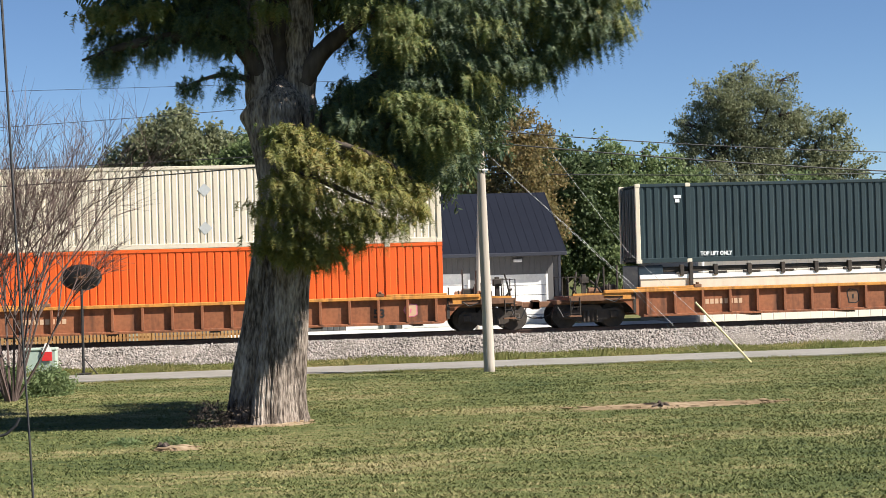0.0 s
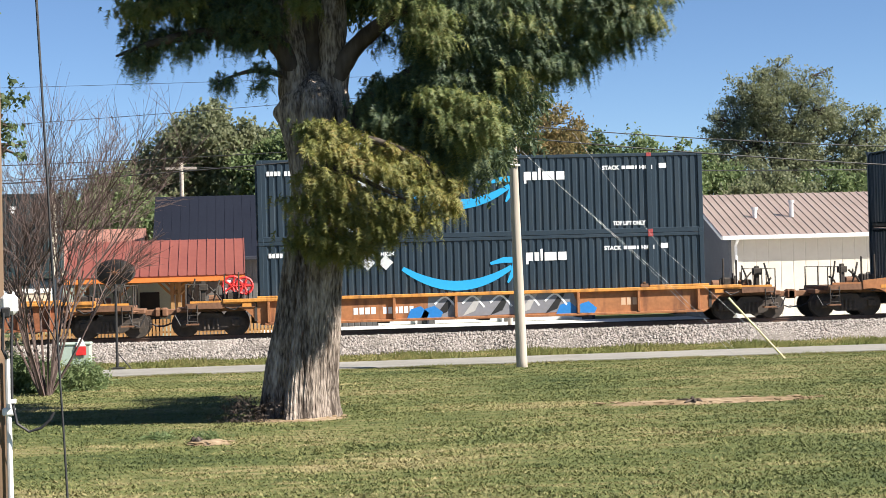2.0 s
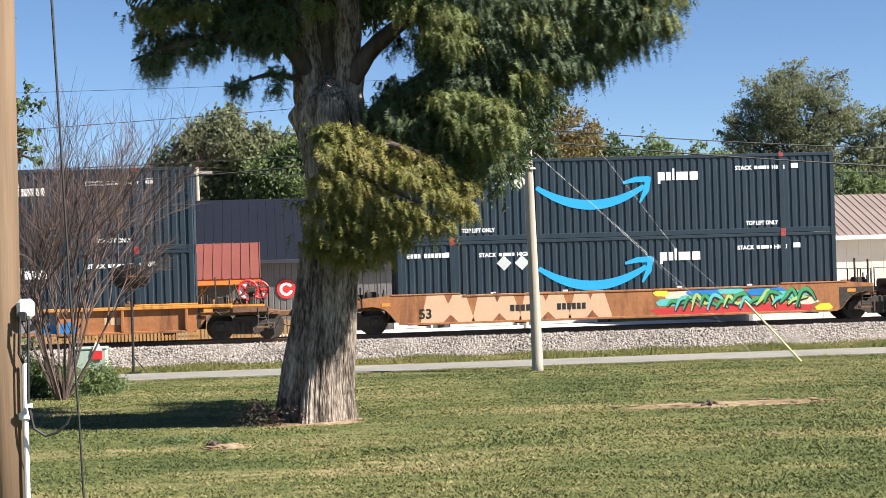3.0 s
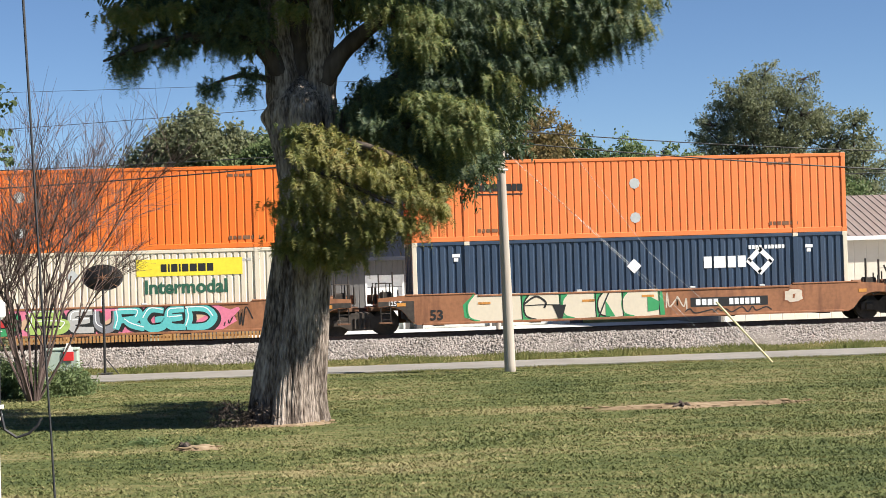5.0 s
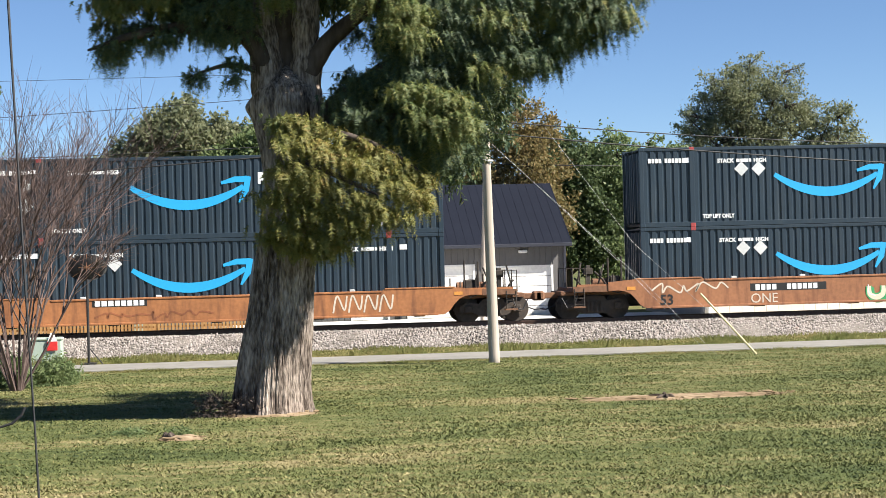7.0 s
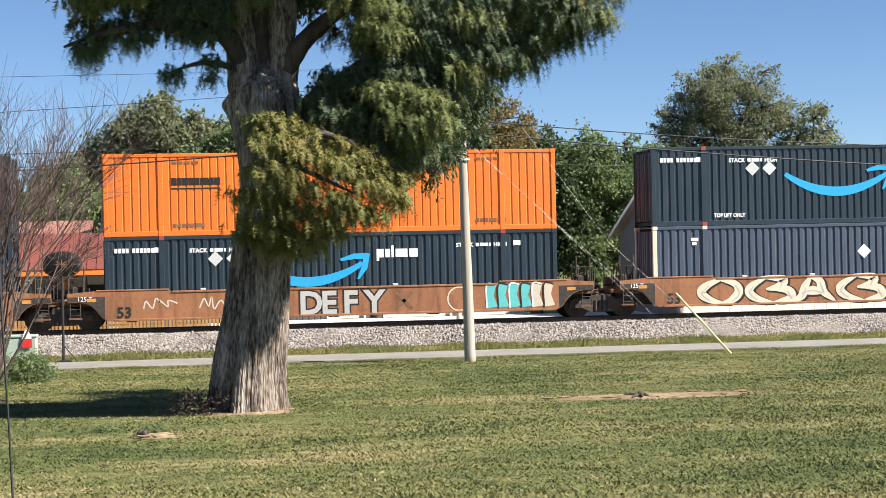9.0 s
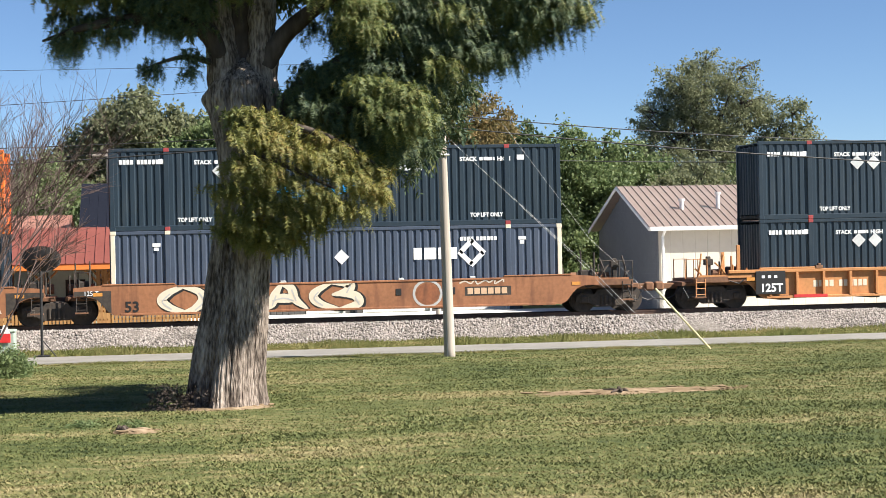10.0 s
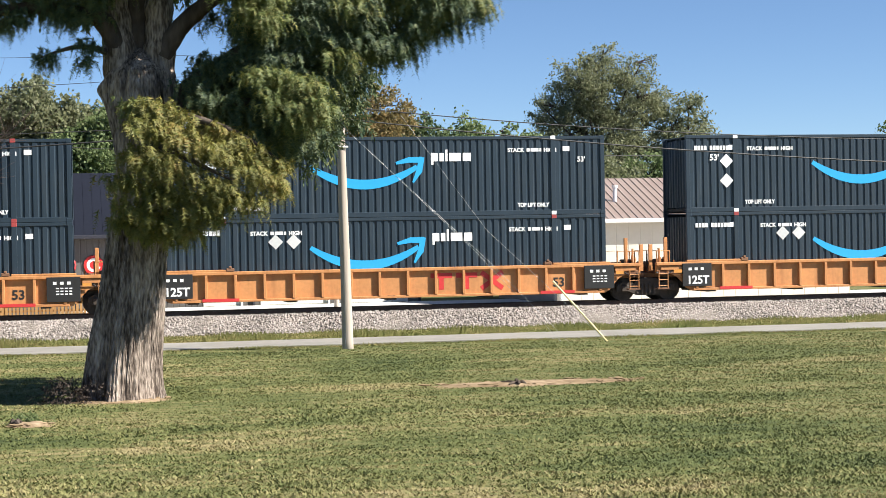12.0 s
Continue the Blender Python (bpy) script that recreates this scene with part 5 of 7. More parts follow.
def beige_hall():
    r = empty("beige_hall", Matrix(), "long beige hall with tan metal roof and grey gable", "building")
    x0, x1, y0, y1, zb, ze, zr = 22.84, 37.9, 80.0, 91.0, -0.8, 3.15, 5.3
    part("front_wall", siding(x0 + 0.1, x1, zb, ze, y0, 0.6, 0.012, 0.9), M["beige_siding"], r)
    part("back_wall", boxes((x0 + 0.1, x1, y1 - 0.1, y1, zb, ze)), M["beige_siding"], r)
    for x in (x0, x1 - 0.1):
        part("end_wall", gable(x, y0 + 0.02, y1 - 0.02, zb, ze - 0.02, zr - 0.15, 0.1), M["blue_grey_siding"], r, "blue-grey lap siding")
    for k in range(16):
        z = zb + 0.2 + k * 0.24
        part("lap_board", boxes((x0 - 0.025, x0, y0 + 0.05, y1 - 0.05, z, z + 0.2)), M["blue_grey_siding"], r)
    for k in range(7):
        z = ze + 0.1 + k * 0.27
        half = (y1 - y0) / 2 * (1 - (z + 0.2 - ze) / (zr - ze)) - 0.1
        if half > 0.2:
            part("lap_board", boxes((x0 - 0.025, x0, 85.5 - half, 85.5 + half, z, z + 0.22)), M["blue_grey_siding"], r)
    seam_roof(r, x0 - 0.45, x1 + 0.3, y0 - 0.45, ze + 0.02, 85.5, zr, "brown_roof", pitch=0.38, label="tan ribbed metal roof", name="roof")
    seam_roof(r, x0 - 0.45, x1 + 0.3, y1 + 0.45, ze + 0.02, 85.5, zr, "brown_roof", pitch=0.38, label="tan ribbed metal roof", name="roof")
    part("gutter", boxes((x0 - 0.45, x1 + 0.3, y0 - 0.56, y0 - 0.45, ze - 0.1, ze + 0.09), bevel=0.02), M["trim"], r)
    seam_roof(r, x0 - 0.5, x0 - 0.45, y0 - 0.45, ze - 0.1, 85.5, zr - 0.12, "trim", pitch=1, thick=0.16, rib=0, name="barge_board")
    seam_roof(r, x0 - 0.5, x0 - 0.45, y1 + 0.45, ze - 0.1, 85.5, zr - 0.12, "trim", pitch=1, thick=0.16, rib=0, name="barge_board")
    part("downpipe", tube([(x0 + 0.3, y0 - 0.5, ze - 0.05), (x0 + 0.28, y0 - 0.12, ze - 0.35), (x0 + 0.28, y0 - 0.1, zb)], 0.07, 8), M["trim"], r)
    for x, h in ((24.7, 0.45), (26.53, 0.75)):
        z = ze + (82 - y0 + 0.45) * (zr - ze) / 5.95
        part("roof_vent", tube([(x, 82, z - 0.1), (x, 82, z + h)], 0.1, 10), M["white_plastic"], r)
        part("vent_cap", tube([(x, 82, z + h), (x, 82, z + h + 0.12)], 0.15, 10), M["white_plastic"], r)
    return r


beige_hall()


def pavilion():
    r = empty("pavilion", Matrix(), "open timber shelter with red metal roof and picket fence", "shelter")
    x0, x1, y0, y1, zb, ze, zr = -7.2, 0.05, 77.0, 83.0, -0.75, 2.05, 3.65
    for y, s in ((y0 - 0.4, 1), (y1 + 0.4, -1)):
        seam_roof(r, x0 - 0.3, x1 + 0.2, y, ze, 80.0, zr, "red_roof", pitch=0.4, label="red ribbed metal roof", name="roof")
        part("fascia", boxes((x0 - 0.3, x1 + 0.2, y - 0.05, y + 0.05, ze - 0.2, ze - 0.01)), M["orange_trim"], r)
    for x in (x0 + 0.2, -5.2, -2.9, -2.6, x1 - 0.4):
        for y in (y0 + 0.1, y1 - 0.1):
            part("post", boxes((x - 0.08, x + 0.08, y - 0.08, y + 0.08, zb, ze - 0.1), bevel=0.01), M["timber"], r)
            for s in (-1, 1):
                part("brace", tube([(x, y, ze - 0.8), (x + s * 0.65, y, ze - 0.15)], 0.05, 4), M["timber"], r)
    part("beam", boxes((x0, x1, y0, y0 + 0.16, ze - 0.25, ze - 0.05), (x0, x1, y1 - 0.16, y1, ze - 0.25, ze - 0.05)), M["timber"], r)
    part("back_wall", boxes((x0 + 0.3, -3.1, y1 - 0.4, y1 - 0.3, zb, ze - 0.3)), M["far_wall"], r, "pale green boarded wall")
    part("back_wall", boxes((-2.4, x1 - 0.2, y1 - 0.4, y1 - 0.3, zb, ze - 0.3)), M["grey_siding"], r)
    part("doorway", boxes((-4.6, -3.7, y1 - 0.42, y1 - 0.41, zb, 1.35)), M["void"], r)
    return r


pavilion()


def picket_fence():
    r = empty("picket_fence", pose(0, 75.0, 0), "low golden picket fence", "fence")
    part("rail", boxes((-9.5, 1.5, 0.02, 0.06, -0.3, -0.22), (-9.5, 1.5, 0.02, 0.06, 0.05, 0.13)), M["timber"], r)
    bm = boxes((-0.05, 0.05, -0.02, 0.018, -0.74, 0.3))
    first = part("picket", bm, M["timber"], r, at=pose(-9.4, 0, 0))
    for k in range(1, 72):
        link_mesh("picket", first.data, None, r, at=pose(-9.4 + k * 0.152, 0, 0.01 * random.uniform(-1, 1)))
    return r


picket_fence()


def wheel_sign(x, z, rad):
    r = empty("wheel_sign", pose(x, 76.3, z), "red round wheel-shaped sign on the shelter", "sign")
    part("rim", tube([(rad * math.cos(k * 0.4488), 0, rad * math.sin(k * 0.4488)) for k in range(15)], 0.06, 6, caps=False), M["red"], r)
    part("disc", tube([(0, 0.02, 0), (0, 0.06, 0)], rad * 0.9, 20), M["white_plastic"], r)
    part("hub", tube([(0, -0.02, 0), (0, 0.01, 0)], rad * 0.4, 16), M["red"], r)
    for k in range(5):
        part("spoke", tube([(0, -0.01, 0), (rad * math.cos(k * 1.2566), -0.01, rad * math.sin(k * 1.2566))], 0.05, 5), M["red"], r)
    part("post", tube([(0, 0.06, 0), (0, 0.06, -z - 0.75)], 0.04, 6), M["dark_metal"], r)


wheel_sign(-0.3, 1.6, 0.42)
wheel_sign(0.22, 1.6, 0.36)


def low_house():
    r = empty("house", Matrix(), "low house with faded red shingle roof", "house")
    part("wall", boxes((-13.5, -5.4, 93.2, 93.4, -0.8, 2.6), (-13.5, -5.4, 101, 101.2, -0.8, 2.6), (-13.5, -13.3, 93.4, 101, -0.8, 2.6), (-5.6, -5.4, 93.4, 101, -0.8, 2.6)), M["far_wall"], r)
    seam_roof(r, -14, -5.0, 92.7, 2.5, 97.2, 4.6, "old_roof", pitch=3, name="roof")
    seam_roof(r, -14, -5.0, 101.7, 2.5, 97.2, 4.6, "old_roof", pitch=3, name="roof")
    return r


low_house()


def white_shed():
    r = empty("shed", Matrix(), "small white shed with pale roof", "shed")
    part("wall", boxes((41.2, 45, 96, 96.2, -0.8, 2.9), (41.2, 45, 100, 100.2, -0.8, 2.9), (41.2, 41.4, 96.2, 100, -0.8, 2.9), (44.8, 45, 96.2, 100, -0.8, 2.9)), M["trim"], r)
    seam_roof(r, 40.9, 45.3, 95.6, 2.85, 98.1, 3.9, "brown_roof", pitch=0.5, name="roof")
    seam_roof(r, 40.9, 45.3, 100.6, 2.85, 98.1, 3.9, "brown_roof", pitch=0.5, name="roof")


white_shed()


# ---- poles and wires ----
def utility_pole(x, y, zb, zt, lean, r0, r1, label):
    r = empty("utility_pole", pose(x, y, zb), label, "pole", "utility poles")
    h = zt - zb
    n = 14
    part("shaft", tube([(lean * (k / n), 0.01 * math.sin(k), -0.3 + (h + 0.3) * k / n) for k in range(n + 1)], [r0 + (r1 - r0) * k / n for k in range(n + 1)], 16), M["pole"], r, smooth=True)
    return r


P = (8.24, 51.19, -0.76)
pole = utility_pole(*P, 6.25, -0.12, 0.17, 0.12, "short weathered grey wooden utility pole on the lawn")
part("pole_cap", boxes((-0.24, 0.0, -0.13, 0.1, 6.98, 7.02)), M["dark_metal"], pole)
part("clamp", boxes((-0.27, 0.08, -0.16, -0.09, 6.62, 6.74), bevel=0.015), M["dark_metal"], pole)
part("clamp", boxes((-0.25, 0.08, -0.17, -0.1, 5.94, 6.0), bevel=0.015), M["white_plastic"], pole)
part("ground_wire", tube([(-0.16, -0.08, 6.4), (-0.12, -0.11, 3.0), (-0.1, -0.13, 0.0)], 0.006, 5), M["steel_wire"], pole)
utility_pole(12.05, 78.0, -0.75, 6.8, 0.3, 0.12, 0.09, "thin grey pole beside the yard")
cross = utility_pole(-3.2, 104.0, -0.8, 8.6, 0.0, 0.16, 0.12, "distant pole with crossarm behind the roofs")
part("crossarm", boxes((-0.9, 0.9, -0.1, 0.02, 9.0, 9.14)), M["pole"], cross)


def wire(points, r, mat="wire", label="thin black overhead wire", name="overhead_wire", cat="wire"):
    return tagged(part(name, tube(points, r, 6), M[mat]), label, cat, "overhead wires")


TOP = (8.12, 51.1, 6.05)
wire(sag((8.14, 51.1, 6.4), (34, 51.5, 5.35), 0.38), 0.016)
wire(sag(TOP, (34, 51.4, 4.35), 0.3), 0.022, label="black telephone cable between poles")
wire(sag((8.1, 51.1, 6.0), (-20, 51.6, 4.9), 0.42), 0.022, label="black telephone cable between poles")
wire(sag((8.14, 51.1, 6.05), (-20, 51.3, 5.5), 0.25), 0.014)
wire(sag((-30, 80, 8.2), (14, 80, 10.6), 0.25), 0.014)
wire(sag((-30, 80, 10.6), (14, 80, 11.15), 0.15), 0.01)
wire(sag((6, 104, 8.4), (60, 104, 7.6), 0.6), 0.03)
wire(sag((-30, 104, 8.0), (-3.2, 104, 8.4), 0.5), 0.022)
wire(sag((-3.2, 104, 8.4), (18, 104, 8.2), 0.4), 0.022)
wire([(8.5, 51.05, 5.5), (12.5, 50.9, 1.75), (14.9, 50.85, -0.72)], 0.004, "steel_wire", "galvanised guy wire of the pole", "guy_wire")
wire([(8.3, 51.05, 5.7), (12.05, 50.95, 2.1), (14.7, 50.9, -0.72)], 0.004, "steel_wire", "galvanised guy wire of the pole", "guy_wire")
wire([(9.9, 51.0, 6.15), (12.4, 50.7, 2.68), (16.1, 50.79, -0.75)], 0.004, "steel_wire", "galvanised guy wire of the pole", "guy_wire")
tagged(part("guy_guard", tube([(14.43, 50.77, 1.12), (16.1, 50.77, -0.74)], 0.03, 10), M["guard"]), "pale yellow plastic guard on a guy wire", "guy guard")


# ---- near pole with meter, conduit and cables ----
def service_pole():
    r = empty("service_pole", pose(-2.0, 14.0, 0.08), "brown treated wooden service pole with meter and white conduit", "pole")
    part("shaft", tube([(0.0, 0, -0.3), (0.01, 0, 1.9), (0.06, 0, 6.5)], (0.165, 0.16, 0.145), 20), M["new_pole"], r, smooth=True)
    part("conduit", tube([(0.2, -0.1, -0.3), (0.2, -0.1, 1.72)], 0.022, 10), M["white_plastic"], r, "white plastic conduit")
    part("strap", boxes((0.15, 0.25, -0.13, -0.07, 1.28, 1.34), bevel=0.01), M["white_plastic"], r)
    b = part("meter_box", boxes((0.16, 0.29, -0.17, -0.05, 2.06, 2.22), bevel=0.03), M["white_plastic"], r, "grey-white plastic junction box")
    part("cover", boxes((0.17, 0.24, -0.185, -0.17, 2.04, 2.12), bevel=0.01), M["dark_metal"], b)
    part("lead", tube([(0.19, -0.18, 2.08), (0.18, -0.18, 1.95), (0.17, -0.15, 1.8), (0.2, -0.13, 1.72)], 0.012, 6), M["wire"], r)
    part("cable_loop", tube([(0.25, -0.16, 2.06), (0.24, -0.17, 1.75), (0.235, -0.17, 1.4), (0.27, -0.17, 1.22), (0.36, -0.17, 1.155), (0.45, -0.17, 1.18), (0.52, -0.17, 1.24), (0.55, -0.17, 1.3)], 0.012, 6), M["wire"], r)
    part("loop_tie", boxes((0.215, 0.265, -0.2, -0.14, 1.38, 1.41)), M["white_plastic"], r)
    return r


service_pole()
wire([(-1.48, 13.5, 5.6), (-1.465, 13.5, 4.56), (-1.405, 13.5, 2.75), (-1.33, 13.5, 0.8), (-1.31, 13.5, 0.09)], 0.008, label="black cable running down to the lawn", name="drop_cable")
wire([(-1.485, 13.5, 5.6), (-1.47, 13.5, 4.56), (-1.425, 13.5, 3.3), (-1.395, 13.5, 2.4), (-1.345, 13.5, 1.2), (-1.31, 13.49, 0.09)], 0.009, label="black cable running down to the lawn", name="drop_cable")


# ---- small things on the lawn ----
def dish():
    r = empty("satellite_dish", pose(-3.97, 57.4, -0.76), "dark mesh satellite dish on a post", "dish")
    part("mast", tube([(0, 0, 0), (0, 0, 2.75)], 0.045, 10), M["dark_metal"], r)
    part("stay", tube([(0.0, 0, 0.55), (0.45, -0.1, 0.0)], 0.02, 6), M["dark_metal"], r)
    part("foot", boxes((-0.25, 0.25, -0.25, 0.25, 0.0, 0.05)), M["dark_metal"], r)
    bm = bmesh.new()
    rings, segs = 7, 28
    grid = []
    for i in range(rings + 1):
        q = i / rings
        grid.append([bm.verts.new((0.66 * q * math.cos(a), -0.12 * (1 - q * q), 3.12 + 0.43 * q * math.sin(a))) for a in (2 * math.pi * k / segs for k in range(segs))])
    for a, b in zip(grid, grid[1:]):
        for k in range(segs):
            bm.faces.new((a[k], a[(k + 1) % segs], b[(k + 1) % segs], b[k]))
    bmesh.ops.solidify(bm, geom=bm.faces[:], thickness=0.015)
    part("bowl", bm, M["dark_metal"], r, "perforated dark bowl", smooth=True)
    for k in range(8):
        a = k * math.pi / 4
        part("rib", tube([(0, -0.14, 3.12), (0.64 * math.cos(a), -0.02, 3.12 + 0.42 * math.sin(a))], 0.012, 5), M["rusty"], r)
    return r


dish()


def utility_box():
    r = empty("utility_box", pose(-5.5, 59.3, -0.77), "pale green ground utility box with a red and white marker", "utility box")
    part("body", boxes((-0.55, 0.55, -0.35, 0.35, 0, 0.75), bevel=0.04), M["green_box"], r)
    part("lid", boxes((-0.58, 0.58, -0.38, 0.38, 0.75, 0.84), bevel=0.03), M["green_box"], r)
    part("marker", boxes((0.08, 0.42, -0.42, -0.39, 0.42, 0.72), bevel=0.01), M["red"], r, "red marker plate")
    part("marker_top", extrude_xz([(0.1, 0.72), (0.42, 0.72), (0.3, 1.0), (0.2, 1.0)], -0.42, -0.39), M["white_plastic"], r)
    return r


utility_box()


def earth_patch(name, x, y, rx, ry, mat, label, n=70, seed=1):
    """A worn patch: a thin ragged skin of soil and a scatter of lumps on it."""
    rnd = random.Random(seed)
    bm = bmesh.new()
    rings = []
    for i in range(7):
        q = i / 6
        rings.append([bm.verts.new((x + rx * q * math.cos(a) * (1 + 0.35 * noise.noise((math.cos(a) * 1.7 + seed, math.sin(a) * 1.7, q))), y + ry * q * math.sin(a) * (1 + 0.45 * noise.noise((math.cos(a) * 2, math.sin(a) * 2 + seed, q))), lawn_z(y + ry * q * math.sin(a)) + 0.055 * (1 - q ** 2) + 0.006)) for a in (2 * math.pi * k / 40 for k in range(40))])
    for a, b in zip(rings, rings[1:]):
        for k in range(40):
            bm.faces.new((a[k], a[(k + 1) % 40], b[(k + 1) % 40], b[k]))
    ob = tagged(part(name, bm, M[mat]), label, "bare patch", kind="structure")
    bm = bmesh.new()
    for k in range(n):
        a, q = rnd.uniform(0, 6.28), rnd.uniform(0, 1) ** 0.6
        px, py, s = x + rx * q * math.cos(a), y + ry * q * math.sin(a), rnd.uniform(0.02, 0.07)
        m = Matrix.Translation((px, py, lawn_z(py) + 0.04)) @ Euler((0, 0, rnd.random() * 3)).to_matrix().to_4x4() @ Matrix.Diagonal((s * rnd.uniform(1, 3), s, s * 0.35, 1))
        bmesh.ops.create_icosphere(bm, subdivisions=1, radius=1, matrix=m)
    part("wood_chips", bm, M["dirt"], ob)
    return ob


earth_patch("earth_patch", 8.75, 32.15, 2.2, 0.7, "dirt", "bare brown earth and root chips in the lawn", 60, 2)
earth_patch("root_patch", -0.5, 26.6, 0.34, 0.32, "dirt", "small root stump and bare earth in the lawn", 16, 5)

earth_patch("trunk_soil", 1.0, 31.45, 0.95, 0.62, "dirt", "pale bare soil round the foot of the trunk", 24, 9)


def root_bits(x, y, n, r, label, seed):
    rnd = random.Random(seed)
    ob = empty("root_stub", pose(x, y, lawn_z(y)), label, "root")
    for k in range(n):
        a = rnd.uniform(0, 6.28)
        d = Vector((math.cos(a), math.sin(a), 0)) * r * rnd.uniform(0.3, 1)
        part("root", tube([(0, 0, 0.02), d * 0.5 + Vector((0, 0, rnd.uniform(0.03, 0.09))), d + Vector((0, 0, rnd.uniform(0.0, 0.06)))], (0.05, 0.04, 0.015), 6), M["limb"], ob)


root_bits(8.35, 31.9, 9, 0.4, "dark old root stubs in bare earth", 3)
root_bits(-0.72, 26.7, 8, 0.22, "dark old root stubs in the lawn", 4)


# ---- trees ----
def sprays(name, blobs, density, leaf, droop, seed, twig=(0.22, 0.5), leaflets=11, fill=0.35, clump=0.24, hang=1.3, slim=0.28):
    """Drooping feathery sprays round a set of ellipsoids: each spray is a hanging twig with leaflets on both sides."""
    rng = np.random.default_rng(seed)
    C, A, B = [], [], []
    for bx, by, bz, rx, ry, rz in blobs:
        n = int(density * (rx * ry + ry * rz + rx * rz))
        m = max(6, n // 26)
        cd = rng.normal(size=(m, 3))
        cd /= np.linalg.norm(cd, axis=1)[:, None]
        cq = np.where(rng.random(m) < fill, rng.uniform(0.2, 0.75, m), rng.uniform(0.75, 1.12, m))
        centre = np.array((bx, by, bz)) + cd * cq[:, None] * np.array((rx, ry, rz))
        pick = rng.integers(0, m, n)
        d = cd[pick]
        size = clump * (0.7 + 0.6 * rng.random(m))[pick]
        p = centre[pick] + rng.normal(size=(n, 3)) * (size * 0.42)[:, None] * np.array((1.25, 1.25, 0.6))
        p[:, 2] -= size * hang * rng.random(n) ** 1.3
        out = d * np.array((1, 1, 0.35))
        way = out * (1 - droop) + np.array((0, 0, -1.0)) * droop + rng.normal(size=(n, 3)) * 0.28
        way /= np.linalg.norm(way, axis=1)[:, None]
        ln = rng.uniform(*twig, n)
        ref = rng.normal(size=(n, 3))
        side = np.cross(way, ref)
        side /= np.linalg.norm(side, axis=1)[:, None]
        for k in range(leaflets):
            u = (k + 0.5) / leaflets
            s = 1 if k % 2 else -1
            w = leaf * (0.75 + 0.5 * math.sin(math.pi * u)) * rng.uniform(0.7, 1.3, n)
            dirn = side * s * 0.75 + way * 0.6 + np.array((0, 0, -0.25)) + rng.normal(size=(n, 3)) * 0.25
            dirn /= np.linalg.norm(dirn, axis=1)[:, None]
            wide = np.cross(dirn, rng.normal(size=(n, 3)))
            wide /= np.linalg.norm(wide, axis=1)[:, None]
            bend = np.stack((np.zeros(n), np.zeros(n), -0.25 * (u * ln) ** 2), 1)
            c = p + way * (u * ln)[:, None] + bend
            C.append(c + dirn * w[:, None]), A.append(dirn * w[:, None]), B.append(wide * (w * slim)[:, None])
    return quads(name, np.concatenate(C), np.concatenate(A), np.concatenate(B))


def tassels(name, boughs, per_metre, seed, leaf=0.031, leaflets=28):
    """Feathery sprays that leave a bough to its sides and hang down; each boughs row is (points, radius, shortest, longest)."""
    rng = np.random.default_rng(seed)
    V = []
    for pts, rad, lo, hi in boughs:
        p = np.array(pts, float)
        seg = np.linalg.norm(np.diff(p, axis=0), axis=1)
        total = float(seg.sum())
        n = max(8, int(per_metre * total * rad / 0.2))
        # sprays gather in clumps along the bough
        m = max(3, n // 24)
        at = np.sort(rng.uniform(0, total, m))[rng.integers(0, m, n)] + rng.normal(0, 0.06, n)
        cum = np.concatenate(((0.0,), np.cumsum(seg)))
        at = np.clip(at, 0, total)
        base = np.stack([np.interp(at, cum, p[:, c]) for c in range(3)], 1)
        off = rng.normal(size=(n, 3)) * np.array((0.55, 0.75, 0.38)) * rad
        base = base + off
        tip = (p[-1] - p[0]) / total
        out = off / (np.linalg.norm(off, axis=1)[:, None] + 1e-6) + tip * 0.5 + rng.normal(size=(n, 3)) * 0.45
        out[:, 2] = np.minimum(out[:, 2], 0.25)
        out /= np.linalg.norm(out, axis=1)[:, None]
        ln = rng.uniform(lo, hi, n) * rng.uniform(0.6, 1.0, n)
        side = np.cross(out, np.array((0, 0, 1.0)) + rng.normal(size=(n, 3)) * 0.6)
        side /= np.linalg.norm(side, axis=1)[:, None] + 1e-6
        for k in range(leaflets):
            u = (k + 0.6) / leaflets
            c = base + out * (ln * 0.5 * u)[:, None]
            c[:, 2] -= ln * (0.15 * u + 0.75 * u * u)
            run = out * 0.5 + np.array((0, 0, -0.15 - 1.5 * u))
            run /= np.linalg.norm(run, axis=1)[:, None]
            s = 1 if k % 2 else -1
            w = leaf * (0.55 + 0.8 * math.sin(math.pi * min(1.0, 0.15 + u * 0.85))) * rng.uniform(0.7, 1.35, n)
            d = side * s * 0.8 + run * 0.55 + rng.normal(size=(n, 3)) * 0.3
            d /= np.linalg.norm(d, axis=1)[:, None]
            half = run * (w * 0.27)[:, None]
            V.append(np.stack((c - half, c + half, c + d * (2 * w)[:, None]), 1))
    v = np.concatenate(V).reshape(-1, 3)
    return quick_mesh(name, v, np.arange(len(v)), 3)


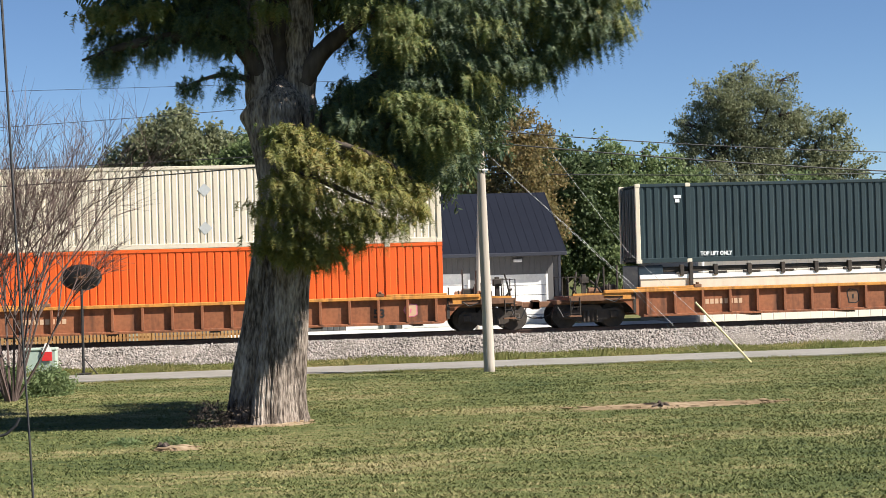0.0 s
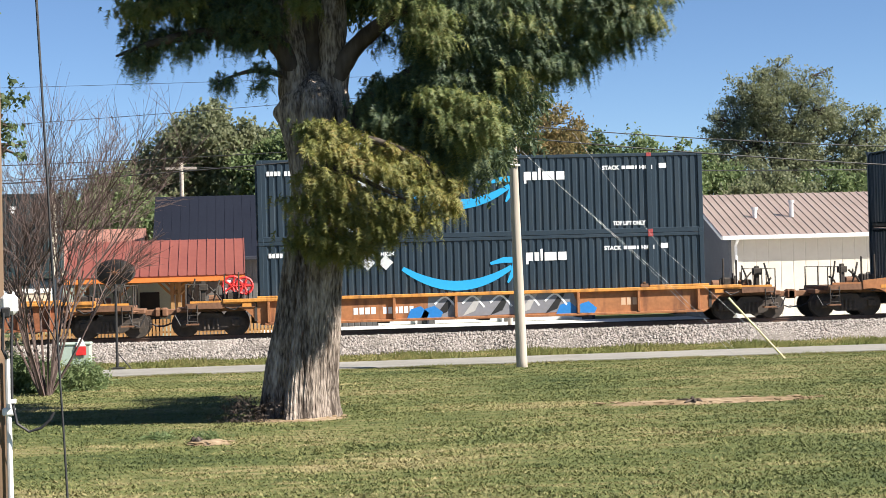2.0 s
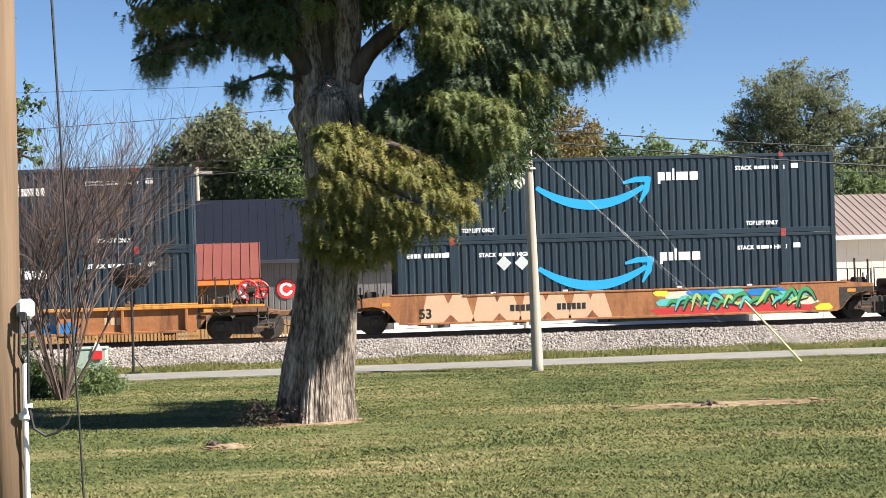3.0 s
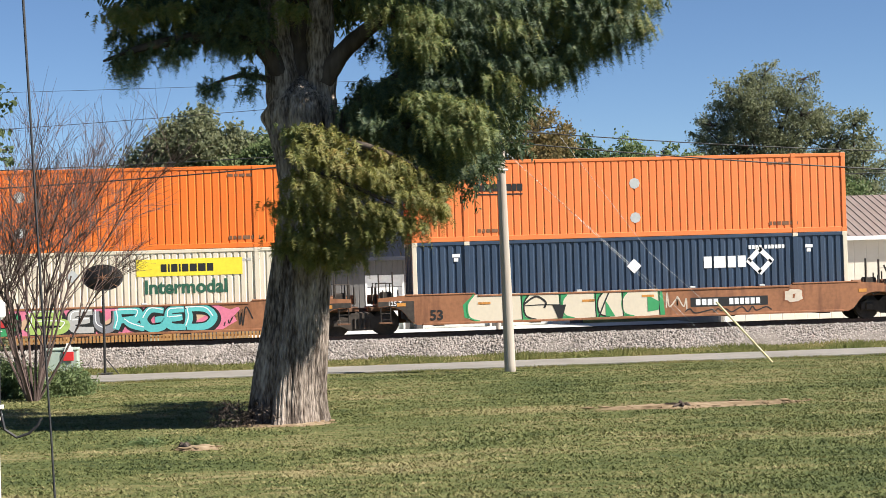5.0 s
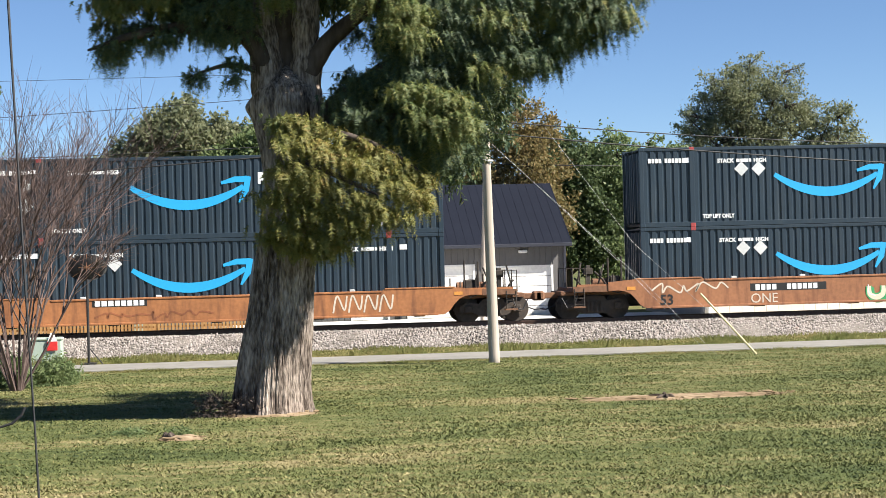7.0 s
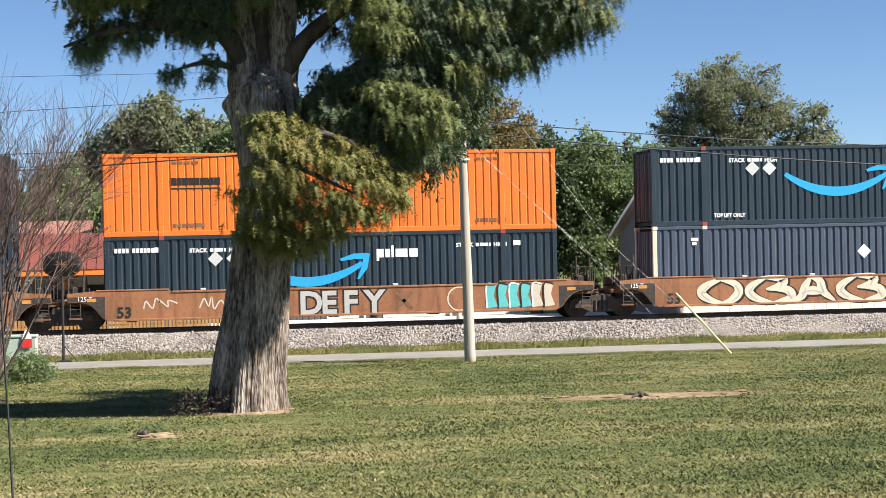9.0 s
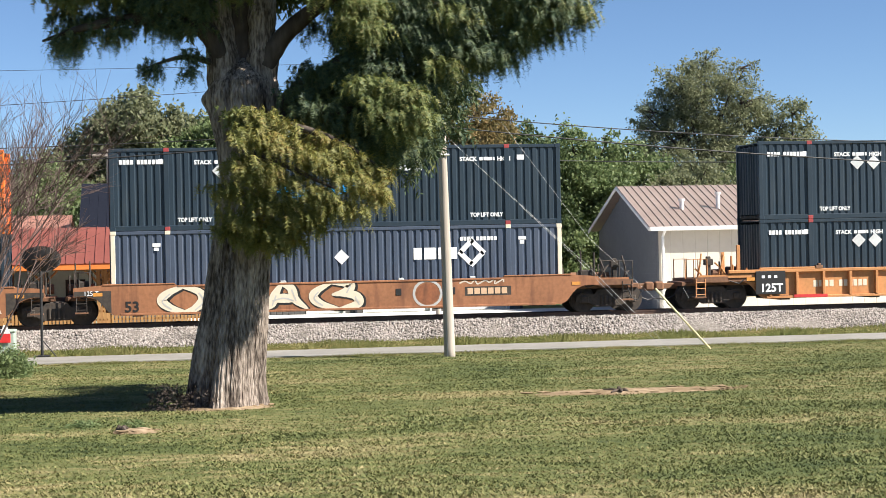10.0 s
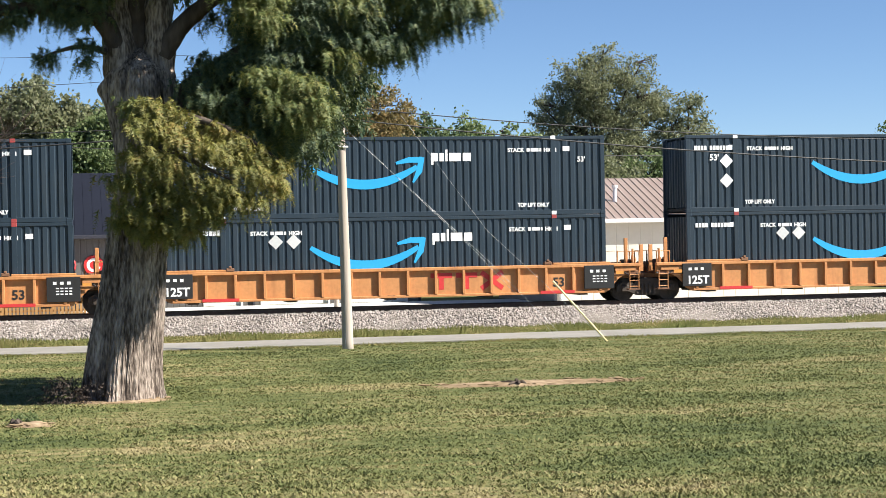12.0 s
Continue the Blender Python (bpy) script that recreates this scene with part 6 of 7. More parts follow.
def cypress():
    root = empty("bald_cypress", pose(0.94, 31.8, -0.34, 0, 0, -7.7), "large bald cypress with fluted trunk and drooping feathery foliage", "tree")
    # trunk: flared and leaning, rounded on the whole, with one deep crease and stringy ridges
    keys = ((-0.3, -0.02, 0.9), (-0.03, 0.02, 0.8), (0.2, 0.04, 0.735), (0.45, 0.06, 0.7), (1.07, 0.133, 0.665), (1.8, 0.25, 0.605), (2.53, 0.335, 0.565), (3.35, 0.46, 0.535), (3.83, 0.53, 0.525), (4.31, 0.555, 0.535), (4.79, 0.54, 0.585), (5.28, 0.49, 0.65), (5.61, 0.48, 0.68), (5.85, 0.49, 0.6), (6.05, 0.5, 0.42), (6.2, 0.5, 0.2), (6.3, 0.5, 0.03))
    zs = np.linspace(-0.3, 6.3, 120)
    cx = np.interp(zs, [k[0] for k in keys], [k[1] for k in keys])
    rr = np.interp(zs, [k[0] for k in keys], [k[2] for k in keys])
    segs = 260
    bm = bmesh.new()
    rings = []
    for z, c, r in zip(zs, cx, rr):
        ring = []
        flare = max(0.0, 1 - (z + 0.3) / 1.3)
        for k in range(segs):
            a = 2 * math.pi * k / segs
            f = 0.025 * math.sin(3 * a + 0.9 + 0.15 * z) + 0.018 * math.sin(5 * a + 2.2 - 0.2 * z) + (0.06 * math.sin(7 * a + 0.4) + 0.05 * math.sin(11 * a + 1.5)) * flare ** 1.5
            f += 0.1 * math.exp(-((a - 4.95) / 0.42) ** 2) - 0.2 * math.exp(-((a - 3.98) / 0.36) ** 2) - 0.13 * math.exp(-((a - 4.36) / 0.09) ** 2)
            f += 0.16 * math.exp(-((a - 3.2) / 0.25) ** 2 - ((z - 5.55) / 0.16) ** 2)
            twist = a + 0.05 * z
            f += 0.03 * noise.noise((math.cos(twist) * 6, math.sin(twist) * 6, z * 0.3)) - 0.05 * (1 - abs(noise.noise((math.cos(twist) * 13, math.sin(twist) * 13, z * 0.35)))) ** 4 + 0.018 * noise.noise((math.cos(twist) * 30, math.sin(twist) * 30, z * 0.7))
            ring.append(bm.verts.new((c + r * (1 + f) * math.cos(a), r * (1 + f) * math.sin(a) * 0.95, z)))
        rings.append(ring)
    for a, b in zip(rings, rings[1:]):
        for k in range(segs):
            bm.faces.new((a[k], a[(k + 1) % segs], b[(k + 1) % segs], b[k]))
    part("trunk", bm, M["bark"], root, "grey-brown stringy fluted bark")

    def limb(pts, radii, n=16):
        fine, rad = [], []
        p = [pts[0]] + list(pts) + [pts[-1]]
        for i in range(1, len(p) - 2):
            for k in range(n):
                t = k / n
                v = [0.5 * (2 * p[i][c] + (p[i + 1][c] - p[i - 1][c]) * t + (2 * p[i - 1][c] - 5 * p[i][c] + 4 * p[i + 1][c] - p[i + 2][c]) * t * t + (3 * p[i][c] - p[i - 1][c] - 3 * p[i + 1][c] + p[i + 2][c]) * t ** 3) for c in range(3)]
                w = 0.03 * radii[i - 1]
                fine.append((v[0] + w * math.sin(i * 3 + t * 5), v[1], v[2]))
                rad.append((radii[i - 1] + (radii[i] - radii[i - 1]) * t) * (1 + 0.14 * noise.noise((v[0] * 4, v[1] * 4, v[2] * 4))))
        fine.append(pts[-1])
        rad.append(radii[-1])
        part("limb", tube(fine, rad, 18 if radii[0] > 0.15 else 8), M["bark"] if radii[0] > 0.4 else M["limb"], root, smooth=True)
    limb([(0.4, 0.1, 4.9), (0.2, 0.1, 5.9), (0.1, 0.15, 6.8), (0.02, 0.2, 7.8), (-0.1, 0.2, 13.5)], (0.45, 0.34, 0.3, 0.27, 0.06))
    limb([(0.6, 0, 4.9), (0.82, 0, 5.9), (0.86, 0.0, 6.8), (0.9, 0.1, 8.0), (1.1, 0.2, 14.5)], (0.45, 0.31, 0.25, 0.23, 0.05))
    limb([(0.5, 0.25, 5.0), (0.5, 0.28, 6.2), (0.48, 0.35, 7.2), (0.4, 0.4, 9.5)], (0.38, 0.33, 0.3, 0.2))
    limb([(0.9, -0.1, 6.15), (1.2, -0.15, 6.6), (1.5, -0.2, 6.88), (1.98, -0.3, 7.22), (2.7, -0.4, 7.6), (4.6, -0.5, 8.5)], (0.2, 0.17, 0.15, 0.14, 0.12, 0.04))
    limb([(0.15, 0, 6.3), (-0.1, -0.1, 6.75), (-0.45, -0.2, 6.88), (-1.3, -0.3, 7.0), (-2.2, -0.4, 6.86), (-3.0, -0.4, 6.62)], (0.2, 0.18, 0.14, 0.11, 0.07, 0.02))
    limb([(0.1, 0.1, 7.2), (-0.9, 0.2, 7.5), (-1.7, 0.3, 7.55), (-2.6, 0.3, 7.5)], (0.13, 0.1, 0.06, 0.02))
    limb([(0.05, 0, 6.2), (-0.4, -0.3, 6.3), (-0.75, -0.4, 6.25), (-1.2, -0.4, 6.1)], (0.08, 0.05, 0.035, 0.012))
    limb([(1.0, 0.3, 5.2), (1.6, 0.4, 5.75), (2.4, 0.5, 6.3), (3.2, 0.5, 6.9), (4.2, 0.4, 7.22), (5.5, 0.2, 7.25), (6.6, 0.0, 7.0)], (0.24, 0.21, 0.18, 0.15, 0.12, 0.07, 0.02))
    limb([(1.0, 0.0, 5.0), (1.6, -0.2, 5.3), (2.6, -0.4, 5.25), (3.6, -0.5, 5.0)], (0.14, 0.12, 0.08, 0.02))
    limb([(0.6, -0.35, 5.0), (1.0, -0.95, 5.05), (1.7, -1.3, 4.9), (2.4, -1.35, 4.6), (3.1, -1.3, 4.1)], (0.11, 0.09, 0.06, 0.04, 0.012))
    limb([(0.5, -0.3, 4.6), (0.9, -1.0, 4.5), (1.5, -1.4, 4.2), (2.3, -1.45, 3.8)], (0.09, 0.07, 0.05, 0.012))
    limb([(1.3, 0.1, 9.0), (3.0, 0.0, 9.6), (5.0, -0.3, 9.3), (6.6, -0.5, 8.6)], (0.14, 0.11, 0.07, 0.03))
    limb([(0.1, 0.1, 8.8), (-1.4, 0.0, 9.4), (-3.2, -0.2, 9.2)], (0.13, 0.09, 0.03))
    needles, gold = M["cypress"], M["cypress_gold"]
    hanging = [(((0.62, -1.3, 5.22), (1.41, -1.3, 5.02), (2.29, -1.3, 4.62), (3.06, -1.3, 4.11)), 0.16, 0.18, 0.4),
            (((0.47, -1.55, 4.88), (1.3, -1.55, 4.69), (2.27, -1.55, 4.25), (2.91, -1.55, 3.78)), 0.2, 0.18, 0.4),
            (((0.32, -1.5, 4.4), (1.1, -1.5, 4.2), (1.89, -1.5, 3.81), (2.52, -1.5, 3.49)), 0.22, 0.18, 0.42),
            (((0.23, -1.35, 3.96), (1.01, -1.35, 3.72), (1.9, -1.35, 3.37)), 0.22, 0.2, 0.4),
            (((0.18, -1.25, 3.52), (0.82, -1.25, 3.33), (1.51, -1.25, 3.08)), 0.2, 0.2, 0.4),
            (((0.13, -1.1, 3.23), (0.62, -1.1, 3.08), (1.12, -1.1, 2.93)), 0.15, 0.15, 0.35),
            (((1.02, -1, 4.82), (1.82, -1, 4.57), (2.41, -1, 4.17)), 0.25, 0.2, 0.4),
            (((2.78, -1.3, 4.01), (3.03, -1.3, 3.72)), 0.12, 0.2, 0.45)]
    link_mesh("hanging_foliage", tassels("hanging_foliage", hanging, 215, 11), gold, root, "yellow-green hanging foliage")
    left = [(((-0.17, -0.4, 6.82), (-1.23, -0.4, 7), (-1.98, -0.4, 6.85), (-2.83, -0.4, 6.59)), 0.2, 0.2, 0.5),
            (((-0.58, 0.5, 7.09), (-1.55, 0.5, 7.25), (-2.33, 0.5, 7.09), (-2.86, 0.5, 6.83)), 0.25, 0.2, 0.45),
            (((-1.23, -0.2, 7.36), (-2.28, -0.2, 7.31), (-2.85, -0.2, 7.12)), 0.22, 0.2, 0.35),
            (((-0.07, 0.2, 7.67), (-1.53, 0.2, 7.62), (-2.78, 0.2, 7.67)), 0.3, 0.2, 0.4),
            (((-2.21, -0.4, 6.62), (-2.59, -0.4, 6.52), (-2.9, -0.4, 6.49)), 0.14, 0.3, 0.62),
            (((-1.5, -0.5, 6.81), (-1.79, -0.5, 6.71), (-2.16, -0.5, 6.66)), 0.15, 0.2, 0.45),
            (((-0.12, -0.4, 6.39), (-0.57, -0.4, 6.35), (-1.18, -0.4, 6.12)), 0.15, 0.2, 0.4),
            (((-0.17, -0.5, 6.16), (-0.35, -0.5, 6.05), (-0.48, -0.5, 5.97)), 0.1, 0.25, 0.5),
            (((-0.12, -0.6, 7.15), (-0.37, -0.6, 7.1), (-0.74, -0.6, 7.05)), 0.18, 0.2, 0.4),
            (((-0.17, -0.7, 7.42), (-0.56, -0.7, 7.34), (-1.12, -0.7, 7.29)), 0.2, 0.2, 0.45)]
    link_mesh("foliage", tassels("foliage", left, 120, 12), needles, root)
    # tiers over the trail side: x from, x to, height, how far the ends sink
    right = []
    for a, b, z, d in ((2.15, 6.65, 7.62, 0.0), (2.3, 6.65, 7.3, 0.06), (2.15, 6.4, 6.97, 0.08), (2.3, 5.85, 6.66, 0.1), (2.2, 5.5, 6.35, 0.1), (1.85, 4.45, 6.06, 0.12), (1.3, 4.1, 5.75, 0.15), (1.3, 3.95, 5.43, 0.15), (1.9, 3.85, 5.14, 0.15), (2.45, 3.75, 4.9, 0.2), (3.0, 3.6, 4.7, 0.15)):
        for y in ((-0.7, 0.3, 1.2) if z > 5.55 else (-0.9, 0.0, 0.7)):
            e = b - 0.35 * abs(y + 0.2)
            right.append((((a, y, z - d), ((a + e) / 2, y, z + d / 2), (e, y, z - 0.8 * d)), 0.2, 0.2, 0.45))
    right += [(((4.5, -0.1, 6.45), (5.1, -0.1, 6.35), (5.55, -0.1, 6.2)), 0.2, 0.3, 0.6), (((5.4, -0.3, 6.8), (5.9, -0.3, 6.72), (6.35, -0.3, 6.62)), 0.2, 0.25, 0.5),
              (((6.1, -0.3, 7.3), (6.5, -0.3, 7.15), (6.75, -0.3, 6.95)), 0.2, 0.25, 0.5), (((6.2, 0.1, 7.7), (6.6, 0.0, 7.6), (6.95, 0.0, 7.45)), 0.2, 0.25, 0.45), (((1.25, 0.3, 5.7), (1.6, 0.4, 5.95), (2.1, 0.4, 6.2)), 0.2, 0.25, 0.5),
              (((5.38, -0.2, 6.35), (5.53, -0.2, 6.29)), 0.1, 0.3, 0.55),
            (((5.82, -0.3, 6.54), (6.13, -0.3, 6.59)), 0.12, 0.2, 0.45),
            (((6.36, -0.4, 6.83), (6.63, -0.4, 6.83)), 0.1, 0.25, 0.45),
            (((4.49, -0.4, 6.33), (4.99, -0.4, 6.28)), 0.15, 0.25, 0.5),
            (((3.43, -0.8, 4.63), (3.73, -0.8, 4.78)), 0.1, 0.3, 0.6),
            (((1.49, 0.4, 6.73), (1.9, 0.4, 7.04)), 0.1, 0.2, 0.4),
            (((1.38, 0.3, 6.1), (1.69, 0.3, 6.3)), 0.1, 0.2, 0.4)]
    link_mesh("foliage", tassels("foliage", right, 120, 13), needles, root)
    # boughs facing the sun, given the paler needles that have sunlight painted in
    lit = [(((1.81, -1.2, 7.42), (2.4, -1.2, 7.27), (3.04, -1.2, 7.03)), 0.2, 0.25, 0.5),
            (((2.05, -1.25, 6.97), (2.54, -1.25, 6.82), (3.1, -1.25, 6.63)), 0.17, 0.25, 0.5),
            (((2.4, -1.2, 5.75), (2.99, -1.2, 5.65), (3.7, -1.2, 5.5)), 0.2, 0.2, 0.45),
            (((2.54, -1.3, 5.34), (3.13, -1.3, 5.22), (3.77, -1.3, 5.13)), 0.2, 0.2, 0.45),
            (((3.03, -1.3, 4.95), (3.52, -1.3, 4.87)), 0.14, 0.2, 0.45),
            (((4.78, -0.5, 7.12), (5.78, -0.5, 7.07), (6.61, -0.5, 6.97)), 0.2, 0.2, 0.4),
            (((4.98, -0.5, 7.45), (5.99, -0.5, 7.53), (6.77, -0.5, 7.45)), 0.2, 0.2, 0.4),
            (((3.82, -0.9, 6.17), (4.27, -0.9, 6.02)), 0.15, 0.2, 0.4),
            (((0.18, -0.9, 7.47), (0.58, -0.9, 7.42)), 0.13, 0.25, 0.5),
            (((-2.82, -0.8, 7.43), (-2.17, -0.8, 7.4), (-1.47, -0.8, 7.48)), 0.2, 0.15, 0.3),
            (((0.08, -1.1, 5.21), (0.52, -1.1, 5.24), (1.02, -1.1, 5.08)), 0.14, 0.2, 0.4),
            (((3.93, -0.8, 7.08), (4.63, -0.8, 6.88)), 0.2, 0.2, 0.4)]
    link_mesh("sunlit_foliage", tassels("sunlit_foliage", lit, 230, 14), M["cypress_sunlit"], root)
    upper = [(0.4, 0.2, 9.4, 2.4, 2.6, 0.9), (2.6, 0.4, 9.3, 1.6, 2.2, 0.7), (-1.8, 0.2, 9.2, 1.6, 2.0, 0.7), (0.8, 0.2, 11.0, 2.3, 2.4, 1.4), (0.8, 0.2, 13.3, 1.5, 1.5, 1.5), (0.8, 0.2, 15.2, 0.8, 0.8, 1.0), (1.0, 3.0, 9.0, 2.0, 1.6, 0.8), (-0.8, 3.2, 8.6, 1.4, 1.5, 0.6), (2.0, -0.4, 8.9, 1.2, 1.2, 0.5)]
    link_mesh("upper_crown", sprays("upper_crown", upper, 190, 0.1, 0.5, 15, (0.4, 0.7), 9, 0.55, 0.5, 0.8), needles, root)
    skirt = [(3.2, 2.0, 5.0, 0.8, 0.8, 0.4), (3.5, 3.2, 5.3, 0.9, 0.9, 0.4), (2.5, 2.9, 5.0, 0.9, 0.9, 0.45), (3.0, 4.5, 5.4, 0.9, 0.9, 0.45), (3.9, 2.8, 6.2, 0.9, 1.0, 0.5), (3.4, 5.4, 6.2, 1.0, 0.9, 0.5)]
    link_mesh("back_foliage", sprays("back_foliage", skirt, 330, 0.06, 0.55, 16, (0.2, 0.4), 10, 0.5, 0.3, 0.9), needles, root)
    return root


cypress()


def root_mat():
    """Dark suckers and litter at the foot of the cypress."""
    blobs = [(0.2, 31.3, -0.1, 0.3, 0.28, 0.42), (0.5, 31.1, -0.2, 0.3, 0.2, 0.24), (0.0, 31.5, -0.22, 0.26, 0.25, 0.26)]
    return tagged(link_mesh("trunk_suckers", sprays("trunk_suckers", blobs, 700, 0.03, 0.1, 21, (0.1, 0.2), 6), M["limb"]), "dark dry suckers at the foot of the trunk", "shoots", kind="stuff")


root_mat()


def tree(x, y, zb, height, blobs, leaf_key, seed, label, leaf=0.2, per=420, trunk=0.3, bare=0.0, name="tree"):
    """A broadleaf tree: trunk, limbs to each part of the crown, and leaf clumps. blobs: (dx, dz, r) in metres from the trunk's foot."""
    rng = np.random.default_rng(seed)
    rnd = random.Random(seed)
    root = empty(name, pose(x, y, zb), label, "tree", "trees behind the railway")
    top = max(b[1] for b in blobs)
    part("trunk", tube([(0.05 * math.sin(k), 0.05 * math.cos(k * 2), -0.2 + (top * 0.75) * k / 8) for k in range(9)], [trunk * (1 - 0.09 * k) for k in range(9)], 9), M["limb"], root)
    C = []
    for dx, dz, r in blobs:
        dy = rnd.uniform(-0.5, 0.5) * r
        st = min(top * 0.6, max(0.8, dz * rnd.uniform(0.35, 0.6)))
        part("limb", tube([(0, 0, st), (dx * 0.45, dy * 0.4, st + (dz - st) * 0.55), (dx, dy, dz)], (trunk * 0.45, trunk * 0.28, 0.03), 6), M["limb"], root)
        n = max(9, int(17 * r * r))
        for k in range(n):
            d = rng.normal(size=3)
            d /= np.linalg.norm(d)
            c = np.array((dx, dy, dz)) + d * r * rng.uniform(0.4, 1.18) * np.array((1, 1, 0.95))
            part_r = r * rng.uniform(0.17, 0.36)
            if k % 3 == 0:
                part("branch", tube([(dx * 0.8, dy, dz - r * 0.2), tuple(c)], (0.06, 0.015), 5), M["limb"], root)
            m = int(per * part_r * part_r * (1 - bare))
            q = rng.normal(size=(m, 3))
            q /= np.linalg.norm(q, axis=1)[:, None]
            C.append(c + q * part_r * (0.3 + 0.55 * rng.gamma(2.2, 0.5, m))[:, None] * np.array((1.15, 1.15, 0.9)))
    C = np.concatenate(C)
    n = len(C)
    a = rng.normal(size=(n, 3)) + np.array((0, 0, -0.5))
    a /= np.linalg.norm(a, axis=1)[:, None]
    w = np.cross(a, rng.normal(size=(n, 3)))
    w /= np.linalg.norm(w, axis=1)[:, None]
    s = leaf * rng.uniform(0.6, 1.3, n)
    link_mesh("crown", quads("crown", C, a * s[:, None] * 0.5, w * s[:, None] * 0.33), M[leaf_key], root)
    return root


tree(-2.0, 120, -0.8, 14, ((0, 12.2, 1.9), (-1.6, 11.0, 2.0), (1.8, 11.2, 2.0), (-3.6, 9.6, 1.7), (-5.2, 9.2, 1.2), (0.2, 9.6, 2.2), (3.4, 10.4, 2.0), (-2.4, 8.6, 1.9), (2.6, 8.4, 2.2), (4.8, 9.0, 1.8), (-4.4, 7.4, 1.8), (0.5, 13.8, 0.9), (5.5, 12, 1.3)), "leaf_b", 1, "broad olive-green tree with thinning top", leaf=0.3, per=330)
tree(-8.0, 112, -0.8, 10, ((0, 7.6, 1.8), (-1.8, 6.2, 1.8), (1.8, 6.4, 1.8), (0, 5.0, 2.2), (3.0, 5.4, 1.6), (-3.2, 5.0, 1.7)), "leaf_a", 2, "green roundish tree behind a house", leaf=0.28, per=300)
tree(3.5, 118, -0.8, 12, ((0, 10.5, 1.9), (-2, 9.2, 1.8), (2.2, 9.4, 2.0), (0, 7.8, 2.2), (3.8, 8.0, 1.9), (-3, 7.4, 1.7)), "leaf_a", 3, "green tree behind the garage", leaf=0.28, per=300)
tree(9.5, 116, -0.8, 12, ((0, 10.0, 2.0), (-2.4, 8.8, 1.9), (2.4, 9.0, 2.0), (0, 7.2, 2.2), (4, 7.4, 1.8)), "leaf_d", 4, "dark green tree behind the garage", leaf=0.28, per=300)
tree(18.9, 105, -0.8, 13, ((0, 11.6, 1.4), (-1.4, 10.2, 1.5), (1.3, 10.2, 1.4), (0.2, 8.8, 1.7), (-1.8, 7.8, 1.5), (1.9, 8.2, 1.3), (0.8, 6.6, 1.6), (2.2, 6.2, 1.2), (-1.2, 5.4, 1.6), (1.6, 4.2, 1.4)), "leaf_c", 5, "tall tree with brown and green autumn leaves", leaf=0.22, per=420)
tree(23.6, 115, -0.8, 12, ((0, 10.6, 1.3), (-1.2, 9.2, 1.6), (1.3, 9.0, 1.7), (0, 7.4, 2.0), (-1.8, 6.0, 1.8), (1.8, 5.6, 1.9), (0, 4.0, 2.0), (2.2, 3.0, 1.6), (-2, 3, 1.6)), "leaf_d", 6, "dark green tree in a dense row", leaf=0.25, per=330)
tree(27.4, 116, -0.8, 12, ((0, 9.9, 1.5), (-1.6, 8.8, 1.5), (1.7, 9.0, 1.5), (0, 7.2, 2.1), (2.4, 7.0, 1.8), (-2, 5.6, 1.8), (1.6, 4.8, 2.0), (-0.6, 3.2, 2.0), (2.8, 3, 1.6), (2.6, 10.6, 0.7)), "leaf_a", 7, "green tree in a dense row", leaf=0.25, per=330)
tree(31.5, 118, -0.8, 11, ((0, 9.0, 1.5), (-1.4, 8.2, 1.5), (1.6, 8.2, 1.6), (0, 6.4, 2.0), (2.4, 6.0, 1.8), (-1.8, 5.0, 1.8), (0.6, 4.0, 2.0)), "leaf_a", 8, "green tree in a dense row", leaf=0.25, per=330)
tree(39.4, 125, -0.8, 18, ((0.2, 15.6, 1.5), (-1.8, 14.6, 1.6), (2.2, 15.0, 1.5), (-3.2, 13.0, 1.5), (0.2, 13.4, 1.9), (3.4, 13.8, 1.5), (-4.2, 11.2, 1.4), (-1.8, 11.4, 1.8), (1.6, 11.6, 1.8), (4.0, 12.0, 1.5), (-4.4, 9.4, 1.4), (-2, 9, 1.7), (1.4, 9.4, 1.8), (3.8, 9.8, 1.5), (0.3, 16.8, 0.9), (-2.8, 15.6, 0.9), (3.3, 16.2, 0.9), (-4.7, 13.0, 0.9), (5.0, 13.4, 0.9), (-0.9, 16.6, 0.8)), "leaf_b", 9, "tall airy tree with fine olive leaves", leaf=0.17, per=520, bare=0.1, trunk=0.35)
tree(46.0, 124, -0.8, 14, ((0, 12.8, 1.2), (-1.4, 11.6, 1.2), (1.2, 11.4, 1.1), (0, 10.0, 1.6), (1.8, 9.4, 1.2), (-1.6, 8.8, 1.5), (0.4, 8, 1.6)), "leaf_b", 10, "olive tree beside a taller one", leaf=0.22, per=360)
for i, (xx, hh, key) in enumerate(((35.5, 8.6, "leaf_b"), (40.0, 8.8, "leaf_a"), (44.5, 8.2, "leaf_b"), (49.5, 9.4, "leaf_a"), (53.5, 8.6, "leaf_b"), (58.0, 8.4, "leaf_a"), (15.0, 9.5, "leaf_a"), (-13.5, 7.5, "leaf_b"))):
    tree(xx, 114 + 2 * (i % 3), -0.8, hh, ((0, hh - 1.2, 1.5), (-1.9, hh - 2.2, 1.6), (2.0, hh - 2.0, 1.7), (0, hh - 3.6, 2.0), (-2.2, hh - 4.4, 1.8), (2.2, hh - 4.6, 1.9), (0, hh - 5.8, 1.9)), key, 40 + i, "green tree in the row behind the roofs", leaf=0.25, per=300)
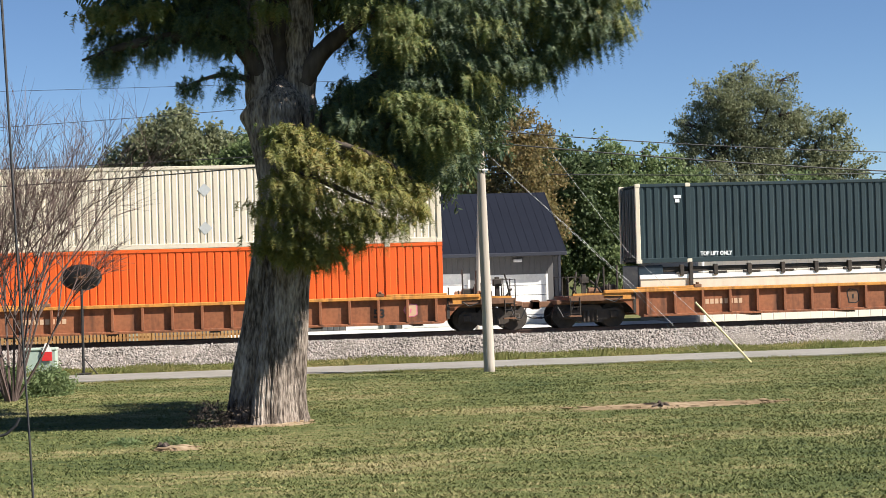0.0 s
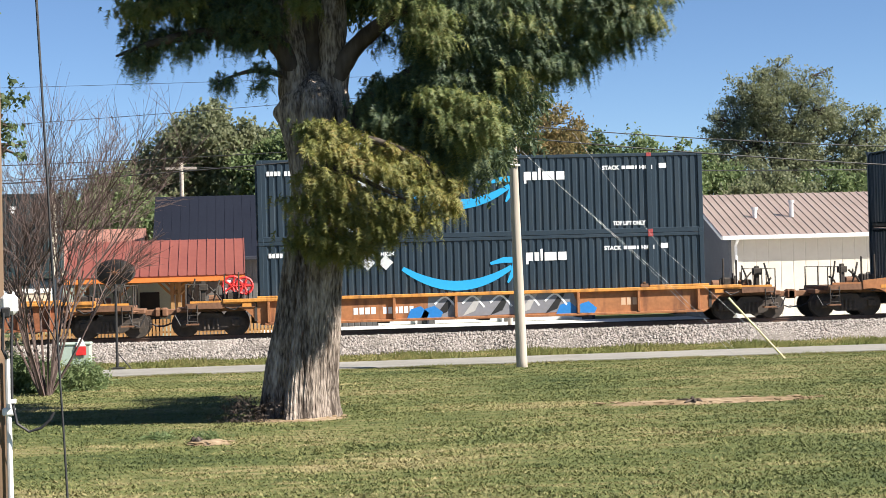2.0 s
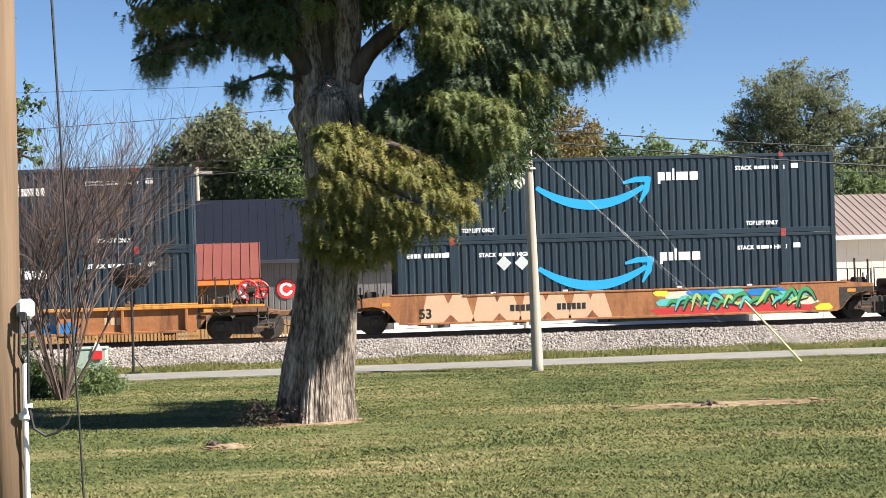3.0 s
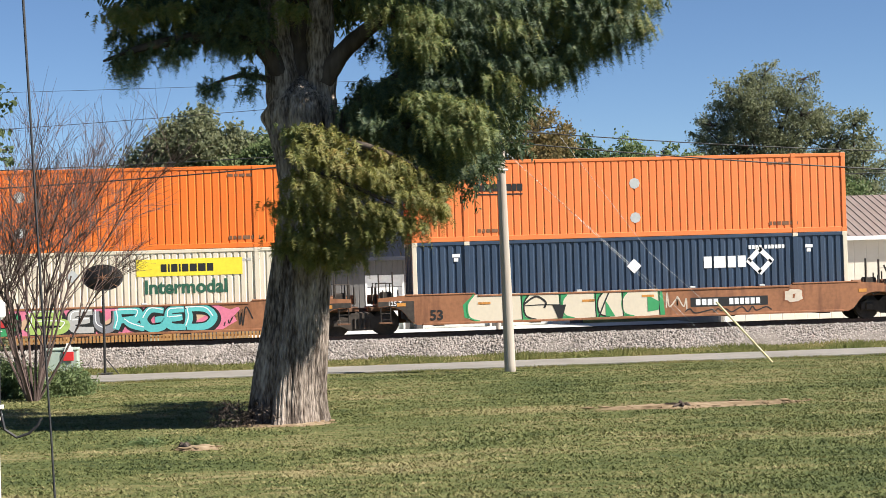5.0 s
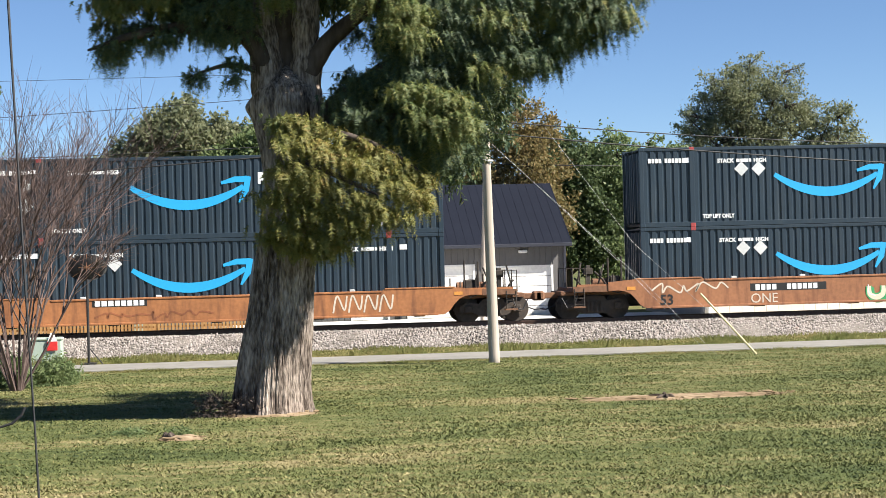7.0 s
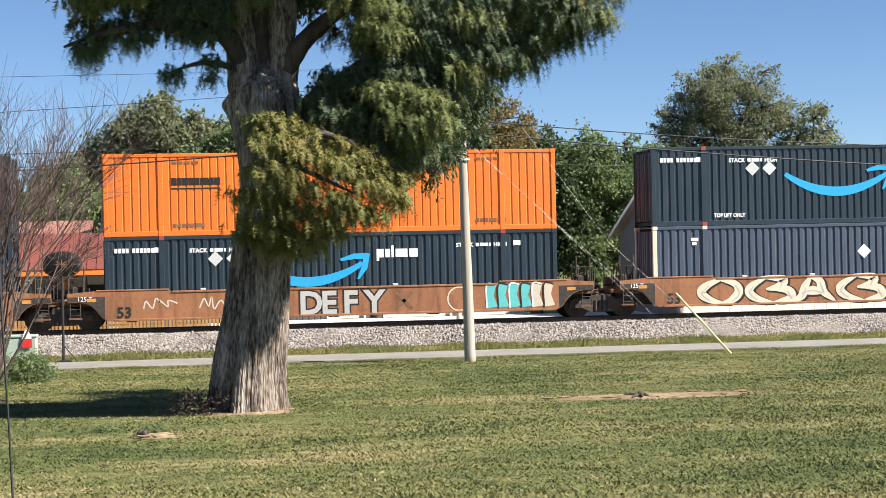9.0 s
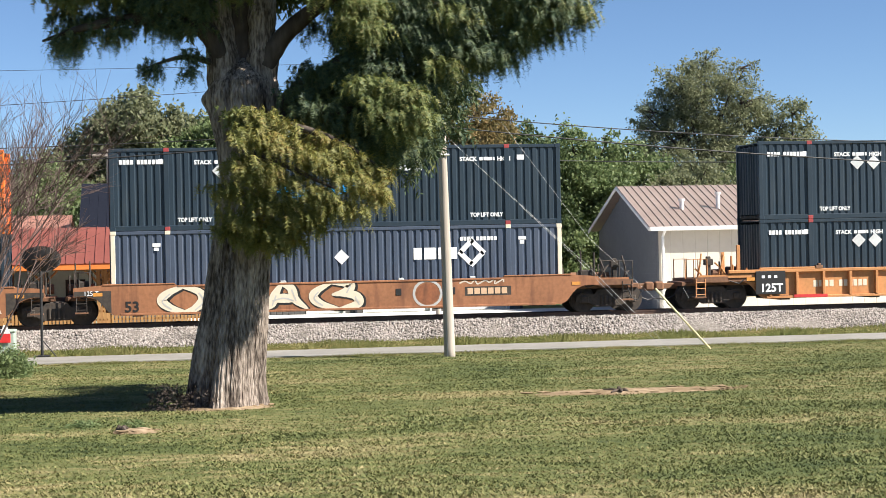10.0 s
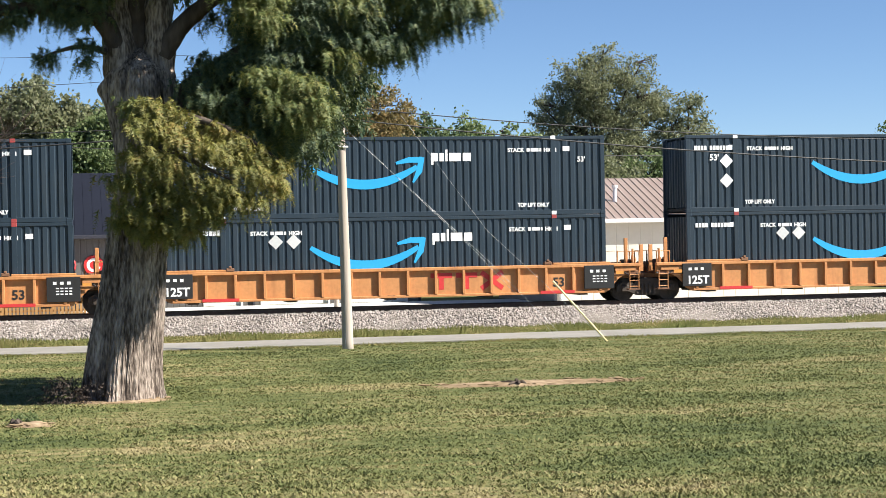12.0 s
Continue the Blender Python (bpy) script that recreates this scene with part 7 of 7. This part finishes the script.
tree(54.0, 108, -0.8, 11, ((0, 8.0, 1.5), (-1.2, 6.6, 1.5), (1.2, 6.8, 1.6), (0, 5.0, 1.8), (-1.4, 3.6, 1.6), (1.6, 3.4, 1.6), (0.6, 9.8, 0.9)), "leaf_a", 61, "green tree with a bare twiggy top", leaf=0.22, per=300)


def bare_tree(x, y, zb, seed, label):
    """A many-stemmed leafless small tree."""
    rnd = random.Random(seed)
    root = empty("bare_tree", pose(x, y, zb), label, "tree")
    for s in range(15):
        a = 2 * math.pi * s / 15 + rnd.uniform(-0.2, 0.2)
        lean = rnd.uniform(0.12, 0.6)
        bm = bmesh.new()

        def grow(p, d, ln, r, depth):
            q = p + d * ln * 0.5 + Vector((rnd.uniform(-1, 1), rnd.uniform(-1, 1), 0.3)) * ln * 0.05
            e = q + (d + Vector((0, 0, 0.12))).normalized() * ln * 0.5
            tube([p, q, e], (r, r * 0.8, r * 0.55), 5 if depth < 2 else 3, bm, caps=False)
            if depth < 4:
                for k in range(3 if depth < 2 else 5):
                    side = Vector((rnd.gauss(0, 1), rnd.gauss(0, 1), rnd.gauss(0, 0.5))).normalized()
                    nd = (d + side * rnd.uniform(0.45, 0.95) + Vector((0, 0, 0.1))).normalized()
                    o = q.lerp(e, rnd.uniform(0.1, 1.0))
                    grow(o, nd, ln * rnd.uniform(0.55, 0.8), r * 0.6, depth + 1)
        d = Vector((math.cos(a) * lean, math.sin(a) * lean, 1)).normalized()
        grow(Vector((math.cos(a) * 0.12, math.sin(a) * 0.12, 0.0)), d, rnd.uniform(2.3, 3.3), 0.036, 0)
        part("stem", bm, M["twig"], root)
    return root


bare_tree(-4.8, 44.0, -0.6, 8, "leafless many-stemmed small tree with grey-red twigs")


def bush(x, y, zb, rx, rz, key, seed, label, leaf=0.06):
    rng = np.random.default_rng(seed)
    blobs = [(rng.uniform(-rx, rx) * 0.7, rng.uniform(-0.4, 0.4), rz * rng.uniform(0.35, 0.9), rx * 0.4, 0.4, rz * 0.42) for _ in range(6)]
    root = empty("bush", pose(x, y, zb), label, "bush")
    link_mesh("leaves", sprays("leaves", blobs, 420, leaf, 0.1, seed, (0.15, 0.35), 8, 0.6), M[key], root)
    for k in range(9):
        part("stem", tube([(0.1 * rng.normal(), 0.1 * rng.normal(), 0), (rx * rng.uniform(-0.8, 0.8), rng.uniform(-0.3, 0.3), rz * rng.uniform(0.6, 1.0))], (0.02, 0.008), 5), M["twig"], root)
    return root


tagged(link_mesh("weeds", sprays("weeds", [(-1.0, 27.7, -0.22, 0.6, 0.45, 0.05), (-0.5, 27.3, -0.21, 0.35, 0.3, 0.05)], 900, 0.03, 0.05, 31, (0.05, 0.1), 6, clump=0.1, hang=0.2), M["leaf_a"]), "fresh green weeds in the lawn", "weeds", kind="stuff")
bush(-5.0, 45.6, -0.64, 0.95, 0.85, "leaf_a", 71, "leafy garden bush before the utility box")
bush(-4.15, 46.2, -0.65, 0.5, 0.7, "leaf_a", 72, "small leafy shrub with pale seed heads")
bush(-6.6, 46.5, -0.66, 1.0, 1.3, "leaf_b", 73, "overgrown hedge shrub with dry tips")


def hanging_branch():
    """The tip of a neighbouring tree that reaches in from beside the lawn."""
    tree(-6.9, 40.0, -0.5, 8, ((1.75, 6.5, 0.55), (1.9, 5.9, 0.42), (1.2, 6.8, 0.8), (0, 7.4, 1.3), (-1.5, 6.6, 1.4), (0.3, 8.6, 1.2), (-1.2, 8.4, 1.3)), "leaf_d", 81, "leafy dark green tree at the edge of the lawn", leaf=0.13, per=900)


hanging_branch()


# ---- grass ----
def blades():
    """Short mown blades over the near lawn, thinner with distance."""
    rng = np.random.default_rng(9)
    n = 330000
    y = 12.5 + 41 * rng.random(n) ** 1.5
    x = rng.uniform(-0.16, 0.56, n) * y - 0.4
    patchy = np.sin(x * 1.7 + np.sin(y * 0.9) * 2) * np.sin(y * 1.3 + x * 0.6) + 0.5 * np.sin(x * 5.1 + y * 3.7)
    keep = rng.random(n) < 0.93 + 0.07 * patchy
    keep &= ((x - 8.75) / 1.8) ** 2 + ((y - 32.15) / 0.7) ** 2 > 1.0
    keep &= ((x - 0.95) / 0.8) ** 2 + ((y - 31.8) / 0.8) ** 2 > 1.0
    x, y = x[keep], y[keep]
    n = len(x)
    z = np.maximum(-0.78, 0.4 - 0.0225 * y) - 0.02
    h = rng.uniform(0.008, 0.032, n) * (1 + 0.2 * patchy[keep])
    w = rng.uniform(0.008, 0.018, n) * (1 + y / 22)
    a = rng.uniform(0, math.pi, n)
    base = np.stack((x, y, z), 1)
    side = np.stack((np.cos(a) * w, np.sin(a) * w, np.zeros(n)), 1)
    lean = np.stack((rng.normal(0, 0.04, n), rng.normal(0, 0.04, n), h + 0.02), 1)
    v = np.stack((base - side, base + side, base + lean), 1).reshape(-1, 3)
    return tagged(link_mesh("grass", quick_mesh("grass", v, np.arange(3 * n), 3), M["blade"]), "short mown grass, green and straw coloured", "grass", kind="stuff")


blades()


def verge_grass():
    rng = np.random.default_rng(10)
    n = 42000
    x = rng.uniform(-16, 42, n)
    y = np.where(rng.random(n) < 0.75, rng.uniform(57.0, 61.0, n), rng.uniform(52.6, 53.5, n))
    w = rng.uniform(0.012, 0.03, n)
    h = rng.uniform(0.06, 0.2, n) * (0.7 + 0.5 * np.sin(x * 0.8) ** 2) * np.where(y < 55, 0.45, 1.0)
    base = np.stack((x, y, np.full(n, -0.79)), 1)
    side = np.stack((w, np.zeros(n), np.zeros(n)), 1)
    lean = np.stack((rng.normal(0, 0.06, n), rng.normal(0, 0.06, n), h), 1)
    v = np.stack((base - side, base + side, base + lean), 1).reshape(-1, 3)
    return tagged(link_mesh("verge_grass", quick_mesh("verge_grass", v, np.arange(3 * n), 3), M["verge"]), "rough dry grass beside the track", "grass", kind="stuff")


verge_grass()


def motions():
    """The whole train rolls to the left at about 19 m/s."""
    for thing, x, y, z in TRAIN:
        walk(thing, [(t, pose(x - 19.041 * t + 0.013 * t * t, y, z)) for t in (0.0, 2.0, 4.0, 6.0, 8.0, 10.0, 12.0)])


motions()
